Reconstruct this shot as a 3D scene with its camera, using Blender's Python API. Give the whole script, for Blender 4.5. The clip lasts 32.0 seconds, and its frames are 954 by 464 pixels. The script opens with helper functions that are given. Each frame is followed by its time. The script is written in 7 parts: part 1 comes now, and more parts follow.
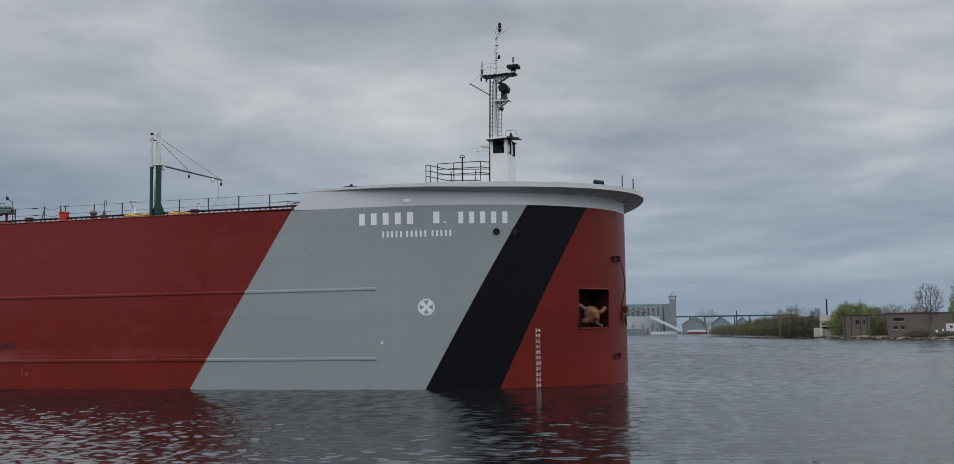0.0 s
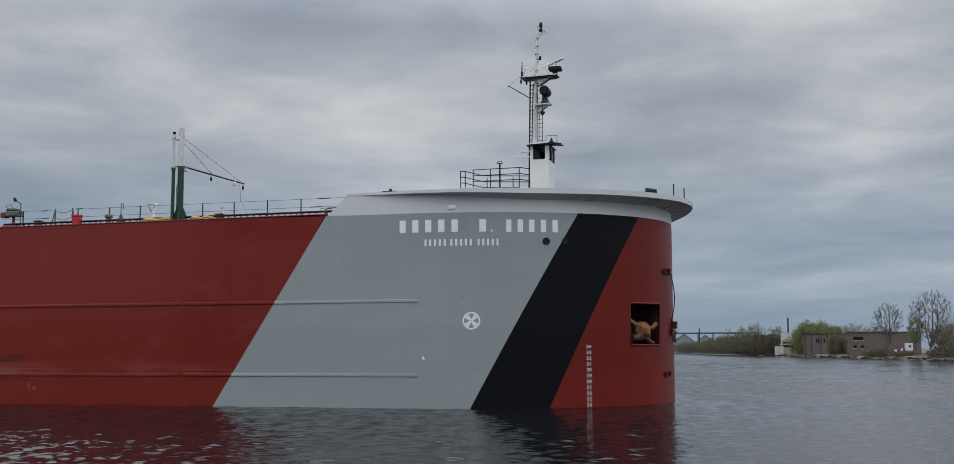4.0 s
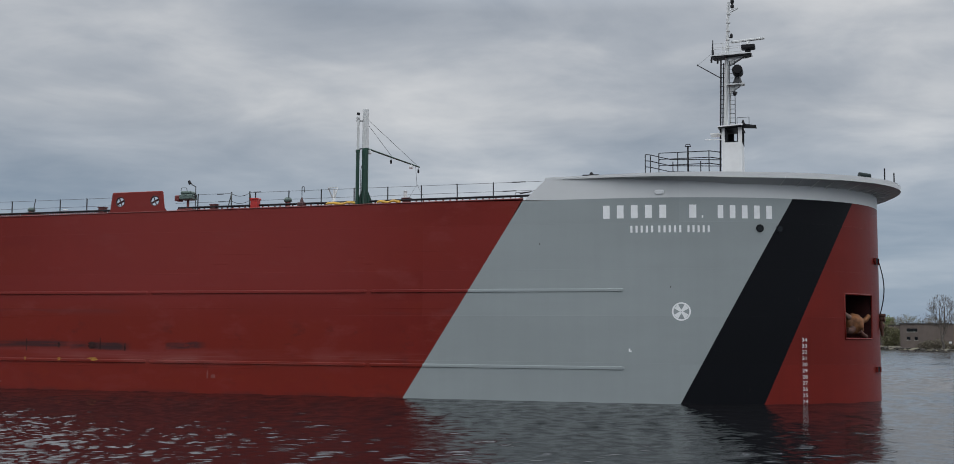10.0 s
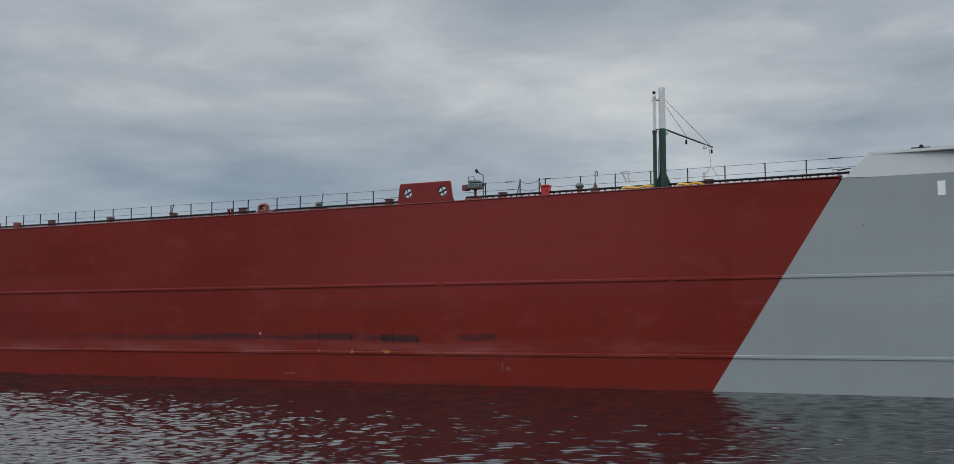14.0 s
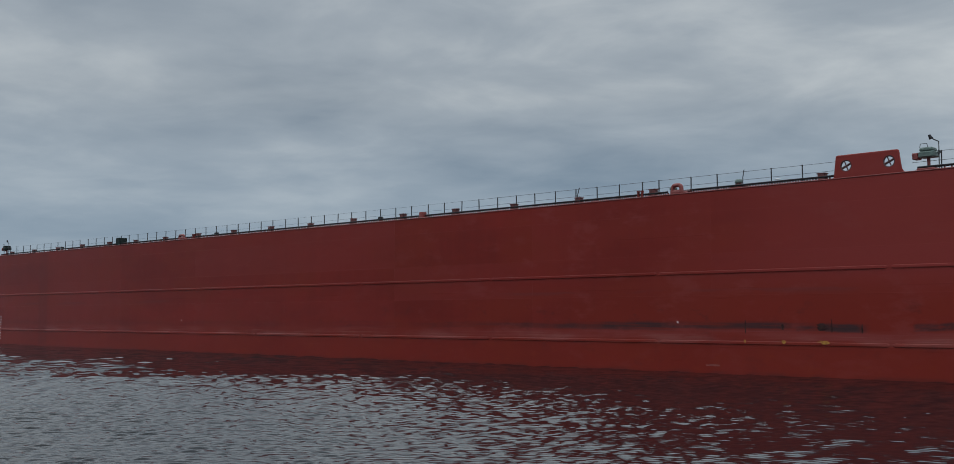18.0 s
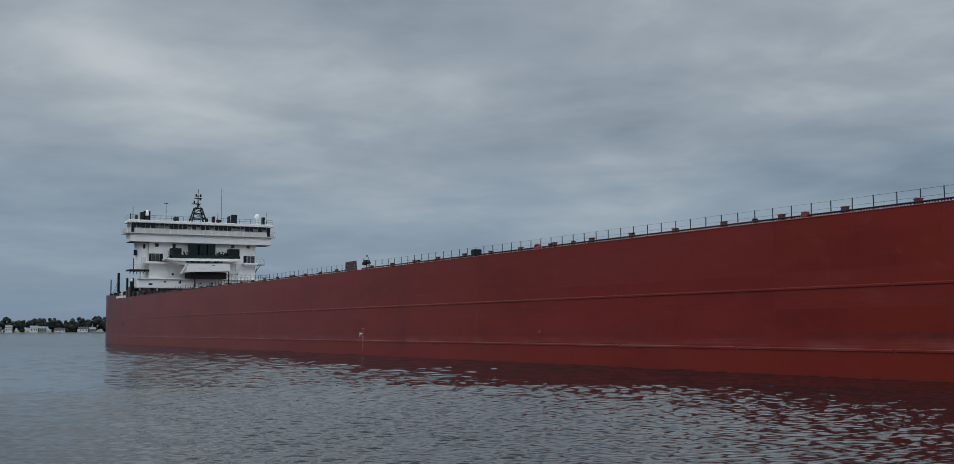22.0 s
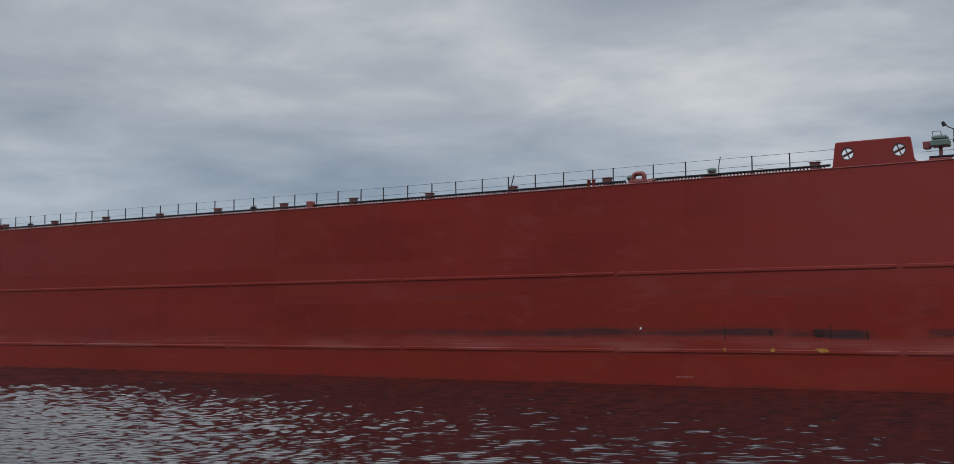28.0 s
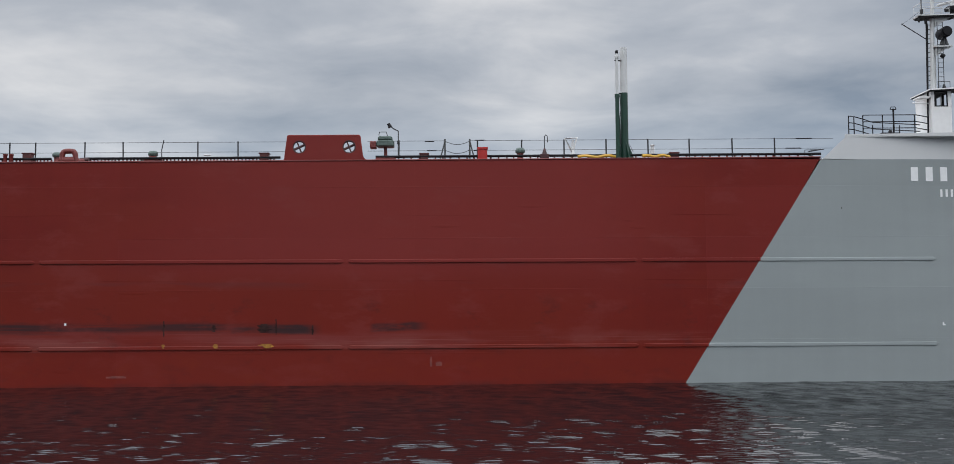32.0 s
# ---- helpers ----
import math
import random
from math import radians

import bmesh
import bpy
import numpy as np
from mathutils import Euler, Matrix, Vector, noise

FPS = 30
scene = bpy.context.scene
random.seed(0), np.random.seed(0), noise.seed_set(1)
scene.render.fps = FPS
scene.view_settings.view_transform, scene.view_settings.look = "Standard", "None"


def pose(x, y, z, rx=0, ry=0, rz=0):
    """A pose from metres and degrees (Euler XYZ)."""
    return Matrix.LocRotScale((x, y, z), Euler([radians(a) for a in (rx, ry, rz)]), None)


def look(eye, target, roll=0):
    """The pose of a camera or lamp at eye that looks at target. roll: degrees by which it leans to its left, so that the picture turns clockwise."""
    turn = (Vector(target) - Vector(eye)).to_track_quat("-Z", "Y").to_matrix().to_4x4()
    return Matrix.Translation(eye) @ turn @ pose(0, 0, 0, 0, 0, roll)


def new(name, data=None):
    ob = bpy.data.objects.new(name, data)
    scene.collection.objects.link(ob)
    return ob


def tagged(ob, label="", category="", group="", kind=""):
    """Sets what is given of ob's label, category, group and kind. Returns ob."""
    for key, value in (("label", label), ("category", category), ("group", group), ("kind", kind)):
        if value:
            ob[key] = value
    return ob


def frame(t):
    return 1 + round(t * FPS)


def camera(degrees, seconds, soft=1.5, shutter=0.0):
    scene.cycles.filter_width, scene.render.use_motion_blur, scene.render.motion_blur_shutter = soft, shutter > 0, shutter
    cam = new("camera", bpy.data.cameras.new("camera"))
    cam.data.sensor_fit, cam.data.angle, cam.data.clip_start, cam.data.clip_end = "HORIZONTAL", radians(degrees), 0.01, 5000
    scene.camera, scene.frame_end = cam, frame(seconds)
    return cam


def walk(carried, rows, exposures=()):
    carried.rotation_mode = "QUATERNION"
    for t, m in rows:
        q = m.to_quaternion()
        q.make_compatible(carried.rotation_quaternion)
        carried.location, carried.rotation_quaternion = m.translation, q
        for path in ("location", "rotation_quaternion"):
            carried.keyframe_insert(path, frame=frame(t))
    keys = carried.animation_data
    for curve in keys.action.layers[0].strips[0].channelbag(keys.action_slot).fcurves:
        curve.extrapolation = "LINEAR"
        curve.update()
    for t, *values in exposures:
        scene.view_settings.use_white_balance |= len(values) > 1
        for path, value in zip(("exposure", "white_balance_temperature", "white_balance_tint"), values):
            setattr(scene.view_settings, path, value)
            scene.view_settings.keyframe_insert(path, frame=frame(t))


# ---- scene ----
# ---------------------------------------------------------------- camera
cam = camera(45.696, 32.0, soft=0.85)

# seconds, eye x y z, turn to the right of +y, tilt up, lean (degrees)
PATH = [
    (0, 20.365, -59.443, 2.987, -16.129, 5.181, 0.744),
    (0.5, 20.537, -57.309, 2.987, -16.101, 5.916, 0.616),
    (1, 20.581, -57.077, 2.997, -15.610, 6.415, 0.495),
    (1.5, 20.667, -57.044, 3.000, -15.015, 6.421, 0.322),
    (2, 20.762, -57.002, 3.012, -14.801, 6.319, 0.370),
    (2.5, 20.840, -56.968, 3.024, -14.602, 6.092, 0.328),
    (3, 20.953, -56.982, 3.036, -14.562, 5.993, 0.269),
    (3.5, 21.021, -56.958, 3.051, -14.545, 5.906, 0.224),
    (5.5, 21.257, -56.873, 3.103, -13.844, 5.970, 0.055),
    (6, 21.309, -56.790, 3.115, -13.802, 5.902, 0.022),
    (6.5, 21.384, -56.760, 3.131, -13.856, 5.873, -0.041),
    (7, 21.417, -56.730, 3.160, -13.915, 5.737, -0.056),
    (7.5, 21.440, -56.707, 3.177, -14.121, 5.598, -0.074),
    (8, 21.495, -56.613, 3.194, -14.296, 5.429, -0.084),
    (8.5, 21.540, -56.614, 3.214, -14.721, 5.337, -0.219),
    (9, 21.548, -56.499, 3.231, -15.216, 5.436, -0.306),
    (9.5, 21.545, -56.404, 3.243, -15.809, 5.347, -0.383),
    (10, 21.571, -56.366, 3.267, -16.942, 5.255, -0.388),
    (10.5, 21.761, -56.254, 3.299, -19.117, 5.056, -0.235),
    (11, 21.859, -56.159, 3.320, -20.524, 4.941, 0.075),
    (11.5, 21.913, -56.115, 3.332, -21.580, 4.860, 0.338),
    (12, 21.924, -56.083, 3.337, -22.679, 4.831, 0.348),
    (12.5, 21.898, -56.038, 3.330, -23.442, 4.796, 0.279),
    (13, 21.868, -56.021, 3.322, -24.719, 4.780, 0.225),
    (13.5, 21.825, -55.898, 3.315, -26.019, 4.709, 0.151),
    (15.5, 21.696, -55.218, 3.292, -32.420, 4.675, -0.016),
    (16, 21.686, -55.176, 3.286, -35.111, 4.507, -0.118),
    (16.5, 21.591, -54.832, 3.280, -37.361, 4.412, -0.066),
    (17, 21.476, -54.605, 3.273, -39.028, 4.273, 0.022),
    (17.5, 21.429, -54.461, 3.266, -41.786, 4.238, 0.038),
    (18, 21.390, -54.408, 3.260, -44.483, 4.194, 0.110),
    (18.5, 21.293, -54.324, 3.256, -46.848, 4.164, 0.274),
    (19, 21.219, -54.254, 3.252, -50.057, 4.123, 0.283),
    (19.5, 21.175, -54.166, 3.241, -52.836, 4.344, 0.576),
    (20, 21.135, -54.144, 3.231, -55.438, 4.591, 0.961),
    (20.5, 21.118, -54.112, 3.229, -57.659, 4.655, 0.806),
    (21, 21.127, -54.094, 3.234, -59.481, 4.659, 0.493),
    (21.5, 21.176, -54.068, 3.237, -60.257, 4.750, 0.396),
    (22, 21.255, -54.117, 3.239, -60.617, 4.811, 0.335),
    (22.5, 21.314, -54.102, 3.241, -60.834, 4.787, 0.243),
    (23, 21.370, -54.080, 3.246, -61.033, 4.774, 0.164),
    (23.5, 21.423, -54.091, 3.253, -60.833, 4.895, 0.100),
    (24, 21.514, -54.127, 3.261, -60.251, 4.920, -0.077),
    (24.5, 21.594, -54.100, 3.264, -57.909, 5.058, -0.343),
    (26.5, 21.747, -53.560, 3.235, -45.027, 5.152, 0.015),
    (27, 21.692, -53.510, 3.221, -40.867, 4.955, 0.186),
    (27.5, 21.684, -53.353, 3.206, -36.932, 4.752, 0.200),
    (28, 21.647, -53.134, 3.194, -31.709, 4.533, 0.225),
    (28.5, 21.617, -52.972, 3.182, -27.108, 4.384, 0.401),
    (29, 21.616, -52.920, 3.168, -22.434, 4.270, 0.645),
    (29.5, 21.622, -52.806, 3.156, -18.098, 4.292, 0.732),
    (30, 21.587, -52.392, 3.148, -13.966, 4.275, 0.603),
    (30.5, 21.531, -52.082, 3.144, -9.603, 4.411, 0.393),
    (31, 21.466, -51.869, 3.142, -6.105, 4.338, 0.361),
    (31.5, 21.404, -51.631, 3.143, -2.107, 4.283, 0.432),
    (32, 21.323, -51.653, 3.146, 1.654, 4.191, 0.345),
]


def aim(x, y, z, turn, tilt, lean):
    a, b = radians(turn), radians(tilt)
    eye = Vector((x, y, z))
    way = Vector((math.sin(a) * math.cos(b), math.cos(a) * math.cos(b), math.sin(b)))
    return look(eye, eye + way * 50, -lean)


# the film's own exposure drifts as it pans
walk(cam, [(r[0], aim(*r[1:])) for r in PATH],
     exposures=[(0, -0.12, 6500, 11), (9, -0.08, 6500, 11), (13, -0.04, 6500, 9), (16, -0.25, 6400, 8), (19, -0.26, 6200, 6), (23, -0.36, 6150, 6), (26, -0.20, 6300, 8), (28, -0.06, 6450, 10), (30, 0.19, 6550, 12), (32, 0.12, 6550, 12)])

# ---------------------------------------------------------------- light
SUN_TURN, SUN_UP = radians(205), radians(58)


def sky_world():
    w = bpy.data.worlds.new("overcast_sky")
    scene.world = w
    w.use_nodes = True
    nt = w.node_tree
    nt.nodes.clear()
    N, L = nt.nodes.new, nt.links.new
    out, bg = N("ShaderNodeOutputWorld"), N("ShaderNodeBackground")
    sky = N("ShaderNodeTexSky")
    sky.sky_type, sky.sun_disc = "NISHITA", False
    sky.sun_elevation, sky.sun_rotation = SUN_UP, SUN_TURN
    co = N("ShaderNodeTexCoord")
    sep = N("ShaderNodeSeparateXYZ")
    L(co.outputs["Generated"], sep.inputs[0])

    def calc(op, a, b=None):
        n = N("ShaderNodeMath")
        n.operation = op
        for i, v in enumerate((a, b)):
            if v is None:
                continue
            if isinstance(v, (int, float)):
                n.inputs[i].default_value = v
            else:
                L(v, n.inputs[i])
        return n.outputs[0]

    up = calc("MAXIMUM", sep.outputs["Z"], 0.0)
    # the cloud deck is a flat layer: spread the directions over a plane
    low = calc("ADD", up, 0.12)
    cx, cy = calc("DIVIDE", sep.outputs["X"], low), calc("DIVIDE", sep.outputs["Y"], low)
    comb = N("ShaderNodeCombineXYZ")
    L(cx, comb.inputs[0]), L(cy, comb.inputs[1])

    def cloud(scale, detail, rough, shift, warp=0.0):
        mp = N("ShaderNodeMapping")
        mp.inputs["Location"].default_value = shift
        L(comb.outputs[0], mp.inputs[0])
        n = N("ShaderNodeTexNoise")
        n.inputs["Scale"].default_value, n.inputs["Detail"].default_value = scale, detail
        n.inputs["Roughness"].default_value, n.inputs["Distortion"].default_value = rough, warp
        L(mp.outputs[0], n.inputs["Vector"])
        return n.outputs["Fac"]

    big = cloud(0.80, 5, 0.5, (5.6, 1.2, 0), 0.0)
    mid = cloud(2.3, 8, 0.56, (7.3, 2.2, 0), 0.35)
    mixed = calc("ADD", calc("MULTIPLY", big, 0.70), calc("MULTIPLY", mid, 0.30))
    # the deck is more broken up-river than over the lower reach
    broken = N("ShaderNodeMapRange")
    for k_, v in zip(("From Min", "From Max", "To Min", "To Max"), (-0.85, -0.1, 1.0, 1.35)):
        broken.inputs[k_].default_value = v
    L(sep.outputs["X"], broken.inputs["Value"])
    mixed = calc("ADD", calc("MULTIPLY", calc("SUBTRACT", mixed, 0.5), broken.outputs[0]), 0.5)
    ramp = N("ShaderNodeValToRGB")
    e = ramp.color_ramp.elements
    e[0].position, e[0].color = 0.26, (0.185, 0.222, 0.270, 1)
    e[1].position, e[1].color = 0.69, (0.640, 0.645, 0.640, 1)
    m = ramp.color_ramp.elements.new(0.50)
    m.color = (0.388, 0.414, 0.444, 1)
    L(mixed, ramp.inputs[0])
    # bluer, thinner veil near the horizon
    veil = N("ShaderNodeMapRange")
    veil.inputs["From Min"].default_value, veil.inputs["From Max"].default_value = 0.0, 0.19
    veil.inputs["To Min"].default_value, veil.inputs["To Max"].default_value = 0.92, 0.0
    L(up, veil.inputs["Value"])
    hz = N("ShaderNodeMixRGB")
    hz.inputs["Color2"].default_value = (0.198, 0.284, 0.400, 1)
    L(veil.outputs[0], hz.inputs["Fac"]), L(ramp.outputs[0], hz.inputs["Color1"])
    # overcast: brighter towards the zenith
    zen = N("ShaderNodeMapRange")
    zen.inputs["From Min"].default_value, zen.inputs["From Max"].default_value = 0.28, 0.46
    zen.inputs["To Min"].default_value, zen.inputs["To Max"].default_value = 1.0, 3.6
    L(up, zen.inputs["Value"])
    gain = N("ShaderNodeVectorMath")
    gain.operation = "SCALE"
    L(hz.outputs[0], gain.inputs[0]), L(zen.outputs[0], gain.inputs["Scale"])
    # a little of the clear sky behind the clouds
    thin = N("ShaderNodeVectorMath")
    thin.operation = "SCALE"
    thin.inputs["Scale"].default_value = 0.012
    L(sky.outputs[0], thin.inputs[0])
    add = N("ShaderNodeVectorMath")
    L(gain.outputs[0], add.inputs[0]), L(thin.outputs[0], add.inputs[1])
    L(add.outputs[0], bg.inputs["Color"])
    bg.inputs["Strength"].default_value = 1.0
    L(bg.outputs[0], out.inputs[0])


sky_world()
sun = new("sun", bpy.data.lights.new("sun", "SUN"))
sun.data.energy, sun.data.angle, sun.data.color = 0.3, radians(25), (1.0, 0.97, 0.93)
sun.matrix_world = look((0, 0, 0), (-math.sin(SUN_TURN) * math.cos(SUN_UP), -math.cos(SUN_TURN) * math.cos(SUN_UP), -math.sin(SUN_UP)))


# ---------------------------------------------------------------- materials
def mat(name, color, rough=0.5, metal=0.0, vary=0.12, grain=3.0, bump=0.0, bump_scale=20.0, dark=0.55, spec=0.5, each=0.0):
    """Paint or solid with broad and fine variation; each: how far one piece differs from the next."""
    m = bpy.data.materials.new(name)
    m.use_nodes = True
    nt = m.node_tree
    N, L = nt.nodes.new, nt.links.new
    b = nt.nodes["Principled BSDF"]
    b.inputs["Roughness"].default_value, b.inputs["Metallic"].default_value = rough, metal
    b.inputs["Specular IOR Level"].default_value = spec
    co = N("ShaderNodeTexCoord")
    n1, n2 = N("ShaderNodeTexNoise"), N("ShaderNodeTexNoise")
    n1.inputs["Scale"].default_value, n1.inputs["Detail"].default_value = grain, 6
    n2.inputs["Scale"].default_value, n2.inputs["Detail"].default_value = grain * 9, 4
    for n in (n1, n2):
        L(co.outputs["Object"], n.inputs["Vector"])
    mx = N("ShaderNodeMath")
    mx.operation = "MULTIPLY_ADD"
    mx.inputs[1].default_value = 0.35
    L(n2.outputs["Fac"], mx.inputs[0])
    sc = N("ShaderNodeMath")
    sc.operation = "MULTIPLY"
    sc.inputs[1].default_value = 0.65
    L(n1.outputs["Fac"], sc.inputs[0])
    L(sc.outputs[0], mx.inputs[2])
    ramp = N("ShaderNodeValToRGB")
    e = ramp.color_ramp.elements
    lo = [c * (1 - vary * (1 + dark)) for c in color]
    hi = [min(1, c * (1 + vary)) for c in color]
    e[0].position, e[0].color = 0.30, (*lo, 1)
    e[1].position, e[1].color = 0.68, (*hi, 1)
    L(mx.outputs[0], ramp.inputs[0])
    shade = ramp.outputs[0]
    if each:
        info = N("ShaderNodeObjectInfo")
        mr = N("ShaderNodeMapRange")
        mr.inputs["To Min"].default_value, mr.inputs["To Max"].default_value = 1 - each, 1 + each
        L(info.outputs["Random"], mr.inputs["Value"])
        s = N("ShaderNodeVectorMath")
        s.operation = "SCALE"
        L(shade, s.inputs[0]), L(mr.outputs[0], s.inputs["Scale"])
        shade = s.outputs[0]
    L(shade, b.inputs["Base Color"])
    if bump:
        bn = N("ShaderNodeTexNoise")
        bn.inputs["Scale"].default_value, bn.inputs["Detail"].default_value = bump_scale, 5
        L(co.outputs["Object"], bn.inputs["Vector"])
        bp = N("ShaderNodeBump")
        bp.inputs["Strength"].default_value, bp.inputs["Distance"].default_value = bump, 0.02
        L(bn.outputs["Fac"], bp.inputs["Height"])
        L(bp.outputs[0], b.inputs["Normal"])
    return m


def hull_paint(name, color, rough, scuffs=False, streak=0.10, spec=0.22):
    """Ship's paint over plating: broad patches, plate courses, runs and, on the red side, fender scuffs."""
    m = bpy.data.materials.new(name)
    m.use_nodes = True
    nt = m.node_tree
    N, L = nt.nodes.new, nt.links.new
    b = nt.nodes["Principled BSDF"]
    b.inputs["Roughness"].default_value, b.inputs["Specular IOR Level"].default_value = rough, spec
    co = N("ShaderNodeTexCoord")
    sep = N("ShaderNodeSeparateXYZ")
    L(co.outputs["Object"], sep.inputs[0])

    def calc(op, a, c=None, d=None):
        n = N("ShaderNodeMath")
        n.operation = op
        for i, v in enumerate((a, c, d)):
            if v is None:
                continue
            if isinstance(v, (int, float)):
                n.inputs[i].default_value = v
            else:
                L(v, n.inputs[i])
        return n.outputs[0]

    def tex(scale, stretch, detail=5, rough_=0.55):
        mp = N("ShaderNodeMapping")
        mp.inputs["Scale"].default_value = stretch
        L(co.outputs["Object"], mp.inputs[0])
        n = N("ShaderNodeTexNoise")
        n.inputs["Scale"].default_value, n.inputs["Detail"].default_value, n.inputs["Roughness"].default_value = scale, detail, rough_
        L(mp.outputs[0], n.inputs["Vector"])
        return n.outputs["Fac"]

    def span(value, a0, a1, b0, b1):
        n = N("ShaderNodeMapRange")
        n.interpolation_type = "SMOOTHSTEP"
        for k, v in zip(("From Min", "From Max", "To Min", "To Max"), (a0, a1, b0, b1)):
            n.inputs[k].default_value = v
        L(value, n.inputs["Value"])
        return n.outputs[0]

    def mix(fac, c1, c2, kind="MIX"):
        n = N("ShaderNodeMixRGB")
        n.blend_type = kind
        for k, v in (("Fac", fac), ("Color1", c1), ("Color2", c2)):
            if isinstance(v, (int, float)):
                n.inputs[k].default_value = v
            elif isinstance(v, tuple):
                n.inputs[k].default_value = (*v, 1)
            else:
                L(v, n.inputs[k])
        return n.outputs[0]

    broad = tex(0.10, (1, 1, 1.6), 4)
    patch = tex(0.55, (0.28, 1, 1.4), 5)
    run = tex(1.6, (1, 1, 0.06), 3)
    fine = tex(14, (1, 1, 1), 4)
    # plate courses: each strake of plating a shade apart
    course = N("ShaderNodeTexWhiteNoise")
    course.noise_dimensions = "2D"
    cell = N("ShaderNodeCombineXYZ")
    L(calc("FLOOR", calc("DIVIDE", sep.outputs["X"], 13.4)), cell.inputs[0])
    L(calc("FLOOR", calc("DIVIDE", calc("ADD", sep.outputs["Z"], 0.4), 2.35)), cell.inputs[1])
    L(cell.outputs[0], course.inputs["Vector"])
    tone = calc("ADD", calc("MULTIPLY", broad, 0.46), calc("MULTIPLY", patch, 0.22))
    tone = calc("ADD", tone, calc("MULTIPLY", run, 0.14))
    tone = calc("ADD", tone, calc("MULTIPLY", fine, 0.07))
    tone = calc("ADD", tone, calc("MULTIPLY", course.outputs["Value"], 0.10))
    k = span(tone, 0.32, 0.68, 1 - streak * 1.6, 1 + streak)
    base = N("ShaderNodeVectorMath")
    base.operation = "SCALE"
    base.inputs[0].default_value = color
    L(k, base.inputs["Scale"])
    col = base.outputs[0]
    if scuffs:
        # repainted areas, a little more orange
        col = mix(span(tex(0.22, (0.6, 1, 1.5), 5, 0.6), 0.46, 0.62, 0, 0.55), col, (0.166, 0.0190, 0.0095))
        # plates whose paint has faded to a paler, pinker red
        col = mix(calc("MULTIPLY", span(course.outputs["Value"], 0.35, 0.95, 0, 0.55), span(patch, 0.30, 0.60, 0.5, 1)), col, (0.163, 0.0222, 0.0186))
        # upper side, strongest between X -30 and -20, mixed paler and pinker
        pale = calc("MULTIPLY", calc("MULTIPLY", span(sep.outputs["X"], -46.0, -30.0, 0, 1), span(sep.outputs["X"], -20.0, -12.0, 1, 0.25)), span(sep.outputs["Z"], 3.2, 6.5, 0.15, 0.75))
        col = mix(pale, col, (0.214, 0.0330, 0.0290))
        # fresher, more orange paint low on the side
        fresh = calc("MULTIPLY", calc("MULTIPLY", span(sep.outputs["Z"], 4.4, 5.6, 1, 0), span(sep.outputs["X"], -70.0, -48.0, 0, 1)), span(tex(0.16, (0.5, 1, 1.2), 4), 0.36, 0.60, 0.05, 0.5))
        col = mix(fresh, col, (0.164, 0.0178, 0.0084))
        # black fender rub above the lower strake, long and ragged, a scraped pink band beneath it
        ragged = calc("ADD", sep.outputs["Z"], calc("MULTIPLY", calc("SUBTRACT", tex(0.5, (0.5, 1, 1), 5, 0.6), 0.5), 0.45))
        band = calc("MULTIPLY", span(ragged, 2.28, 2.46, 0, 1), span(ragged, 2.70, 2.92, 1, 0))
        along = calc("MULTIPLY", span(sep.outputs["X"], -64, -47, 0.18, 1), span(sep.outputs["X"], -32.6, -30.8, 1, 0))
        rub = calc("MULTIPLY", calc("MULTIPLY", span(tex(0.16, (1, 1, 0.2), 3, 0.5), 0.34, 0.50, 0.25, 1), span(tex(0.8, (0.16, 1, 5.0), 7, 0.66), 0.36, 0.58, 0.15, 1)), calc("MULTIPLY", band, along))
        col = mix(calc("MULTIPLY", rub, 0.86), col, (0.030, 0.020, 0.022))
        for x0, x1, z0, z1, deep in ((-36.3, -35.4, 2.40, 2.85, 0.7), (-33.6, -30.9, 2.26, 2.82, 0.9), (-35.2, -33.5, 2.30, 2.70, 0.7), (-28.9, -26.0, 2.38, 2.88, 0.75)):
            spot = calc("MULTIPLY", calc("MULTIPLY", span(sep.outputs["X"], x0, x0 + 0.3, 0, 1), span(sep.outputs["X"], x1 - 0.9, x1, 1, 0)), calc("MULTIPLY", span(ragged, z0, z0 + 0.12, 0, 1), span(ragged, z1 - 0.15, z1, 1, 0)))
            spot = calc("MULTIPLY", spot, span(tex(1.6, (0.45, 1, 2.2), 7, 0.7), 0.32, 0.52, 0.2, 1))
            col = mix(calc("MULTIPLY", spot, deep), col, (0.030, 0.020, 0.022))
        # torn smears: chalky patches and dirty rubs about the strakes
        chalk = calc("MULTIPLY", span(tex(0.42, (0.7, 1, 1.7), 8, 0.66), 0.52, 0.66, 0, 0.42), span(sep.outputs["X"], -75, -50, 0.35, 1))
        col = mix(chalk, col, (0.205, 0.040, 0.035))
        dirt = calc("MULTIPLY", calc("MULTIPLY", span(tex(0.75, (0.8, 1, 1.3), 8, 0.68), 0.55, 0.68, 0, 0.5), span(sep.outputs["Z"], 3.0, 4.6, 1, 0.15)), span(sep.outputs["X"], -90, -50, 0.3, 1))
        col = mix(dirt, col, (0.085, 0.016, 0.014))
        flame = calc("MULTIPLY", span(tex(1.1, (0.6, 1, 1.6), 7, 0.68), 0.54, 0.66, 0, 0.55), span(sep.outputs["Z"], 1.2, 2.2, 1, 0))
        col = mix(flame, col, (0.190, 0.026, 0.010))
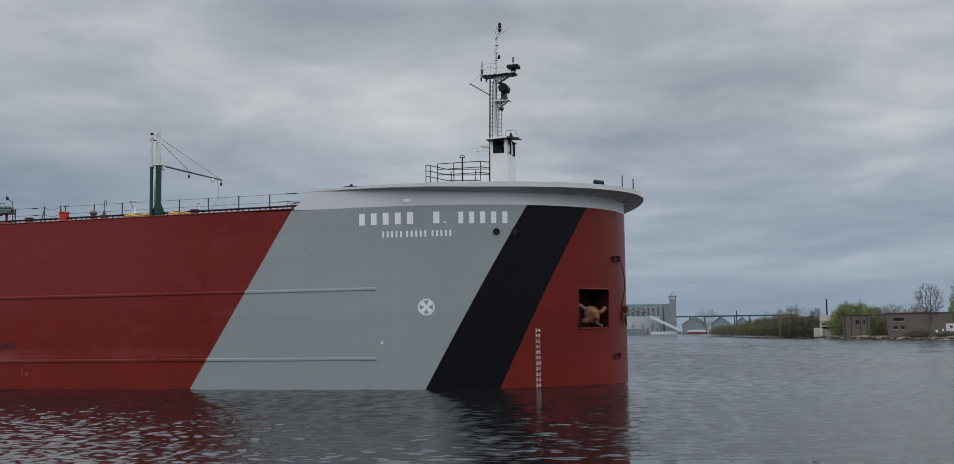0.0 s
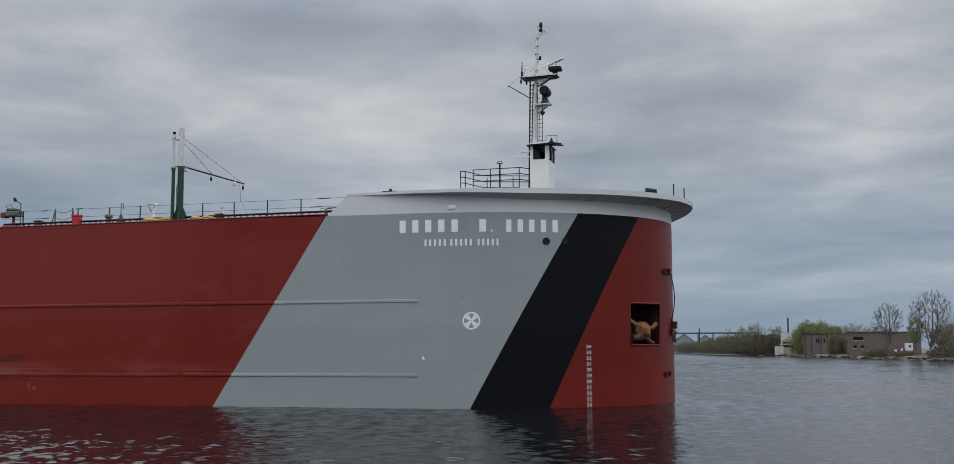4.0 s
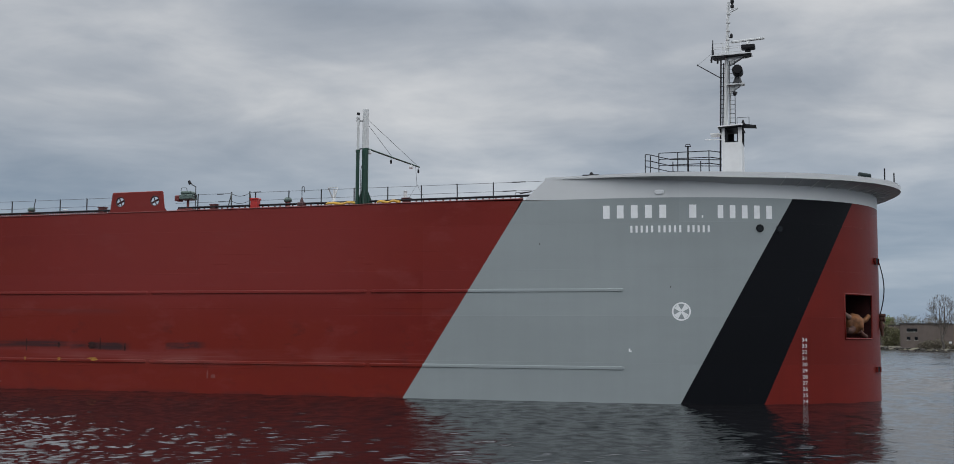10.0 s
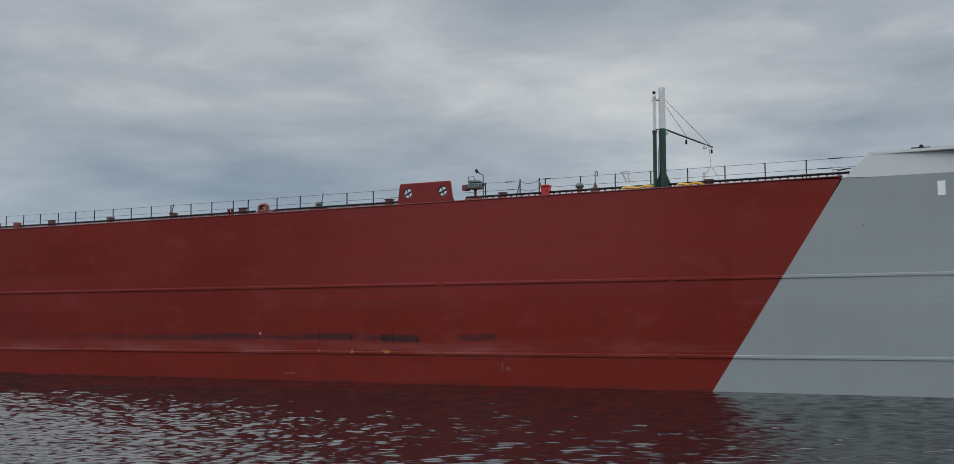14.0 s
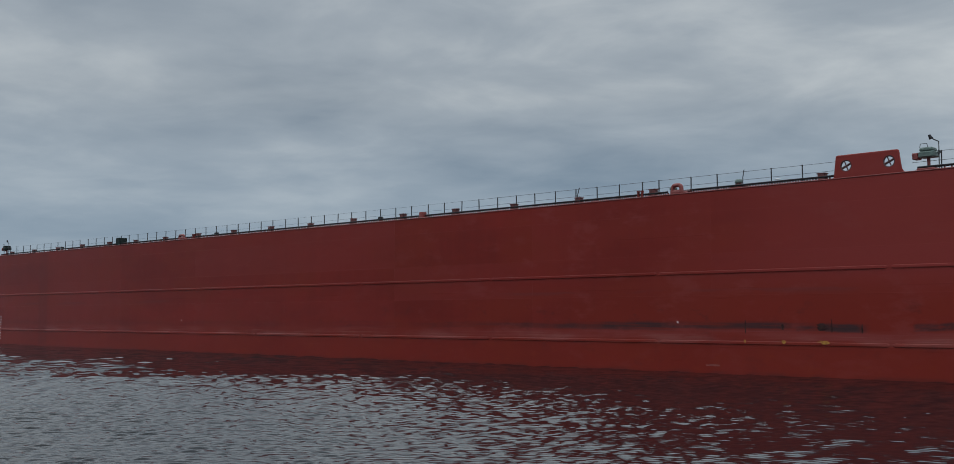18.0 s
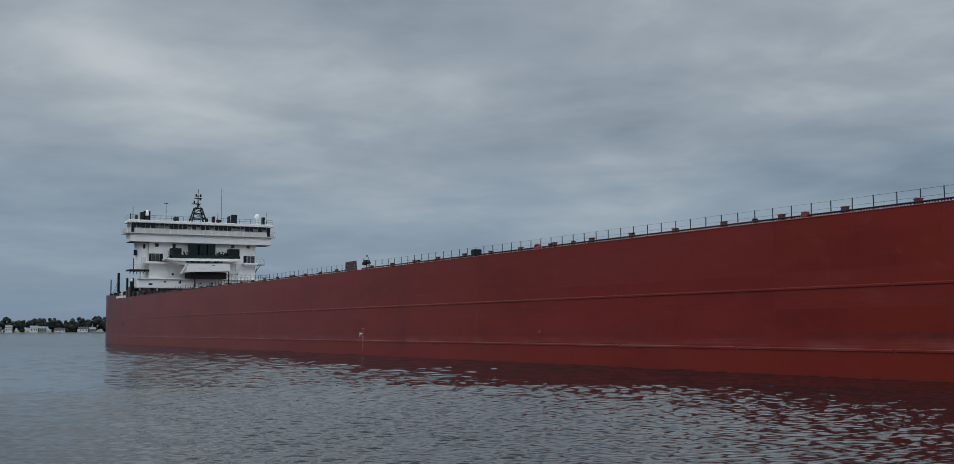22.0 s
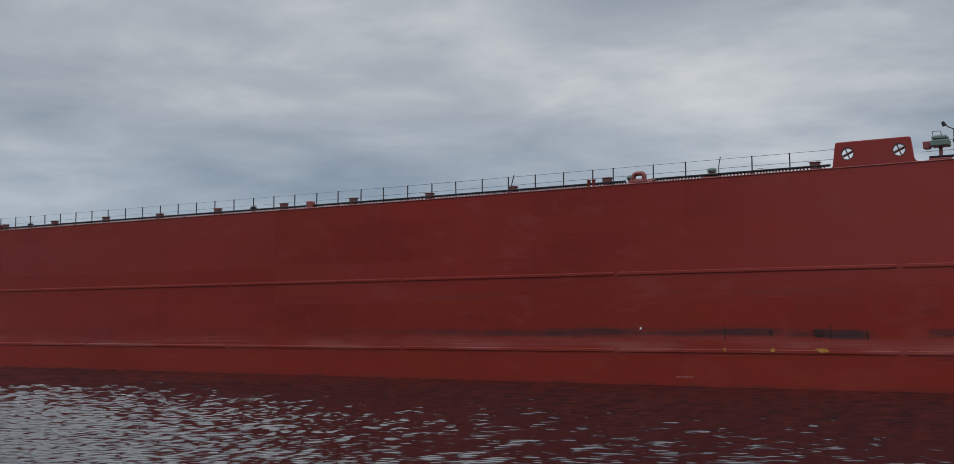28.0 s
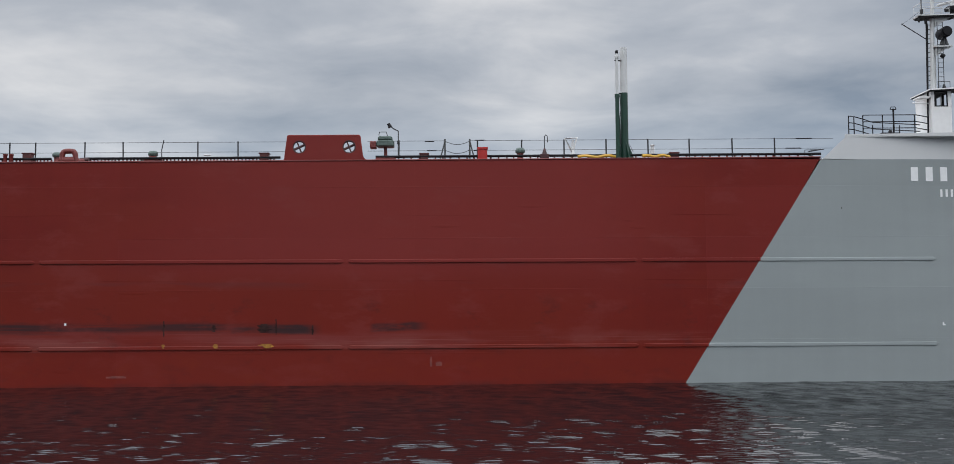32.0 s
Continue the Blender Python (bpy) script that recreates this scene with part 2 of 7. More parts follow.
        pink = calc("MULTIPLY", calc("MULTIPLY", span(sep.outputs["Z"], 1.80, 1.95, 0, 1), span(ragged, 2.20, 2.55, 1, 0)), calc("MULTIPLY", calc("MULTIPLY", span(sep.outputs["X"], -70, -50, 0.2, 1), span(sep.outputs["X"], -25, -20, 1, 0.1)), span(tex(0.5, (0.22, 1, 3.0), 5, 0.6), 0.36, 0.62, 0.1, 0.6)))
        col = mix(pink, col, (0.215, 0.048, 0.044))
        low = calc("MULTIPLY", span(calc("ADD", sep.outputs["Z"], calc("MULTIPLY", patch, 0.5)), 1.55, 2.1, 1, 0), 0.35)
        col = mix(low, col, (0.182, 0.0200, 0.0130))
        band2 = calc("MULTIPLY", span(sep.outputs["Z"], 1.5, 1.8, 0, 1), span(sep.outputs["Z"], 1.9, 2.5, 1, 0))
        rub2 = calc("MULTIPLY", calc("MULTIPLY", span(tex(0.5, (0.4, 1, 2.0), 5), 0.45, 0.65, 0, 1), band2), 0.28)
        col = mix(rub2, col, (0.30, 0.12, 0.11))
        scratch = calc("MULTIPLY", calc("MULTIPLY", span(sep.outputs["Z"], 1.45, 1.8, 0, 1), span(sep.outputs["Z"], 1.95, 2.6, 1, 0)), span(tex(1.2, (0.10, 1, 14.0), 4, 0.7), 0.56, 0.66, 0, 0.30))
        col = mix(scratch, col, (0.34, 0.17, 0.16))
        scar = calc("MULTIPLY", span(tex(0.9, (0.12, 1, 9.0), 5, 0.7), 0.66, 0.72, 0, 0.35), span(patch, 0.5, 0.6, 0, 1))
        col = mix(scar, col, (0.27, 0.075, 0.062))
        band3 = calc("MULTIPLY", span(sep.outputs["Z"], 0.0, 0.25, 1, 0), span(tex(0.8, (0.6, 1, 1.5), 4), 0.40, 0.62, 0, 0.7))
        col = mix(band3, col, (0.085, 0.018, 0.016))
        band4 = calc("MULTIPLY", calc("MULTIPLY", span(sep.outputs["Z"], 4.3, 4.6, 0, 1), span(sep.outputs["Z"], 4.62, 4.75, 1, 0)), span(tex(0.25, (0.5, 1, 4.0), 3), 0.50, 0.58, 0, 0.35))
        col = mix(band4, col, (0.11, 0.03, 0.03))
        # grimy stern: runs from the deck edge and a dark patch
        aft_ = span(sep.outputs["X"], -268, -258, 1, 0)
        grime = calc("MULTIPLY", span(tex(0.9, (1, 1, 0.05), 4, 0.6), 0.48, 0.60, 0, 0.55), aft_)
        col = mix(grime, col, (0.055, 0.020, 0.020))
        old = calc("MULTIPLY", calc("MULTIPLY", span(sep.outputs["X"], -261.6, -261.2, 0, 1), span(sep.outputs["X"], -259.4, -259.0, 1, 0)), span(sep.outputs["Z"], 6.0, 6.6, 0, 0.6))
        col = mix(old, col, (0.060, 0.022, 0.022))
        seam = calc("MULTIPLY", calc("MULTIPLY", span(sep.outputs["X"], -125.4, -125.0, 0, 1), span(sep.outputs["X"], -123.4, -122.9, 1, 0)), 0.28)
        col = mix(seam, col, (0.090, 0.014, 0.013))
    rust = calc("MULTIPLY", span(tex(2.6, (1, 1, 0.16), 6, 0.65), 0.68, 0.80, 0, 0.5), span(patch, 0.48, 0.62, 0, 1))
    col = mix(rust, col, (0.16, 0.055, 0.030) if scuffs else (0.30, 0.27, 0.22))
    L(col, b.inputs["Base Color"])
    L(span(fine, 0.3, 0.7, rough - 0.06, rough + 0.08), b.inputs["Roughness"])
    # plating hungry-horse: shallow dents between frames, weld lines
    frame_ = calc("SINE", calc("MULTIPLY", sep.outputs["X"], 2.58))
    dents = calc("ADD", calc("MULTIPLY", tex(0.45, (1, 1, 1.3), 3), 0.020), calc("MULTIPLY", frame_, 0.0012))
    weld_z = calc("LESS_THAN", calc("FRACT", calc("DIVIDE", calc("ADD", sep.outputs["Z"], 0.4), 2.35)), 0.012)
    weld_x = calc("LESS_THAN", calc("FRACT", calc("DIVIDE", sep.outputs["X"], 13.4)), 0.0016)
    h = calc("ADD", dents, calc("MULTIPLY", calc("MAXIMUM", weld_z, weld_x), 0.004))
    h = calc("ADD", h, calc("MULTIPLY", fine, 0.0006))
    bp = N("ShaderNodeBump")
    bp.inputs["Strength"].default_value, bp.inputs["Distance"].default_value = 0.6, 1.0
    L(h, bp.inputs["Height"]), L(bp.outputs[0], b.inputs["Normal"])
    return m


def water_material():
    m = bpy.data.materials.new("river_water")
    m.use_nodes = True
    nt = m.node_tree
    N, L = nt.nodes.new, nt.links.new
    b = nt.nodes["Principled BSDF"]
    b.inputs["Base Color"].default_value = (0.006, 0.006, 0.007, 1)
    b.inputs["IOR"].default_value, b.inputs["Specular IOR Level"].default_value = 1.333, 0.29
    co = N("ShaderNodeTexCoord")

    def tex(scale, stretch, detail, rough_=0.5, shift=0.0):
        mp = N("ShaderNodeMapping")
        mp.inputs["Scale"].default_value = stretch
        mp.inputs["Rotation"].default_value = (0, 0, radians(shift))
        L(co.outputs["Object"], mp.inputs[0])
        n = N("ShaderNodeTexNoise")
        n.inputs["Scale"].default_value, n.inputs["Detail"].default_value, n.inputs["Roughness"].default_value = scale, detail, rough_
        n.inputs["Distortion"].default_value = 0.4
        L(mp.outputs[0], n.inputs["Vector"])
        return n.outputs["Fac"]

    def calc(op, a, c):
        n = N("ShaderNodeMath")
        n.operation = op
        for i, v in enumerate((a, c)):
            if isinstance(v, (int, float)):
                n.inputs[i].default_value = v
            else:
                L(v, n.inputs[i])
        return n.outputs[0]

    chop = tex(1.5, (0.7, 1.25, 1), 3, 0.55, 18)
    swell = tex(0.22, (0.8, 1.1, 1), 2, 0.5, -12)
    ripple = tex(4.2, (0.6, 1.5, 1), 3, 0.55, 10)
    # gusts: smoother and rougher lanes
    lanes = tex(0.035, (0.5, 1.5, 1), 3, 0.5, 8)
    mr = N("ShaderNodeMapRange")
    for k_, v in zip(("From Min", "From Max", "To Min", "To Max"), (0.38, 0.62, 0.55, 1.15)):
        mr.inputs[k_].default_value = v
    L(lanes, mr.inputs["Value"])
    h = calc("ADD", calc("MULTIPLY", chop, 0.012), calc("MULTIPLY", swell, 0.02))
    h = calc("ADD", h, calc("MULTIPLY", ripple, 0.0095))
    h = calc("MULTIPLY", h, mr.outputs[0])
    # open river beyond the ship's lee: wind-roughened
    ln = N("ShaderNodeVectorMath")
    ln.operation = "LENGTH"
    off = N("ShaderNodeVectorMath")
    off.inputs[1].default_value = (-21.3, 55.0, 0)
    L(co.outputs["Object"], off.inputs[0]), L(off.outputs[0], ln.inputs[0])
    open_ = N("ShaderNodeMapRange")
    for k_, v in zip(("From Min", "From Max", "To Min", "To Max"), (75.0, 260.0, 0.04, 0.13)):
        open_.inputs[k_].default_value = v
    L(ln.outputs["Value"], open_.inputs["Value"])
    b.distribution = "GGX"
    # catspaws before the fore part of the ship
    pos = N("ShaderNodeSeparateXYZ")
    L(co.outputs["Object"], pos.inputs[0])
    paw = N("ShaderNodeMapRange")
    paw.interpolation_type = "SMOOTHSTEP"
    for k_, v in zip(("From Min", "From Max", "To Min", "To Max"), (-22.0, 2.0, 0.0, 0.06)):
        paw.inputs[k_].default_value = v
    L(calc("ADD", pos.outputs["X"], calc("MULTIPLY", calc("SUBTRACT", lanes, 0.5), 30.0)), paw.inputs["Value"])
    L(calc("MAXIMUM", open_.outputs[0], paw.outputs[0]), b.inputs["Roughness"])
    chopn = N("ShaderNodeMapRange")
    for k_, v in zip(("From Min", "From Max", "To Min", "To Max"), (60.0, 280.0, 1.0, 1.5)):
        chopn.inputs[k_].default_value = v
    L(ln.outputs["Value"], chopn.inputs["Value"])
    h = calc("MULTIPLY", h, chopn.outputs[0])
    bp = N("ShaderNodeBump")
    bp.inputs["Strength"].default_value, bp.inputs["Distance"].default_value = 1.0, 1.0
    L(h, bp.inputs["Height"]), L(bp.outputs[0], b.inputs["Normal"])
    return m


RED = hull_paint("hull_red_paint", (0.167, 0.0153, 0.0106), 0.36, scuffs=True, streak=0.14, spec=0.15)
GREY = hull_paint("hull_grey_paint", (0.290, 0.321, 0.322), 0.46, streak=0.06)
BLACK = hull_paint("hull_black_paint", (0.0036, 0.0042, 0.0062), 0.46, streak=0.10, spec=0.13)
BOWRED = hull_paint("bow_red_paint", (0.163, 0.0158, 0.0105), 0.40, streak=0.12, spec=0.18)
WHITE = hull_paint("bow_white_paint", (0.61, 0.62, 0.62), 0.42, streak=0.03)
MARK = mat("marking_white_paint", (0.82, 0.83, 0.83), 0.5, vary=0.05, grain=5)
REDTRIM = mat("deck_red_paint", (0.17, 0.030, 0.026), 0.5, vary=0.15, grain=2, bump=0.2)
MAROON = mat("deck_box_maroon_paint", (0.088, 0.019, 0.017), 0.5, vary=0.2, grain=3)
DARKRED = mat("pipe_dark_red_paint", (0.055, 0.016, 0.016), 0.5, vary=0.18, grain=2)
BRIGHTRED = mat("fire_box_red_paint", (0.42, 0.020, 0.016), 0.4, vary=0.08, grain=4)
GREEN = mat("crane_green_paint", (0.007, 0.044, 0.027), 0.4, vary=0.18, grain=2)
PALEGREEN = mat("vent_green_paint", (0.095, 0.138, 0.122), 0.5, vary=0.2, grain=6)
YELLOW = mat("safety_yellow_paint", (0.56, 0.31, 0.018), 0.45, vary=0.15, grain=3)
STANCHION = mat("weathered_grey_steel", (0.085, 0.092, 0.090), 0.6, vary=0.25, grain=5)
STEEL = mat("dark_rail_steel", (0.022, 0.024, 0.027), 0.5, 0.0, vary=0.2, grain=8)
DARK = mat("black_fittings", (0.010, 0.010, 0.012), 0.55, vary=0.15, grain=8, spec=0.2)
DECK = mat("deck_plating", (0.13, 0.035, 0.030), 0.6, vary=0.2, grain=0.6)
RUSTDARK = mat("dark_rusty_iron", (0.085, 0.032, 0.020), 0.75, 0.0, vary=0.4, grain=4, bump=0.4, bump_scale=14)
DECKGREY = mat("dark_deck_paint", (0.045, 0.047, 0.05), 0.6, vary=0.2, grain=0.6)
SHANK = mat("worn_shank_paint", (0.20, 0.125, 0.095), 0.8, vary=0.25, grain=4)
RUST = mat("rusty_anchor_iron", (0.20, 0.078, 0.026), 0.75, 0.0, vary=0.5, grain=3, bump=0.5, bump_scale=12)
SHIPWHITE = mat("deckhouse_white_paint", (0.80, 0.80, 0.785), 0.45, vary=0.06, grain=0.5)
CREAM = mat("crane_white_paint", (0.60, 0.61, 0.60), 0.45, vary=0.08, grain=3)
GLASS = mat("dark_window_glass", (0.008, 0.009, 0.010), 0.12, vary=0.1, grain=1, spec=0.35)
GLASSPALE = mat("pale_window_grey", (0.20, 0.21, 0.21), 0.35, vary=0.1, grain=1)
GLASSDULL = mat("dull_window_glass", (0.075, 0.080, 0.078), 0.3, vary=0.15, grain=1)
HOUSEDULL = mat("weathered_white_paint", (0.58, 0.585, 0.575), 0.5, vary=0.10, grain=0.8)
SCRAPE = mat("dark_fender_rub", (0.045, 0.024, 0.022), 0.7, vary=0.5, grain=3, spec=0.08)
RUBYELLOW = mat("rubbed_yellow_paint", (0.40, 0.19, 0.022), 0.6, vary=0.5, grain=6)
BLEACH = mat("bleached_red_paint", (0.20, 0.046, 0.036), 0.55, vary=0.3, grain=4)
DECKGREEN = mat("winch_dark_green", (0.008, 0.017, 0.016), 0.55, vary=0.3, grain=2, spec=0.2)
WATER = water_material()


# ---------------------------------------------------------------- mesh helpers
def part(name, bm, material, parent=None, label="", smooth=False):
    me = bpy.data.meshes.new(name)
    for m in material if isinstance(material, (list, tuple)) else (material,):
        me.materials.append(m)
    if smooth:
        for f in bm.faces:
            f.smooth = True
    bm.normal_update()
    bm.to_mesh(me)
    bm.free()
    ob = new(name, me)
    ob.parent = parent
    return tagged(ob, label)


def quad(bm, *pts, slot=0):
    f = bm.faces.new([bm.verts.new(p) for p in pts])
    f.material_index = slot
    return f


def box(bm, x0, x1, y0, y1, z0, z1, c=0.0, slot=0):
    """A box with corners cut by c."""
    geo = bmesh.ops.create_cube(bm, size=1.0)
    vs = geo["verts"]
    bmesh.ops.scale(bm, verts=vs, vec=(x1 - x0, y1 - y0, z1 - z0))
    bmesh.ops.translate(bm, verts=vs, vec=((x0 + x1) / 2, (y0 + y1) / 2, (z0 + z1) / 2))
    fs = {f for v in vs for f in v.link_faces}
    for f in fs:
        f.material_index = slot
    if c:
        es = list({e for v in vs for e in v.link_edges})
        bmesh.ops.bevel(bm, geom=es, offset=c, segments=1, affect="EDGES")


def tube(bm, a, b, r, n=8, r2=None, caps=True, slot=0):
    a, b = Vector(a), Vector(b)
    w = (b - a).normalized()
    u = w.orthogonal().normalized()
    v = w.cross(u)
    r2 = r if r2 is None else r2
    k = [(math.cos(2 * math.pi * i / n), math.sin(2 * math.pi * i / n)) for i in range(n)]
    A = [bm.verts.new(a + (u * c + v * s) * r) for c, s in k]
    B = [bm.verts.new(b + (u * c + v * s) * r2) for c, s in k]
    for i in range(n):
        f = bm.faces.new((A[i], A[(i + 1) % n], B[(i + 1) % n], B[i]))
        f.smooth, f.material_index = n > 5, slot
    if caps:
        for ring in (A[::-1], B):
            f = bm.faces.new(ring)
            f.material_index = slot
            for e in f.edges:
                e.smooth = False


def path_tube(bm, pts, r, n=6, closed=False):
    """A bent tube in one skin, mitred at the bends."""
    pts = [Vector(p) for p in pts]
    rings, ref = [], None
    m = len(pts)
    for i, p in enumerate(pts):
        a = pts[i - 1] if i or closed else p
        b = pts[(i + 1) % m] if i < m - 1 or closed else p
        w = ((p - a).normalized() + (b - p).normalized()).normalized()
        u = w.orthogonal() if ref is None else ref - w * ref.dot(w)
        u = u.normalized() if u.length > 1e-6 else w.orthogonal().normalized()
        ref = u
        v = w.cross(u)
        rings.append([bm.verts.new(p + (u * math.cos(2 * math.pi * k / n) + v * math.sin(2 * math.pi * k / n)) * r) for k in range(n)])
    pairs = list(zip(rings, rings[1:])) + ([(rings[-1], rings[0])] if closed else [])
    for A, B in pairs:
        for k in range(n):
            bm.faces.new((A[k], A[(k + 1) % n], B[(k + 1) % n], B[k])).smooth = n > 4
    if not closed:
        for ring in (rings[0][::-1], rings[-1]):
            f = bm.faces.new(ring)
            for e in f.edges:
                e.smooth = False


def prism(bm, outline, axis, t0, t1, slot=0):
    """An outline of (a, b) pairs drawn out along axis from t0 to t1; a, b are the two other axes in order."""
    def at(p, t):
        q = list(p)
        q.insert(axis, t)
        return q
    A = [bm.verts.new(at(p, t0)) for p in outline]
    B = [bm.verts.new(at(p, t1)) for p in outline]
    n = len(outline)
    for f in [bm.faces.new(A), bm.faces.new(B[::-1])] + [bm.faces.new((A[i], B[i], B[(i + 1) % n], A[(i + 1) % n])) for i in range(n)]:
        f.material_index = slot
    bmesh.ops.recalc_face_normals(bm, faces=bm.faces[:])


def lathe(bm, cx, cy, profile, n=14, slot=0):
    rings = [[bm.verts.new((cx + r * math.cos(2 * math.pi * i / n), cy + r * math.sin(2 * math.pi * i / n), z)) for i in range(n)] for r, z in profile]
    for a, b in zip(rings, rings[1:]):
        for i in range(n):
            f = bm.faces.new((a[i], a[(i + 1) % n], b[(i + 1) % n], b[i]))
            f.smooth, f.material_index = True, slot
    for ring in (rings[0][::-1], rings[-1]):
        f = bm.faces.new(ring)
        f.material_index = slot
        for e in f.edges:
            e.smooth = False


def BM():
    return bmesh.new()


# ---------------------------------------------------------------- water
def build_water():
    """One sheet to the horizon: fine real waves where the eye comes near, coarser rings beyond."""
    ox, oy = 21.3, -55.0
    rad = [0.0, 10.0, 20.0, 23.0]
    while rad[-1] < 4700:
        r0 = rad[-1]
        d = 0.054 if r0 < 38 else 0.0014 * r0 if r0 < 62 else 0.0028 * r0 if r0 < 150 else 0.0045 * r0 if r0 < 430 else d * 1.07
        rad.append(r0 + d)
    rad = np.array(rad)
    front = np.radians(np.arange(-90, 32, 0.17))
    rest = np.radians(np.arange(32, 270, 7.0))
    ang = np.concatenate([front, rest])
    A, R = np.meshgrid(ang, rad)
    X, Y = ox + R * np.sin(A), oy + R * np.cos(A)
    rng = np.random.default_rng(4)
    Z = np.zeros_like(X)
    # short wind ripples, long-crested, swinging round further up the river
    aft = np.clip((-np.degrees(A) - 26) / 24, 0, 1)
    count = 84
    for k in range(count):
        lam = 0.18 * 2.2 ** rng.random()
        th = radians((-88, -72, -50, -32)[k % 4]) + rng.normal() * 0.13
        c = 2 * np.pi / lam
        amp = 0.215 * math.sqrt(2 / count) / c * rng.uniform(0.7, 1.3)
        fade = np.clip((lam - 0.0038 * R) / (0.4 * lam), 0, 1) * (1.25 - 0.85 * aft if k % 4 < 2 else 0.42 + 1.75 * aft)
        Z += amp * fade * np.sin(c * (X * np.cos(th) + Y * np.sin(th)) + rng.uniform(0, 6.28))
    # gentler where the side shelters the water further aft, livelier again beyond
    gentle = aft * np.clip((110 - R) / 50, 0, 1)
    Z *= 1 + 0.40 * aft * np.clip((R - 40) / 20, 0, 1)
    # wavelets that carry on further out
    for k in range(36):
        lam = 0.75 * 2.6 ** rng.random()
        th = radians((-88, -40, -62)[k % 3]) + rng.normal() * 0.25
        c = 2 * np.pi / lam
        fade = np.clip((lam - 0.0046 * R) / (0.4 * lam), 0, 1) * np.clip((R - 52) / 34, 0, 1)
        Z += 0.17 * math.sqrt(2 / 36) / c * fade * np.sin(c * (X * np.cos(th) + Y * np.sin(th)) + rng.uniform(0, 6.28))
    # longer waves on the open river
    for k in range(24):
        lam = 2.0 * 3.4 ** rng.random()
        th = radians(-80) + rng.normal() * 0.5
        fade = np.clip((lam - 0.0095 * R) / (0.4 * lam), 0, 1) * np.clip((R - 60) / 90, 0, 1)
        Z += 0.0046 * lam * rng.uniform(0.6, 1.2) * fade * np.sin(2 * np.pi / lam * (X * np.cos(th) + Y * np.sin(th)) + rng.uniform(0, 6.28))
    lanes = 0.92 + 0.22 * np.sin(0.055 * X + 0.09 * Y + 0.6) * np.sin(0.021 * X - 0.047 * Y)
    # calmer water off the bow, and a slick running up the river past the stern
    calm = np.clip((X + 6) / 14, 0, 1) * np.clip((34 - X) / 8, 0, 1) * np.clip((Y + 44) / 14, 0, 1) * np.clip((12 - Y) / 10, 0, 1)
    slick = np.clip((0.34 * (21 - X) - (Y + 54)) / (0.18 * np.abs(21 - X) + 0.5), 0, 1) * np.clip((12 - X) / 12, 0, 1)
    ahead = 1 + (0.12 - 0.62 * np.clip((R - 70) / 70, 0, 1)) * np.clip((X - 20) / 10, 0, 1)
    Z = Z * (1 - 0.04 * gentle) * ahead * (1 - 0.40 * calm) * (1 - 0.62 * slick) * lanes * np.clip((R - 20) / 3, 0, 1) * np.clip((900 - R) / 500, 0, 1)
    nr, na = X.shape
    co = np.stack([X, Y, Z], 2).reshape(-1, 3)
    i, j = np.meshgrid(np.arange(nr - 1), np.arange(na), indexing="ij")
    jn = (j + 1) % na
    q = np.stack([i * na + j, i * na + jn, (i + 1) * na + jn, (i + 1) * na + j], 2).reshape(-1, 4)[:, ::-1]
    me = bpy.data.meshes.new("water")
    me.vertices.add(len(co))
    me.vertices.foreach_set("co", co.astype(np.float32).ravel())
    me.loops.add(q.size)
    me.loops.foreach_set("vertex_index", q.astype(np.int32).ravel())
    me.polygons.add(len(q))
    me.polygons.foreach_set("loop_start", np.arange(0, q.size, 4, dtype=np.int32))
    me.polygons.foreach_set("use_smooth", np.ones(len(q), dtype=bool))
    me.update(calc_edges=True)
    me.materials.append(WATER)
    ob = new("water", me)
    return tagged(ob, "dark rippled grey river water reflecting hull and sky", "water", kind="structure")


river = build_water()

# ---------------------------------------------------------------- ship
# hull plan: flat sides, full round bow
BOW_X, BOW_TIP, BOW_N, STEM_Y, BEAM = -4.0, 9.75, 2.1, 9.5, 32.0
STERN, DECK_Z = -284.0, 10.25
ship = new("cargo_ship")
tagged(ship, "long red lake freighter with slanted grey and black bow stripes, afloat", "ship")


def side_y(x):
    """Starboard side of the hull in plan."""
    if x <= BOW_X:
        return 0.0
    q = min(1.0, (x - BOW_X) / (BOW_TIP - BOW_X))
    return STEM_Y * (1 - (1 - q ** BOW_N) ** (1 / BOW_N))


def bow_curve(count, tip=BOW_TIP, xc=BOW_X, n=BOW_N, out=0.0, port=False):
    """Half of the bow's plan, from the flat side to the stem."""
    half = (BEAM - STEM_Y if port else STEM_Y) + out
    n = 1.55 if port else n
    pts = []
    for i in range(count + 1):
        a = math.pi / 2 * (1 - i / count)
        dy = half * math.sin(a) ** (2 / n)
        pts.append((xc + (tip - xc) * math.cos(a) ** (2 / n), STEM_Y + dy if port else STEM_Y - dy))
    return pts


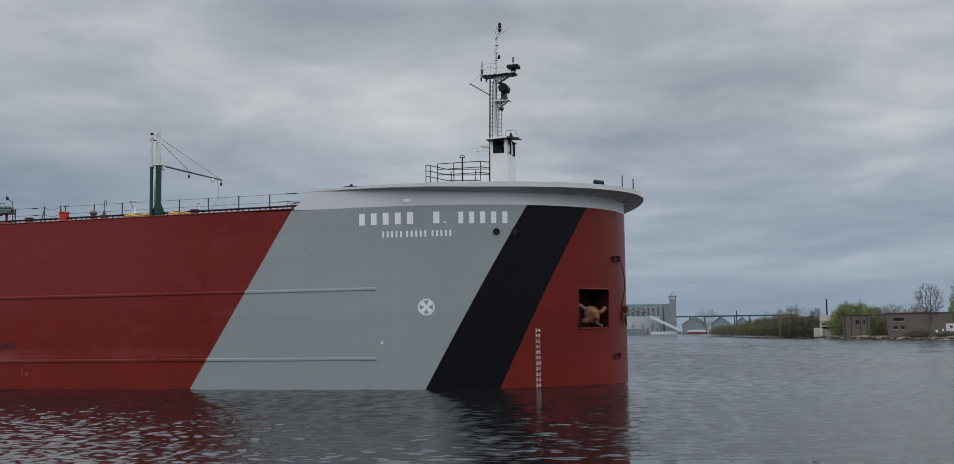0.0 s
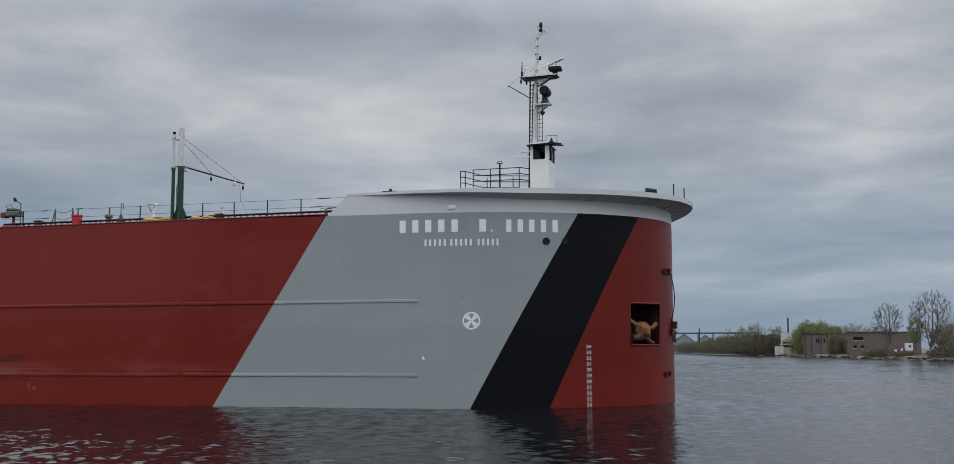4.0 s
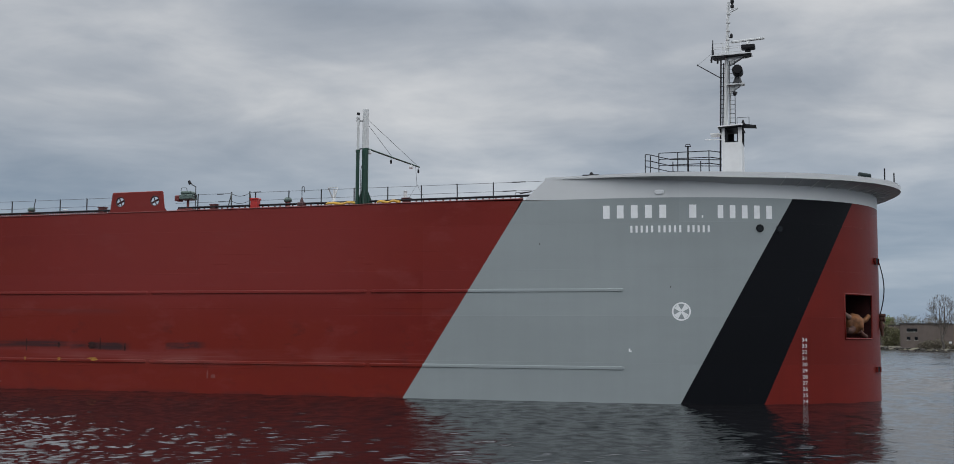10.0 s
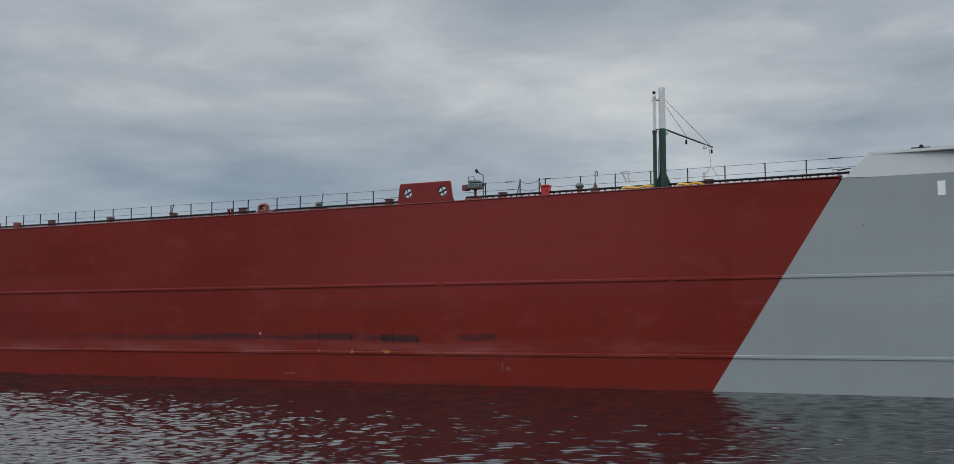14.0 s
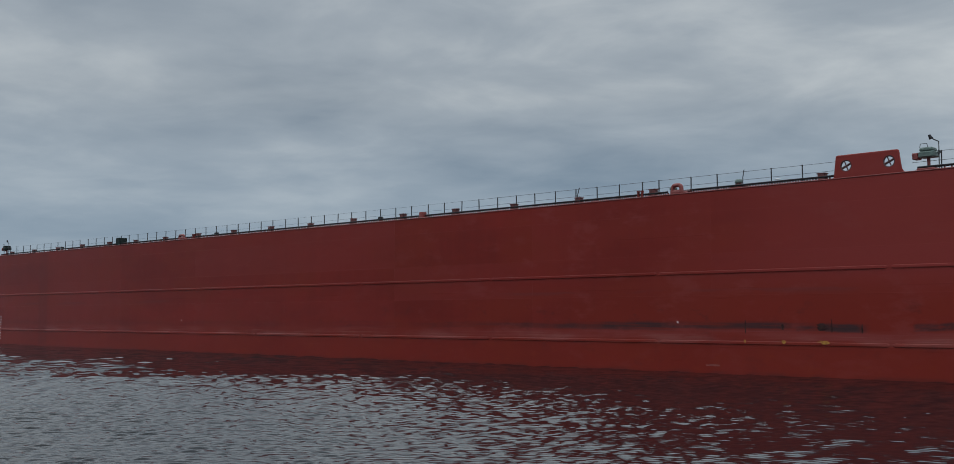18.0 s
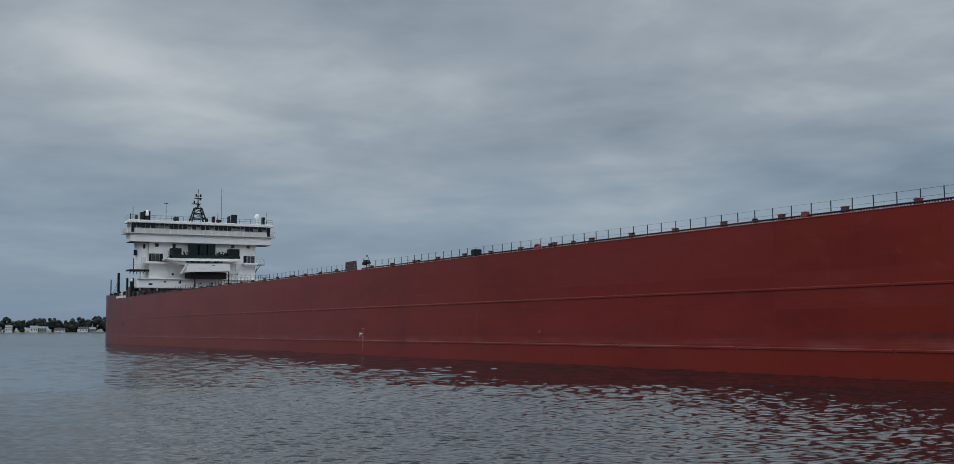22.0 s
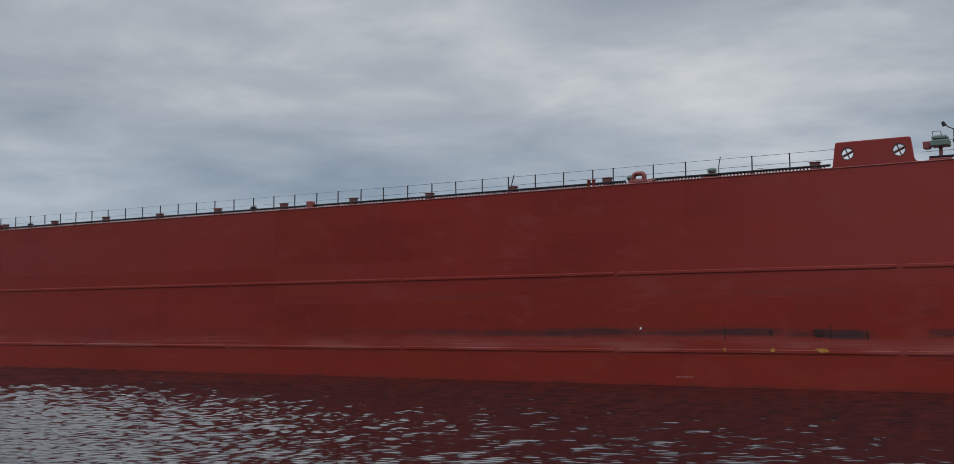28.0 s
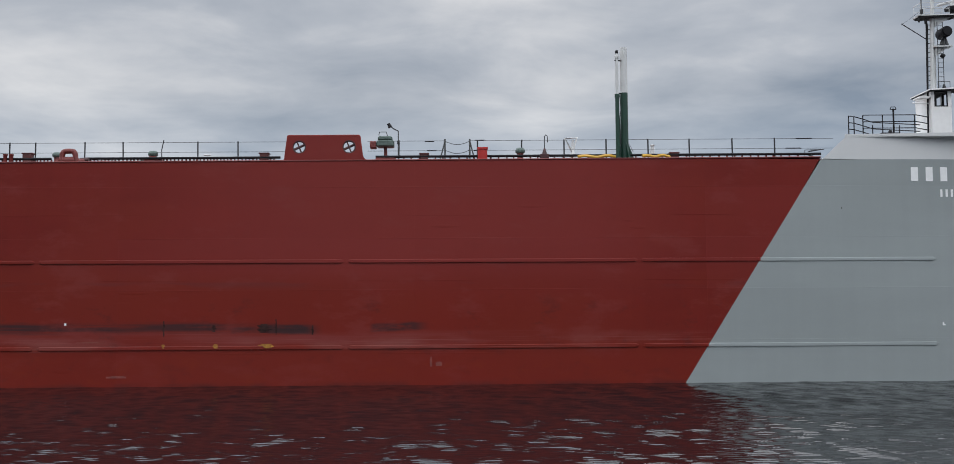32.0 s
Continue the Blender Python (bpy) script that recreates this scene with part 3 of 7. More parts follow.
def hull_plan():
    s = [(STERN, 1.2), (STERN + 0.1, 0.5), (STERN + 0.4, 0.15), (STERN + 1.0, 0.0)]
    s += [(x, 0.0) for x in (*range(-280, -50, 20), *range(-48, -5, 3))] + bow_curve(56)
    p = [(STERN, BEAM - 1.2), (STERN + 0.1, BEAM - 0.5), (STERN + 0.4, BEAM - 0.15), (STERN + 1.0, BEAM)]
    p += [(x, BEAM) for x in range(-280, -5, 20)] + bow_curve(40, port=True)[:-1]
    return s + p[::-1]


def side_pt(x, z, out=0.0):
    """A point on the starboard side and the hull's tangent there."""
    y, e = side_y(x), 0.02
    t = Vector((2 * e, side_y(x + e) - side_y(x - e), 0)).normalized()
    n = Vector((t.y, -t.x, 0))
    return Vector((x, y, z)) + n * out, t, n


# slanted stripe edges: x at the water, lean per metre of height
EDGE_GREY, EDGE_BLACK, EDGE_RED = (-14.46, 0.634), (0.0, 0.531), (3.95, 0.430)
HAWSE = (7.86, 9.23, 3.26, 5.54)


def zone(x, z):
    if z > DECK_Z:
        return "bulwark"
    for name, (x0, k) in (("bow_plate", EDGE_RED), ("black_stripe", EDGE_BLACK), ("grey_stripe", EDGE_GREY)):
        if x > x0 + k * z:
            return name
    return "hull_side"


def build_hull():
    plan = hull_plan()
    bm = BM()
    zs = [-2.0, 0.0, 2.5, 5.0, 7.5, DECK_Z]
    grid = [[bm.verts.new((x, y, z)) for x, y in plan] for z in zs]
    n = len(plan)
    for a, b in zip(grid, grid[1:]):
        for i in range(n):
            bm.faces.new((a[i], a[(i + 1) % n], b[(i + 1) % n], b[i]))

    def cut(co, no):
        bmesh.ops.bisect_plane(bm, geom=bm.verts[:] + bm.edges[:] + bm.faces[:], plane_co=co, plane_no=no)

    for x0, k in (EDGE_GREY, EDGE_BLACK, EDGE_RED):
        cut((x0, 0, 0), (1, 0, -k))
    for x in HAWSE[:2]:
        cut((x, 0, 0), (1, 0, 0))
    for z in HAWSE[2:]:
        cut((0, 0, z), (0, 0, 1))
    gone = [f for f in bm.faces if HAWSE[0] < f.calc_center_median().x < HAWSE[1] and HAWSE[2] < f.calc_center_median().z < HAWSE[3] and f.calc_center_median().y < STEM_Y]
    bmesh.ops.delete(bm, geom=gone, context="FACES")
    sets = {}
    for f in bm.faces:
        c = f.calc_center_median()
        where = zone(c.x, c.z)
        sets.setdefault((where, c.y > STEM_Y and where in ("grey_stripe", "black_stripe")), []).append([v.co.copy() for v in f.verts])
    looks = {"hull_side": (RED, "long flat dull red hull side with scuffs"), "grey_stripe": (GREY, "broad slanted grey bow stripe"),
             "black_stripe": (BLACK, "slanted black bow stripe"), "bow_plate": (BOWRED, "rounded red bow plating")}
    for (name, port), polys in sets.items():
        b2 = BM()
        for p in polys:
            b2.faces.new([b2.verts.new(c) for c in p])
        bmesh.ops.remove_doubles(b2, verts=b2.verts[:], dist=0.0005)
        part(name, b2, looks[name][0], ship, looks[name][1], smooth=True)
    # main deck
    bm = BM()
    bm.faces.new([bm.verts.new((x, y, DECK_Z - 0.03)) for x, y in plan])
    part("main_deck", bm, DECK, ship, "reddish-brown steel main deck")
    # gunwale bar round the deck edge
    bm = BM()
    path_tube(bm, [(STERN + 3, 0.0, DECK_Z)] + [(x, 0.0, DECK_Z) for x in range(-270, -60, 30)] + [(x, 0.0, DECK_Z) for x in range(-60, -8, 2)] + [(-7.95, 0.0, DECK_Z)], 0.035, 6)
    part("gunwale", bm, REDTRIM, ship)


def build_bow_top():
    # white bulwark over the grey line, its after end raked like the stripes
    plan = [(-7.90, 0.0), (-6.4, 0.0)] + bow_curve(56)
    back = [(-7.90, BEAM), (-6.4, BEAM)] + bow_curve(40, port=True)[:-1]
    z0, z1 = DECK_Z + 0.0, 11.32
    bm = BM()
    loop = plan + back[::-1]
    A = [bm.verts.new((x, y, z0)) for x, y in loop]
    B = [bm.verts.new((-6.75 if i in (0, len(loop) - 1) else x, y, z1)) for i, (x, y) in enumerate(loop)]
    for i in range(len(loop) - 1):
        bm.faces.new((A[i], A[i + 1], B[i + 1], B[i]))
    part("bulwark", bm, WHITE, ship, "white painted bow bulwark", smooth=True)
    # open behind its after end; the bulkhead stands further forward
    bm = BM()
    box(bm, -3.05, -2.95, 0.12, BEAM - 0.12, z0 - 0.03, z1 + 0.05)
    part("bulkhead", bm, WHITE, ship, "white bulkhead under the forecastle deck")
    # flaring deck edge: fascia and underside
    def flare(line, turn):
        out = []
        for i, (x, y) in enumerate(line):
            p, q = Vector(line[max(i - 1, 0)]), Vector(line[min(i + 1, len(line) - 1)])
            t = (q - p).normalized()
            k = min(1.0, max(0.0, (x + 6.8) / 7.5))
            k = k * k * (3 - 2 * k)
            o = 0.55 * k + 0.70 * max(0.0, (x - 3) / (BOW_TIP - 3)) ** 1.6
            out.append((x + t.y * turn * o, y - t.x * turn * o))
        return out
    inner = [(-6.8, 0.0), (-6.0, 0.0), (-5.2, 0.0), (-4.5, 0.0)] + bow_curve(60)
    far = [(-6.8, BEAM), (-6.0, BEAM), (-5.2, BEAM), (-4.5, BEAM)] + bow_curve(60, port=True)
    lip = flare(inner, 1)
    bm = BM()
    n = len(lip)
    full = lip + flare(far, -1)[-2::-1]
    fin = inner + far[-2::-1]

    def rise(x):
        return 11.33 + 0.0045 * (x + 6.6)

    def drop(i):
        k = i if i < n else len(full) - 1 - i
        return 0.13 + 0.15 * min(1.0, k / (n * 0.35)) ** 1.3
    top = [bm.verts.new((x, y, rise(x) + 0.10)) for x, y in full]
    bot = [bm.verts.new((x, y, rise(x) + 0.10 - drop(i))) for i, (x, y) in enumerate(full)]
    inn = [bm.verts.new((x, y, rise(x) - 0.035 - 0.41 * min(1.0, (drop(i) - 0.13) / 0.15))) for i, (x, y) in enumerate(fin)]
    for i in range(len(full) - 1):
        bm.faces.new((bot[i], bot[i + 1], top[i + 1], top[i]))
        bm.faces.new((inn[i], inn[i + 1], bot[i + 1], bot[i]))
    part("deck_edge", bm, WHITE, ship, "white flared overhanging rim of the forecastle deck")
    bm = BM()
    bm.faces.new([bm.verts.new((x, y, rise(x) + 0.096)) for x, y in full if x > -3.3])
    part("forecastle_deck", bm, DECKGREY, ship, "dark grey steel forecastle deck")
    # brackets under the overhang
    for i in range(30, 2 * n - 31, 3):
        if i >= len(full):
            break
        (x0, y0), (x1, y1) = fin[min(i, len(fin) - 1)], full[i]
        d = Vector((x1 - x0, y1 - y0, 0))
        if d.length < 0.6:
            continue
        bm = BM()
        z = rise(x1)
        t = Vector((-d.y, d.x, 0)).normalized() * 0.015
        pts = [Vector((x0, y0, z - 0.52)), Vector((x0, y0, z - 0.2)), Vector((x1, y1, z - 0.10)), Vector((x1, y1, z - 0.17))]
        va, vb = [bm.verts.new(p + t) for p in pts], [bm.verts.new(p - t) for p in pts]
        bm.faces.new(va), bm.faces.new(vb[::-1])
        for k in range(4):
            bm.faces.new((va[k], vb[k], vb[(k + 1) % 4], va[(k + 1) % 4]))
        bmesh.ops.recalc_face_normals(bm, faces=bm.faces[:])
        part("bracket", bm, SHIPWHITE, ship)


def build_hawse():
    """Square anchor pocket in the bow with a rusty anchor."""
    xa, xb, z0, z1 = HAWSE
    xs = [xa] + [x for x, y in bow_curve(56) if xa + 0.01 < x < xb - 0.01] + [xb]
    rim = [Vector((x, side_y(x), 0)) for x in xs]
    chord = (rim[-1] - rim[0]).normalized()
    inward = Vector((-chord.y, chord.x, 0))
    if inward.dot(Vector((-1, 1, 0))) < 0:
        inward = -inward
    back = [p + inward * 1.5 for p in rim]
    bm = BM()

    def up(p, z):
        return (p.x, p.y, z)
    for (a, b), (c, d) in zip(zip(rim, rim[1:]), zip(back, back[1:])):
        quad(bm, up(a, z0), up(b, z0), up(d, z0), up(c, z0))
        quad(bm, up(a, z1), up(b, z1), up(d, z1), up(c, z1))
        quad(bm, up(c, z0), up(d, z0), up(d, z1), up(c, z1))
    for a, c in ((rim[0], back[0]), (rim[-1], back[-1])):
        quad(bm, up(a, z0), up(c, z0), up(c, z1), up(a, z1))
    # walls darker than the bow red: the recess's shade is in the colour
    pocket = part("anchor_pocket", bm, DARKRED, ship, "recessed square anchor pocket, its shade put into dark red paint")
    bm = BM()
    path_tube(bm, [up(p, z0) for p in rim] + [up(p, z1) for p in rim[::-1]], 0.055, 8, closed=True)
    part("rim", bm, BOWRED, pocket)
    mid = (rim[0] + rim[-1]) * 0.5
    c = mid + inward * 0.30 - chord * 0.05
    zc = z0 + 0.78

    def rel(a, o, z):
        """A point along the pocket, outward and up from the anchor's crown."""
        p = c + chord * a - inward * o
        return Vector((p.x, p.y, zc + z))
    bm = BM()
    geo = bmesh.ops.create_icosphere(bm, subdivisions=4, radius=1.0)
    for v in geo["verts"]:
        q = v.co
        k = 1 + 0.16 * noise.noise(q * 1.6) + 0.06 * noise.noise(q * 4)
        hollow = 0.30 * math.exp(-((q.x - 0.45) ** 2 + (q.z + 0.05) ** 2) / 0.05) * (q.y > 0)
        v.co = rel(0.16 + q.x * 0.60 * k, q.y * 0.46 * k * (1 - hollow), -0.02 + q.z * 0.54 * k)
    part("anchor", bm, RUST, pocket, "rust-brown stockless anchor", smooth=True)
    bm = BM()
    path_tube(bm, [rel(0.50, 0.15, 0.10), rel(0.78, 0.28, 0.20), rel(1.02, 0.34, 0.42)], 0.13, 8)
    part("fluke", bm, RUST, pocket, smooth=True)
    bm = BM()
    path_tube(bm, [rel(-0.35, 0.20, -0.25), rel(-0.70, 0.25, -0.42), rel(-0.95, 0.18, -0.35)], 0.17, 8)
    part("fluke", bm, RUSTDARK, pocket, smooth=True)
    bm = BM()
    path_tube(bm, [rel(0.10, 0.30, -0.40), rel(0.40, 0.36, -0.62), rel(0.70, 0.30, -0.66)], 0.13, 8)
    part("fluke", bm, RUSTDARK, pocket, smooth=True)
    bm = BM()
    tube(bm, rel(-0.30, 0.05, 0.28), rel(-1.02, -0.75, 1.02), 0.13, 8, 0.10)
    part("anchor_shank", bm, SHANK, pocket, "pale worn anchor shank")


def stem_fittings():
    # second anchor hung at the stem, chain and small mooring ports
    bm = BM()
    x0, y0 = BOW_TIP - 0.02, 8.9
    tube(bm, (x0 - 0.2, y0, 4.35), (x0 + 0.26, y0 - 0.1, 4.40), 0.24, 8, 0.20)
    tube(bm, (x0 - 0.1, y0 - 0.2, 4.05), (x0 + 0.22, y0 - 0.25, 3.92), 0.20, 8, 0.13)
    tube(bm, (x0 + 0.05, y0 - 0.5, 4.2), (x0 + 0.10, y0 - 0.6, 3.45), 0.11, 8, 0.05)
    tube(bm, (x0 + 0.05, y0 + 0.3, 4.1), (x0 + 0.14, y0 + 0.3, 3.40), 0.11, 8, 0.05)
    box(bm, x0 - 0.1, x0 + 0.30, y0 - 0.3, y0 + 0.2, 4.45, 4.62, 0.03)
    part("stem_anchor", bm, RUSTDARK, ship, "dark rusty anchor hanging at the stem", smooth=True)
    for x, z, w, h in ((9.53, 7.38, 0.40, 0.34), (9.50, 1.66, 0.36, 0.28)):
        p, t, nrm = side_pt(x, z, 0.02)
        bm = BM()
        a, b = p - t * w, p + t * w
        pts = [Vector((*a.xy, z - h / 2)), Vector((*b.xy, z - h / 2)), Vector((*b.xy, z + h / 2)), Vector((*a.xy, z + h / 2))]
        va = [bm.verts.new(q) for q in pts]
        vb = [bm.verts.new(q + nrm * 0.10) for q in pts]
        for k in range(4):
            bm.faces.new((va[k], va[(k + 1) % 4], vb[(k + 1) % 4], vb[k]))
        port = part("mooring_port", bm, BOWRED, ship, "small rectangular port with a raised rim")
        # no hole is cut: a flat black sheet gives the port's inner dark
        bm = BM()
        quad(bm, *[q + nrm * 0.03 for q in pts])
        part("opening", bm, DARK, port)
    bm = BM()
    pts = []
    for i in range(13):
        s = i / 12
        pts.append(side_pt(9.66, 7.35 - 2.75 * s, 0.08 + 0.22 * math.sin(math.pi * s))[0])
    path_tube(bm, pts, 0.03, 5)
    part("hanging_hose", bm, DARK, ship)


def build_strakes():
    """Half-round rubbing bars along the side, in lengths with rounded ends."""
    ends = [-2.65, -16.5, -29.93, -43.86] + [-57.34 - 13.47 * i for i in range(17)]
    for z, h in ((5.62, 0.085), (1.72, 0.09)):
        for i, (x1, x0) in enumerate(zip(ends, ends[1:])):
            if x0 < STERN + 4:
                break
            x0, x1 = x0 + 0.10, x1 - 0.06
            prof = [(0.0, -h), (-0.040, -h * 0.93), (-0.052, -h * 0.70), (-0.050, h * 0.66), (-0.032, h * 0.92), (0.0, h)]
            bm = BM()
            rings = []
            for x, k in ((x0, 0.05), (x0 + 0.14, 1), (x1 - 0.14, 1), (x1, 0.05)):
                rings.append([bm.verts.new((x, y * k + side_y(x), z + dz * (0.5 + 0.5 * k))) for y, dz in prof])
            for a, b in zip(rings, rings[1:]):
                for j in range(5):
                    bm.faces.new((a[j], b[j], b[j + 1], a[j + 1]))
            slots = [RED]
            if i == 0:
                xe = EDGE_GREY[0] + EDGE_GREY[1] * z
                bmesh.ops.bisect_plane(bm, geom=bm.verts[:] + bm.edges[:] + bm.faces[:], plane_co=(xe, 0, 0), plane_no=(1, 0, 0))
                slots = [RED, GREY]
                for f in bm.faces:
                    f.material_index = int(f.calc_center_median().x > xe)
            bmesh.ops.recalc_face_normals(bm, faces=bm.faces[:])
            part("rubbing_strake", bm, slots, ship)


def build_seams():
    """Raised weld beads between the courses of plating, broken where they were ground flush."""
    r = random.Random(12)
    for z0, runs in ((4.72, ((-16.4, -11.6), (-19.0, -17.7), (-29.7, -23.8), (-52.0, -44.3), (-41.0, -36.5), (-66.0, -57.0), (-80.0, -72.5), (-104.0, -92.0))),
                     (7.72, ((-15.0, -11.9), (-27.6, -22.0), (-47.0, -38.5))), (1.42, ((-28.5, -22.6), (-40.0, -33.0)))):
        for xa, xb in runs:
            bm = BM()
            n = max(3, int((xb - xa) / 0.8))
            rows_ = []
            for i in range(n + 1):
                x = xa + (xb - xa) * i / n
                z = z0 + 0.05 * (-x - 14) / 40 + r.uniform(-0.008, 0.008)
                h = 0.030 * math.sin(math.pi * min(1, max(0.05, min(i, n - i) / 1.5)) / 2)
                rows_.append([bm.verts.new((x, 0.0, z - h)), bm.verts.new((x, -0.005, z - 0.4 * h)), bm.verts.new((x, 0.0, z + h))])
            for a, b in zip(rows_, rows_[1:]):
                for j in range(2):
                    bm.faces.new((a[j], b[j], b[j + 1], a[j + 1]))
            bmesh.ops.recalc_face_normals(bm, faces=bm.faces[:])
            part("weld_seam", bm, RED, ship, smooth=True)
    for x, z, w, h in ((-16.9, 7.44, 0.30, 0.05), (-16.5, 7.12, 0.42, 0.07), (-21.4, 8.1, 0.8, 0.05), (-25.4, 7.2, 0.7, 0.06), (-39.5, 4.2, 0.8, 0.06), (-42.6, 0.72, 0.5, 0.10)):
        # plating buckled inwards over a frame: a shallow ridge
        bm = BM()
        rows_ = []
        for i in range(9):
            u = i / 8 * 2 - 1
            k = (1 - u * u)
            rows_.append([bm.verts.new((x + u * w, 0.0, z - h * k - 0.002)), bm.verts.new((x + u * w, -0.009 * k, z - 0.3 * h * k)), bm.verts.new((x + u * w, 0.0, z + 1.6 * h * k + 0.002))])
        for a, b in zip(rows_, rows_[1:]):
            for j in range(2):
                bm.faces.new((a[j], b[j], b[j + 1], a[j + 1]))
        bmesh.ops.recalc_face_normals(bm, faces=bm.faces[:])
        part("buckle", bm, RED, ship, smooth=True)


def decal(name, x, z, shape, material, label="", out=0.012, size=1.0, parent=None):
    """A thin painted shape laid on the starboard side: polygons of (along, up) about (x, z)."""
    bm = BM()
    for poly in shape:
        vs = []
        for a, b in poly:
            p, t, n = side_pt(x + a * size, z + b * size, out)
            vs.append(bm.verts.new(p))
        bm.faces.new(vs)
    return part(name, bm, material, parent or ship, label)


def rect(a0, a1, b0, b1):
    return [(a0, b0), (a1, b0), (a1, b1), (a0, b1)]


def build_markings():
    # name boards become plain bars, one for each character
    def bars(x0, x1, count, z0, z1, gap, label):
        w = (x1 - x0 + gap) / count
        for i in range(count):
            xa = x0 + i * w
            xm = xa + (w - gap) / 2
            decal("name_bar", xm, (z0 + z1) / 2, [rect(-(w - gap) * 0.31, 0, -(z1 - z0) / 2, (z1 - z0) / 2), rect(0, (w - gap) * 0.31, -(z1 - z0) / 2, (z1 - z0) / 2)], MARK, label)
    big, small = "white painted bar of the large bow lettering", "white painted bar of the small bow lettering"
    bars(-3.86, -0.51, 5, 9.22, 9.88, 0.16, big)
    bars(0.40, 0.95, 1, 9.22, 9.88, 0.1, big)
    bars(1.08, 1.20, 1, 9.22, 9.34, 0.0, big)
    bars(1.79, 4.52, 5, 9.20, 9.86, 0.15, big)
    for a, b in ((-2.42, -1.22), (-1.04, 0.15), (0.38, 1.51)):
        bars(a, b, 5, 8.49, 8.84, 0.08, small)
    # thruster sign: ring with four blades
    ring = []
    for i in range(28):
        a, b = 2 * math.pi * i / 28, 2 * math.pi * (i + 1) / 28
        ring.append([(0.46 * math.cos(a), 0.46 * math.sin(a)), (0.46 * math.cos(b), 0.46 * math.sin(b)), (0.38 * math.cos(b), 0.38 * math.sin(b)), (0.38 * math.cos(a), 0.38 * math.sin(a))])
    for k in range(4):
        a = math.pi / 4 + k * math.pi / 2
        ring.append([(0.05 * math.cos(a - 1.2), 0.05 * math.sin(a - 1.2)), (0.385 * math.cos(a - 0.36), 0.385 * math.sin(a - 0.36)), (0.385 * math.cos(a + 0.36), 0.385 * math.sin(a + 0.36)), (0.05 * math.cos(a + 1.2), 0.05 * math.sin(a + 1.2))])
    decal("thruster_sign", 0.08, 4.55, ring, MARK, "white ring with four blades painted on the grey stripe")
    decal("bulb_sign", -2.45, 2.62, [rect(-0.05, 0.03, -0.08, 0.08), rect(0.03, 0.10, -0.08, -0.02)], MARK, "small white sign on the grey stripe")
    for x in (3.86, 4.80):
        p, t, n = side_pt(x, 8.72)
        bm = BM()
        tube(bm, p - n * 0.05, p + n * 0.03, 0.20, 16)
        port = part("porthole", bm, BLACK, ship, "round dark porthole in the bow")
        bm = BM()
        tube(bm, p - n * 0.02, p + n * 0.036, 0.155, 16)
        part("glass", bm, GLASS, port)
    # oval light recess in the white bulwark
    p, t, n = side_pt(-0.95, 10.52)
    bm = BM()
    pts = [(0.24 * math.copysign(abs(math.cos(a)) ** 0.6, math.cos(a)), 0.12 * math.copysign(abs(math.sin(a)) ** 0.6, math.sin(a))) for a in [2 * math.pi * i / 20 for i in range(20)]]
    A = [bm.verts.new(p + t * u + Vector((0, 0, v)) + n * 0.01) for u, v in pts]
    B = [bm.verts.new(p + t * u * 0.8 + Vector((0, 0, v * 0.7)) + n * 0.06) for u, v in pts]
    for i in range(20):
        bm.faces.new((A[i], A[(i + 1) % 20], B[(i + 1) % 20], B[i]))
    bm.faces.new(B)
    part("panama_chock", bm, MARK, ship, "oval white chock rim on the bow bulwark")
    # draught figures
    for k in range(24, 35):
        cu = bpy.data.curves.new("figure", "FONT")
        cu.body, cu.size, cu.align_x = str(k), 0.25, "CENTER"
        tmp = new("tmp_figure", cu)
        me = bpy.data.meshes.new_from_object(tmp)
        bpy.data.objects.remove(tmp)
        bpy.data.curves.remove(cu)
        x = 5.87
        p, t, n = side_pt(x, 0.06 + (k - 24) * 0.3048, 0.012)
        for v in me.vertices:
            v.co = p + t * (v.co.x * 1.25) + Vector((0, 0, v.co.y))
        me.materials.append(MARK)
        me.name = "draught_figure"
        ob = new("draught_figure", me)
        ob.parent = ship
    # midship marks, too far to read
    for i in range(9):
        decal("draught_bar", -134.8, 0.72 + 0.3048 * i, [rect(-0.10, 0.10, -0.05, 0.05)], MARK)
    decal("load_line_bar", -135.7, 2.45, [rect(-0.08, 0.08, -0.3, 0.3), rect(0.12, 0.75, 0.05, 0.16)], MARK)
    for x in (-42.5, -96.0, -150.5):
        decal("tug_mark", x, 2.83, [rect(-0.045, 0.045, -0.05, 0.05)], MARK, "small white spot painted on the red side")
    for x, z in ((-7.05, 8.0), (-0.43, 5.78)):
        decal("drain_spot", x, z, [rect(-0.016, 0.016, -0.05, 0.03)], SCRAPE, "small dark rust spot on the grey stripe", out=0.006)
    rag = random.Random(31)

    def ragged(w, z0, z1, n):
        """A torn-edged smear: thin courses of uneven length."""
        h = (z1 - z0) / n
        out = []
        for k in range(n):
            e = 0.62 + 0.38 * math.sin(math.pi * (k + 0.5) / n)
            a, b = -w * e * rag.uniform(0.35, 1.1), w * e * rag.uniform(0.35, 1.1)
            out.append(rect(a, b, z0 + k * h, z0 + (k + 0.96) * h))
            if w > 0.2 and rag.random() < 0.5:
                out.append(rect(b + 0.05 * w, b + w * rag.uniform(0.1, 0.35), z0 + (k + 0.2) * h, z0 + (k + 0.8) * h))
        return out

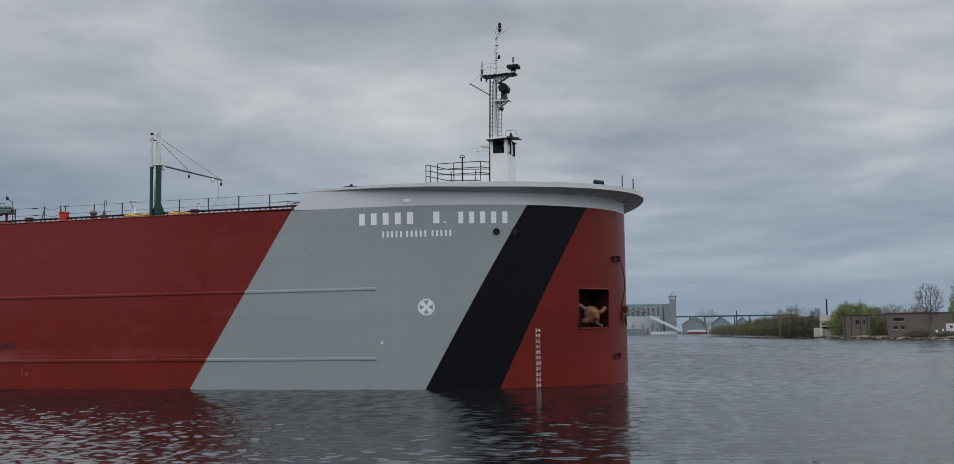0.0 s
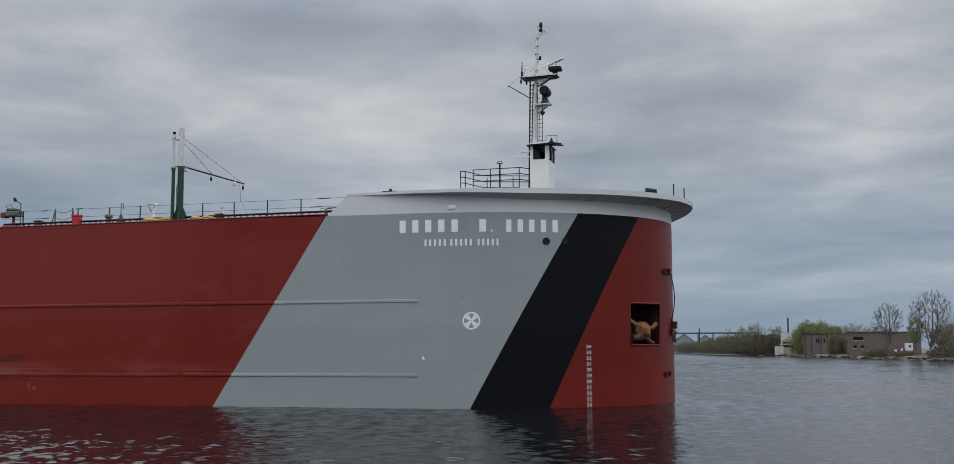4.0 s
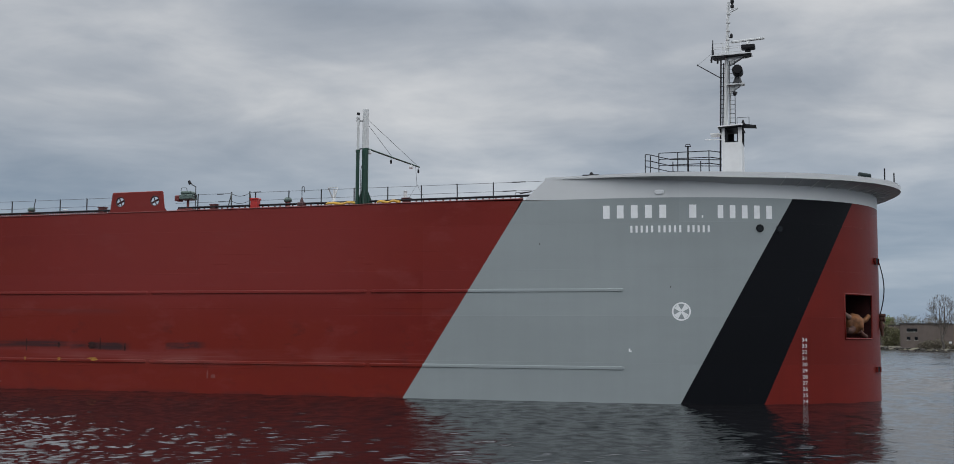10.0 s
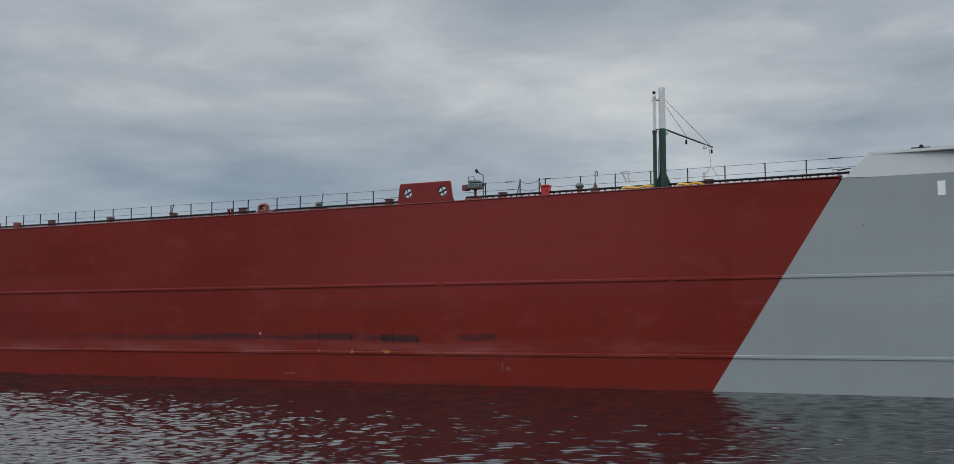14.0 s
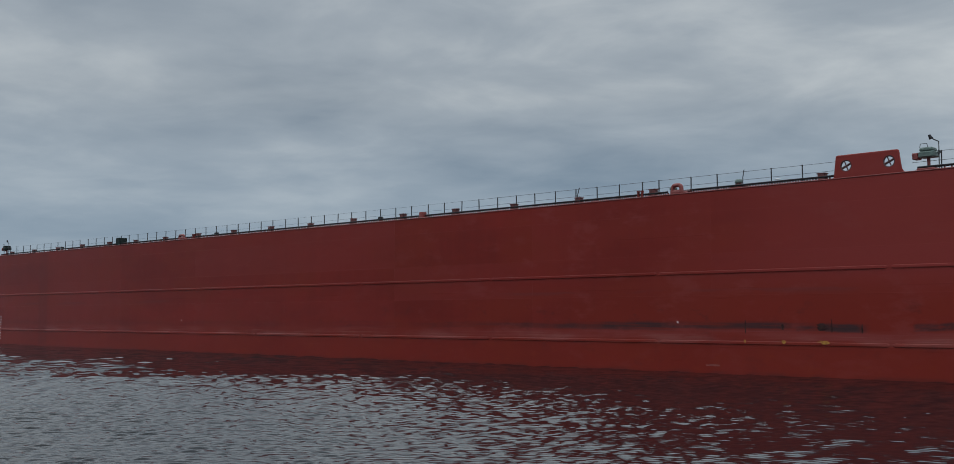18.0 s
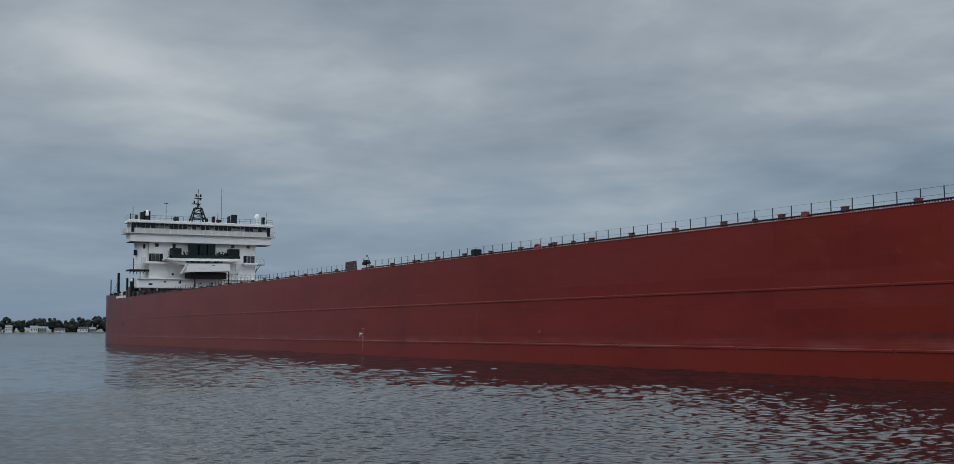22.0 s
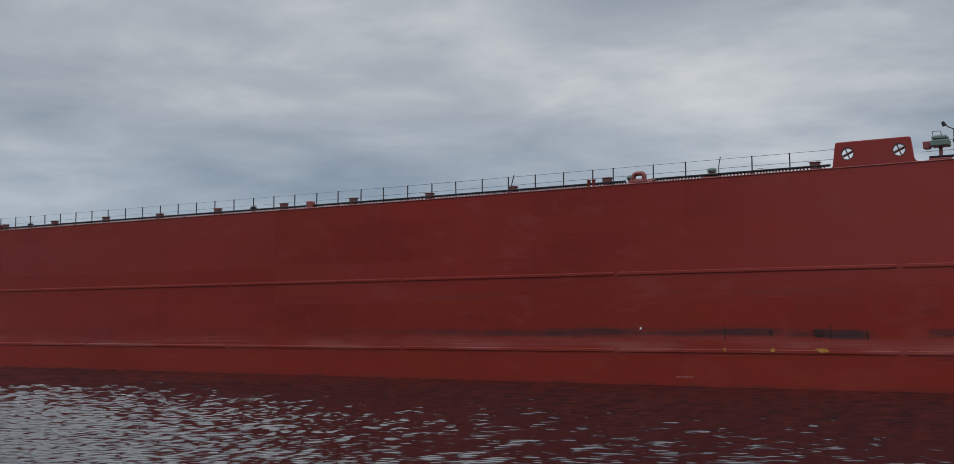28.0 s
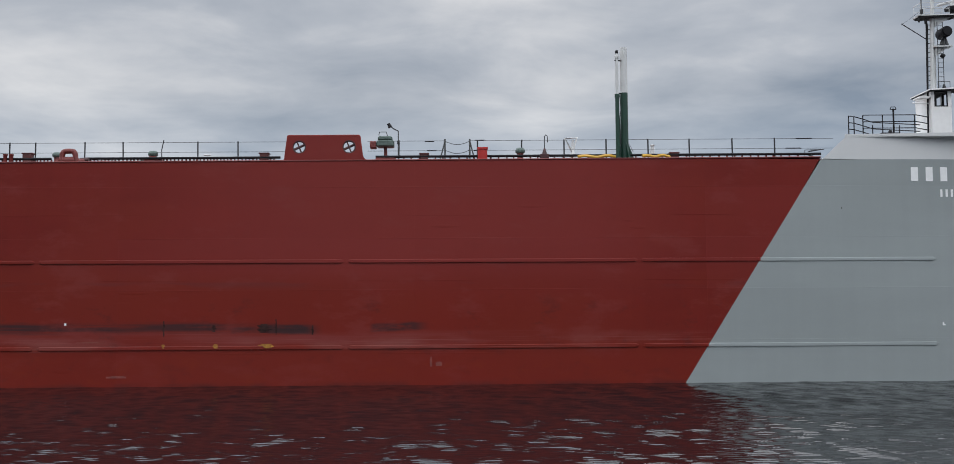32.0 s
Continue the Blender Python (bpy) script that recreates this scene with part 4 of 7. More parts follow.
    for x, w in ((-33.45, 0.36), (-35.75, 0.12), (-38.1, 0.08)):
        decal("yellow_rub", x, 1.80, ragged(w, -0.09, 0.10, 7), RUBYELLOW, "yellow paint rubbed off on the strake", out=0.085)
    for x, z0, z1, w in ((-38.1, 2.25, 2.95, 0.045), (-35.85, 2.45, 2.75, 0.10), (-33.05, 2.3, 3.0, 0.05), (-33.6, 2.4, 2.8, 0.30), (-31.4, 2.3, 2.75, 0.06)):
        decal("fender_scrape", x, (z0 + z1) / 2, ragged(w * 1.2, (z0 - z1) / 2, (z1 - z0) / 2, 9 if w < 0.2 else 14), SCRAPE, "dark blue-black fender scrape", out=0.006)
    for x, z, w, h in ((-26.05, 1.05, 0.05, 0.22), (-25.7, 0.95, 0.14, 0.10), (-40.2, 0.45, 0.45, 0.05), (-41.5, 2.0, 0.5, 0.02)):
        decal("paint_scrape", x, z, [rect(-w, w, -h, h * 0.6), rect(-w * 0.5, w * 0.8, h * 0.601, h)], BLEACH, "faded pale scrape in the red paint", out=0.006)


def sheer(x):
    """Rise of the deck line towards the bow."""
    k = min(1.0, max(0.0, (x + 60.0) / 52.0))
    return 0.22 * k ** 1.3 - 0.11


def lift_deck_line():
    """Gives the flat deck line and all that stands on it the sheer."""
    done = set()
    for ob in ship.children_recursive:
        if ob.name.split(".")[0] in ("bulwark", "deck_edge", "forecastle_deck", "bracket", "grey_stripe", "black_stripe", "bow_plate", "name_bar"):
            continue
        if ob.location.length > 0.1:
            ob.location.z += sheer(ob.location.x)
        elif ob.data.name not in done:
            done.add(ob.data.name)
            for v in ob.data.vertices:
                if v.co.z > DECK_Z - 0.1 and v.co.x < -7.0:
                    v.co.z += sheer(v.co.x)


def build_bow_wave():
    """Low ripples pushed ahead of the stem, riding with the ship."""
    bow = bow_curve(56)[14:]
    for out, wide, high in ((0.35, 0.30, 0.045), (0.95, 0.34, 0.040), (1.65, 0.40, 0.032), (2.6, 0.45, 0.024)):
        bm = BM()
        rows_ = []
        n = len(bow)
        for i, (x, y) in enumerate(bow):
            p, q = Vector(bow[max(i - 1, 0)]), Vector(bow[min(i + 1, n - 1)])
            t = (q - p).normalized()
            nrm = Vector((t.y, -t.x))
            k = math.sin(math.pi * min(1.0, i / (n * 0.7)) * 0.5)
            o = out * (0.45 + 0.55 * k) + 0.10 * math.sin(i * 0.9 + out * 3)
            c = Vector((x, y)) + nrm * o
            h = 1.5 * high * k * (0.75 + 0.25 * math.sin(i * 0.7 + out * 5))
            rows_.append([bm.verts.new((*(c - nrm * wide), -0.04)), bm.verts.new((*c, h)), bm.verts.new((*(c + nrm * wide), -0.04))])
        for a, b in zip(rows_, rows_[1:]):
            for j in range(2):
                bm.faces.new((a[j], b[j], b[j + 1], a[j + 1]))
        bmesh.ops.recalc_face_normals(bm, faces=bm.faces[:])
        part("bow_ripple", bm, WATER, ship, "low ripple of water ahead of the bow", smooth=True)


def motions():
    walk(ship, [(t, pose(SPEED * t + DRIFT * t * t / 2, 0, 0)) for t in range(0, 33, 2)])
    # radar bar: a turn in 2.07 s, clockwise from above
    walk(scanner, [(0.4 * i, pose(2.95, 9.6, 20.42, 0, 0, -90 - 360 * (0.4 * i - 0.09) / 2.07)) for i in range(81)])
    # the ripples drift slowly downwind
    walk(river, [(0, pose(0, 0, 0)), (16, pose(-1.6, 0.5, 0)), (32, pose(-3.2, 1.0, 0))])


SPEED, DRIFT = 1.4923, -0.00197
build_hull()
build_bow_top()
build_hawse()
stem_fittings()
build_strakes()
build_seams()
build_markings()
build_bow_wave()
# ---------------------------------------------------------------- forecastle gear
TOP_Z = 11.43


def build_bow_house():
    """Lookout trunk, mast, raised deckhouse and rails on the forecastle."""
    bm = BM()
    box(bm, 1.42, 2.56, 9.3, 11.4, TOP_Z, 14.46, 0.03)
    house = part("lookout_house", bm, SHIPWHITE, ship, "narrow white lookout house with open corner windows")
    for x0, x1, y0, y1 in ((1.42, 1.50, 9.30, 11.4), (1.50, 1.60, 9.30, 9.40), (2.34, 2.56, 9.30, 9.44), (2.44, 2.56, 10.30, 10.42), (2.40, 2.56, 11.26, 11.4), (1.50, 1.60, 11.3, 11.4)):
        bm = BM()
        box(bm, x0, x1, y0, y1, 14.44, 15.30, 0.008)
        part("corner_post" if x1 - x0 > 0.09 else "back_wall", bm, SHIPWHITE, house)
    bm = BM()
    prism(bm, [(1.22, 15.37), (2.55, 15.46), (2.62, 15.45), (2.62, 15.38), (1.22, 15.31)], 1, 9.0, 11.6)
    roof = part("roof", bm, SHIPWHITE, house, "white flat roof")
    # shade below the roof, laid on as a thin black slab
    bm = BM()
    prism(bm, [(1.24, 15.308), (2.62, 15.378), (2.62, 15.33), (1.24, 15.27)], 1, 9.02, 11.58)
    part("eave", bm, DARK, roof, "thin black slab standing for the shade under the roof")
    bm = BM()
    prism(bm, [(2.60, 15.455), (3.36, 15.33), (3.36, 15.30), (2.60, 15.36)], 1, 9.02, 10.0)
    part("visor", bm, DARK, house, "dark sloping visor over the forward windows")
    for (x0, x1, y0, y1) in ((1.62, 2.34, 9.33, 9.34), (2.50, 2.51, 9.46, 10.29), (2.50, 2.51, 10.43, 11.25)):
        bm = BM()
        side = x1 - x0 > 0.1
        for q0, q1 in (((x0, x0 + 0.045), (x1 - 0.045, x1)) if side else ((y0, y0 + 0.045), (y1 - 0.045, y1))):
            box(bm, *((q0, q1, y0 - 0.035, y1 + 0.02) if side else (x0 - 0.02, x1 + 0.06, q0, q1)), 14.46, 15.29)
        for zz in (14.48, 15.27):
            box(bm, *((x0, x1, y0 - 0.035, y1 + 0.02) if side else (x0 - 0.02, x1 + 0.06, y0, y1)), zz - 0.025, zz + 0.025)
        part("window_frame", bm, DARK, house, "dark window frame")
    # black sheets before the white inner walls stand for the dim interior
    bm = BM()
    box(bm, 1.60, 1.66, 9.5, 11.1, 14.46, 15.27)
    box(bm, 1.62, 1.98, 11.31, 11.36, 14.46, 15.27)
    part("lining", bm, DARK, house, "black sheets standing for the dim inside of the lookout")
    # side shelf and small aerial behind the house
    bm = BM()
    box(bm, 0.78, 1.40, 9.3, 10.2, 14.93, 15.02, 0.01)
    tube(bm, (0.45, 9.5, 14.68), (1.42, 9.5, 14.66), 0.025, 6)
    part("side_shelf", bm, SHIPWHITE, house)
    bm = BM()
    lathe(bm, 2.58, 10.2, [(0.16, 15.52), (0.15, 15.60), (0.09, 15.72), (0.05, 15.86), (0.02, 15.90)], 12)
    part("bell", bm, DARK, house, "dark ship's bell on the roof")
    bm = BM()
    path_tube(bm, [(2.24, 10.2, 15.45), (2.24, 10.2, 16.03), (2.92, 10.2, 16.03), (2.92, 10.2, 15.40)], 0.02)
    part("bell_frame", bm, STEEL, house)
    # mast
    bm = BM()
    tube(bm, (1.64, 9.6, 15.3), (1.76, 9.6, 19.5), 0.13, 10, 0.125)
    tube(bm, (1.76, 9.6, 19.5), (1.88, 9.6, 22.75), 0.10, 8, 0.075)
    mast = part("mast", bm, CREAM, ship, "tall white bow mast with radar platforms")
    bm = BM()
    tube(bm, (1.30, 9.55, TOP_Z + 1.2), (1.42, 9.55, 19.3), 0.05, 6)
    tube(bm, (1.46, 9.75, 15.4), (1.56, 9.75, 19.2), 0.035, 6)
    part("cable_pipe", bm, DARK, mast)
    bm = BM()
    tube(bm, (1.90, 9.75, 15.4), (1.93, 9.75, 17.4), 0.04, 6)
    for k in range(5):
        z = 20.0 + 0.5 * k
        box(bm, 1.69 + 0.037 * (z - 19.5), 1.90 + 0.037 * (z - 19.5), 9.48, 9.72, z, z + 0.05)
    part("conduit", bm, HOUSEDULL, mast)
    bm = BM()
    for k in range(14):
        z = 15.7 + 0.26 * k
        tube(bm, (1.345 + 0.0155 * (z - 15.7), 9.58, z), (1.62 + 0.028 * (z - 15.7), 9.58, z), 0.02, 5)
    part("climbing_rungs", bm, DARK, mast)
    # upper platform, thick at the mast and thin at the ends
    bm = BM()
    prism(bm, [(0.85, 19.56), (3.15, 19.62), (3.18, 19.56), (0.86, 19.50)], 1, 9.15, 10.1)
    deck = part("radar_platform", bm, CREAM, mast)
    # black slab puts the shade beneath the platform into colour
    bm = BM()
    prism(bm, [(0.92, 19.498), (3.12, 19.552), (2.9, 19.48), (1.0, 19.43)], 1, 9.18, 10.07)
    part("underside", bm, DARK, deck)
    bm = BM()
    for yy in (9.42, 9.80):
        prism(bm, [(1.84, 19.46), (2.75, 19.48), (1.98, 19.02), (1.84, 19.0)], 1, yy, yy + 0.03)
    part("bracket", bm, CREAM, deck)
    bm = BM()
    prism(bm, [(1.70, 17.86), (2.72, 17.88), (2.74, 17.81), (1.70, 17.79)], 1, 9.3, 9.95)
    deck = part("horn_platform", bm, CREAM, mast)
    bm = BM()
    for yy in (9.45, 9.76):
        prism(bm, [(1.82, 17.788), (2.55, 17.80), (1.95, 17.36), (1.82, 17.34)], 1, yy, yy + 0.03)
    part("bracket", bm, CREAM, deck)
    bm = BM()
    for yy in (9.18, 10.06):
        path_tube(bm, [(0.95, yy, 19.55), (0.95, yy, 20.22), (2.55, yy, 20.27), (2.55, yy, 19.6)], 0.018, 5)
        tube(bm, (0.95, yy, 19.90), (2.55, yy, 19.93), 0.014, 5)
        tube(bm, (1.55, yy, 19.55), (1.55, yy, 20.23), 0.016, 5)
    path_tube(bm, [(0.95, 9.18, 20.22), (0.95, 10.06, 20.22)], 0.018, 5)
    part("platform_rail", bm, HOUSEDULL, mast)
    bm = BM()
    tube(bm, (0.98, 9.18, 19.5), (1.0, 9.18, 20.45), 0.03, 6)
    box(bm, 0.93, 1.06, 9.10, 9.25, 19.60, 19.85)
    part("side_light", bm, STEEL, mast)
    for x, z in ((0.90, 19.30), (1.25, 19.22)):
        bm = BM()
        lathe(bm, x, 9.3, [(0.05, z - 0.14), (0.06, z), (0.03, z + 0.16)], 8)
        part("hanging_lamp", bm, DARK, mast)
    bm = BM()
    box(bm, 2.58, 3.36, 9.30, 9.90, 19.88, 20.13, 0.05)
    tube(bm, (2.95, 9.6, 19.60), (2.95, 9.6, 19.90), 0.16, 10)
    part("radar_gearbox", bm, DARK, mast, "black radar turning gear")
    bm = BM()
    tube(bm, (2.95, 9.6, 20.12), (2.95, 9.6, 20.34), 0.17, 10, 0.10)
    part("radar_neck", bm, CREAM, mast)
    # horn drum between the platforms
    bm = BM()
    tube(bm, (2.36, 9.1, 18.62), (2.36, 9.95, 18.62), 0.30, 14)
    tube(bm, (2.36, 9.0, 18.62), (2.36, 9.1, 18.62), 0.24, 14)
    part("horn_drum", bm, DARK, mast, "round black horn drum")
    bm = BM()
    tube(bm, (2.25, 9.5, 17.86), (2.33, 9.5, 18.35), 0.20, 8, 0.10)
    tube(bm, (2.48, 9.5, 17.86), (2.40, 9.5, 18.35), 0.16, 8, 0.08)
    part("horn_foot", bm, STEEL, mast)
    bm = BM()
    tube(bm, (2.10, 9.4, 17.35), (2.28, 9.4, 17.25), 0.10, 8, 0.14)
    part("floodlight", bm, DARK, mast)
    # ladder
    bm = BM()
    for x in (1.92, 2.22):
        tube(bm, (x - 0.02, 9.35, 15.45), (x, 9.35, 19.2), 0.022, 5)
    ladder = part("ladder", bm, STEEL, mast)
    for i in range(14):
        bm = BM()
        tube(bm, (1.91, 9.35, 15.6 + 0.26 * i), (2.21, 9.35, 15.6 + 0.26 * i), 0.016, 5)
        part("rung", bm, STEEL, ladder)
    # boom, stay, lamps and topmast gear
    bm = BM()
    tube(bm, (1.40, 9.6, 18.28), (0.08, 9.6, 19.12), 0.028, 6)
    tube(bm, (0.08, 9.6, 19.12), (0.95, 9.4, 19.75), 0.008, 4)
    lathe(bm, 0.07, 9.6, [(0.04, 19.08), (0.045, 19.13), (0.02, 19.18)], 8)
    part("signal_yard", bm, STEEL, mast)
    bm = BM()
    path_tube(bm, [(1.88, 9.6, 22.25), (2.42, 9.6, 22.42), (2.40, 9.6, 22.34), (1.90, 9.6, 22.10)], 0.035, 6)
    part("light_bracket", bm, CREAM, mast)
    bm = BM()
    lathe(bm, 2.10, 9.6, [(0.10, 22.40), (0.12, 22.55), (0.05, 22.60), (0.11, 22.72), (0.10, 22.92), (0.04, 22.98)], 10)
    part("masthead_lamp", bm, DARK, mast)
    bm = BM()
    lathe(bm, 2.03, 9.6, [(0.07, 20.62), (0.09, 20.80), (0.04, 20.88)], 8)
    tube(bm, (1.82, 9.6, 20.66), (2.05, 9.6, 20.66), 0.03, 6)
    part("mid_lamp", bm, DARK, mast)
    # raised deck behind with its rails
    bm = BM()
    box(bm, -1.9, 1.40, 9.6, 22.0, TOP_Z, 12.75, 0.04)
    box(bm, -1.3, 1.41, 10.4, 21.0, 12.72, 12.95, 0.03)
    block = part("winch_house", bm, SHIPWHITE, ship, "low white deckhouse on the forecastle")
    bm = BM()
    for z in (14.05, 13.68, 13.32):
        path_tube(bm, [(-2.25, 9.75, z - 0.12), (-2.22, 9.75, z), (0.70, 9.75, z + 0.02), (1.36, 9.75, z - 0.10)], 0.028)
        path_tube(bm, [(-3.05, 9.75, z - 0.05), (-2.75, 9.75, z - 0.08), (-2.25, 9.75, z - 0.22), (-1.6, 10.0, z - 0.36), (1.30, 10.6, z - 0.40)], 0.026)
    rail = part("deck_rail", bm, DARK, ship, "black tubular guard rail")
    for x, y, z1 in ((-3.05, 9.75, 14.0), (-2.75, 9.75, 13.97), (-2.25, 9.75, 14.05), (-1.15, 9.75, 14.05), (0.65, 9.75, 14.05), (-1.5, 10.3, 13.6), (0.1, 10.5, 13.6)):
        bm = BM()
        tube(bm, (x, y, TOP_Z if x < -1.9 else 12.72), (x, y, z1), 0.030, 6)
        part("post", bm, DARK, rail)
    bm = BM()
    tube(bm, (-0.55, 9.7, 12.72), (-0.55, 9.7, 14.40), 0.05, 8)
    path_tube(bm, [(-0.72, 9.7, 14.36), (-0.66, 9.7, 14.5), (-0.44, 9.7, 14.5), (-0.38, 9.7, 14.36)], 0.025)
    tube(bm, (-0.72, 9.7, 14.36), (-0.38, 9.7, 14.36), 0.025, 6)
    part("fog_bell_post", bm, DARK, ship, "black post with a framed head")
    # deck edge pieces
    bm = BM()
    tube(bm, (8.74, 5.4, TOP_Z + 0.26), (9.28, 5.6, TOP_Z + 0.24), 0.23, 12, 0.17)
    box(bm, 8.8, 9.2, 5.3, 5.7, TOP_Z, TOP_Z + 0.15)
    part("searchlight", bm, DECKGREEN, ship, "dark green searchlight at the bow edge")
    for x, y, h in ((10.1, 7.4, 0.92), (10.62, 8.3, 0.78)):
        bm = BM()
        tube(bm, (x, y, TOP_Z - 0.05), (x, y, TOP_Z + h), 0.035, 6)
        part("edge_post", bm, DARK, ship)
    bm = BM()
    box(bm, -4.9, -4.05, 0.4, 0.7, TOP_Z + 0.0, TOP_Z + 0.14, 0.02)
    lathe(bm, -4.45, 0.5, [(0.09, TOP_Z + 0.05), (0.10, TOP_Z + 0.20), (0.05, TOP_Z + 0.26)], 8)
    part("deck_fitting", bm, DARK, ship)
    return mast


def build_scanner():
    bm = BM()
    box(bm, -0.98, 0.98, -0.09, 0.07, -0.06, 0.07, 0.03)
    ob = part("radar_scanner", bm, CREAM, ship, "turning white radar bar")
    return ob


# ---------------------------------------------------------------- main deck edge
DZ = DECK_Z
RAIL_Y = 0.95


def low_gear_parts():
    """Pipe on stands and wire rail along the deck edge."""
    bm = BM()
    gaps = [(-7.75, -28.6), (-33.0, -41.9), (-43.5, -136.6), (-140.4, -284.0)]
    for a, b in gaps:
        path_tube(bm, [(a + (b - a) * i / int((a - b) / 4 + 1), 0.62, DZ + 0.24) for i in range(int((a - b) / 4 + 1) + 1)], 0.060, 8)
    pipe = part("deck_pipe", bm, DARK, ship, "dark pipe on short stands along the deck edge")
    stand = None
    x = -8.8
    far = BM()
    while x > -283:
        if not any(b <= x <= a for a, b in gaps):
            x -= 0.5
            continue
        if stand is None:
            bm = BM()
            box(bm, -0.035, 0.035, -0.03, 0.03, -0.03, 0.21)
            box(bm, -0.075, 0.075, -0.03, 0.03, -0.03, 0.075)
            stand = part("stand", bm, REDTRIM, pipe)
            stand.location = (x, 0.70, DZ)
        elif x < -52:
            box(far, x - 0.035, x + 0.035, 0.67, 0.73, DZ - 0.03, DZ + 0.21)
        else:
            o = stand.copy()
            scene.collection.objects.link(o)
            o.location = (x, 0.70, DZ)
        x -= (0.37 if x > -28.6 else 0.16 if x > -52 else (0.22 if x > -120 else 0.6)) * random.uniform(0.85, 1.15)
    tagged(part("pipe_stand", far, REDTRIM, pipe), kind="stuff")
    # wire rail
    bm = BM()
    for a, b in ((-7.03, -24.2), (-25.4, -29.0), (-32.7, -60.0), (-60.0, -136.8), (-140.2, -256)):
        for z in (1.02, 0.56):
            path_tube(bm, [(a + (b - a) * i / max(1, int((a - b) / 4)), RAIL_Y, DZ + z) for i in range(max(1, int((a - b) / 4)) + 1)], 0.010 if a > -59 else 0.006, 5)
    rail = part("guard_rail", bm, STEEL, ship, "wire guard rail on thin dark steel posts")
    post = None
    spots = [-9.82 - 2.0 * i for i in range(8)] + [-27.5, -35.0, -36.83, -40.35, -42.08, -44.3, -45.5]
    spots += [x for x in (-47.26 - 1.72 * i for i in range(122)) if not -140.2 < x < -136.8]
    for x in spots:
        if post is None:
            bm = BM()
            tube(bm, (0, 0, 0), (0, 0, 1.08), 0.036, 6)
            box(bm, -0.06, 0.06, -0.05, 0.05, 0, 0.02)
            post = part("post", bm, STEEL, rail)
            post.location = (x, RAIL_Y, DZ - 0.03)
        else:
            o = post.copy()
            scene.collection.objects.link(o)
            o.location = (x + random.uniform(-0.05, 0.05), RAIL_Y, DZ - 0.03)
            o.rotation_euler = (random.uniform(-0.02, 0.02), random.uniform(-0.02, 0.02), 0)
    # turnbuckles at the rail's fore end
    for z, xa in ((1.02, -8.8), (0.56, -9.3)):
        bm = BM()
        tube(bm, (xa, RAIL_Y, DZ + z), (xa + 0.75, RAIL_Y, DZ + z), 0.026, 6)
        part("turnbuckle", bm, DARK, rail)


def vent(x, y=1.0, h=0.52, cap=PALEGREEN, r=0.15):
    bm = BM()
    lathe(bm, x, y, [(r * 1.15, DZ - 0.03), (r * 1.1, DZ + 0.05), (r, DZ + 0.07), (r, DZ + h * 0.62)], 12)
    v = part("deck_vent", bm, REDTRIM, ship, "red deck vent with a pale green mushroom cap" if cap is PALEGREEN else "red deck vent with a cap")
    bm = BM()
    lathe(bm, x, y, [(r * 1.05, DZ + h * 0.60), (r * 1.5, DZ + h * 0.68), (r * 1.55, DZ + h * 0.85), (r * 1.1, DZ + h), (r * 0.3, DZ + h * 1.02)], 14)
    part("cap", bm, cap, v)


def lug(x, w=0.34, h=0.42, m=None):
    bm = BM()
    box(bm, x - w / 2, x + w / 2, 0.58, 0.92, DZ - 0.03, DZ + h, 0.025)
    box(bm, x - w / 2 - 0.04, x + w / 2 + 0.04, 0.56, 0.94, DZ + h - 0.05, DZ + h + 0.01, 0.015)
    part("deck_box", bm, m or MAROON, ship, "small dark red steel box on the deck edge")


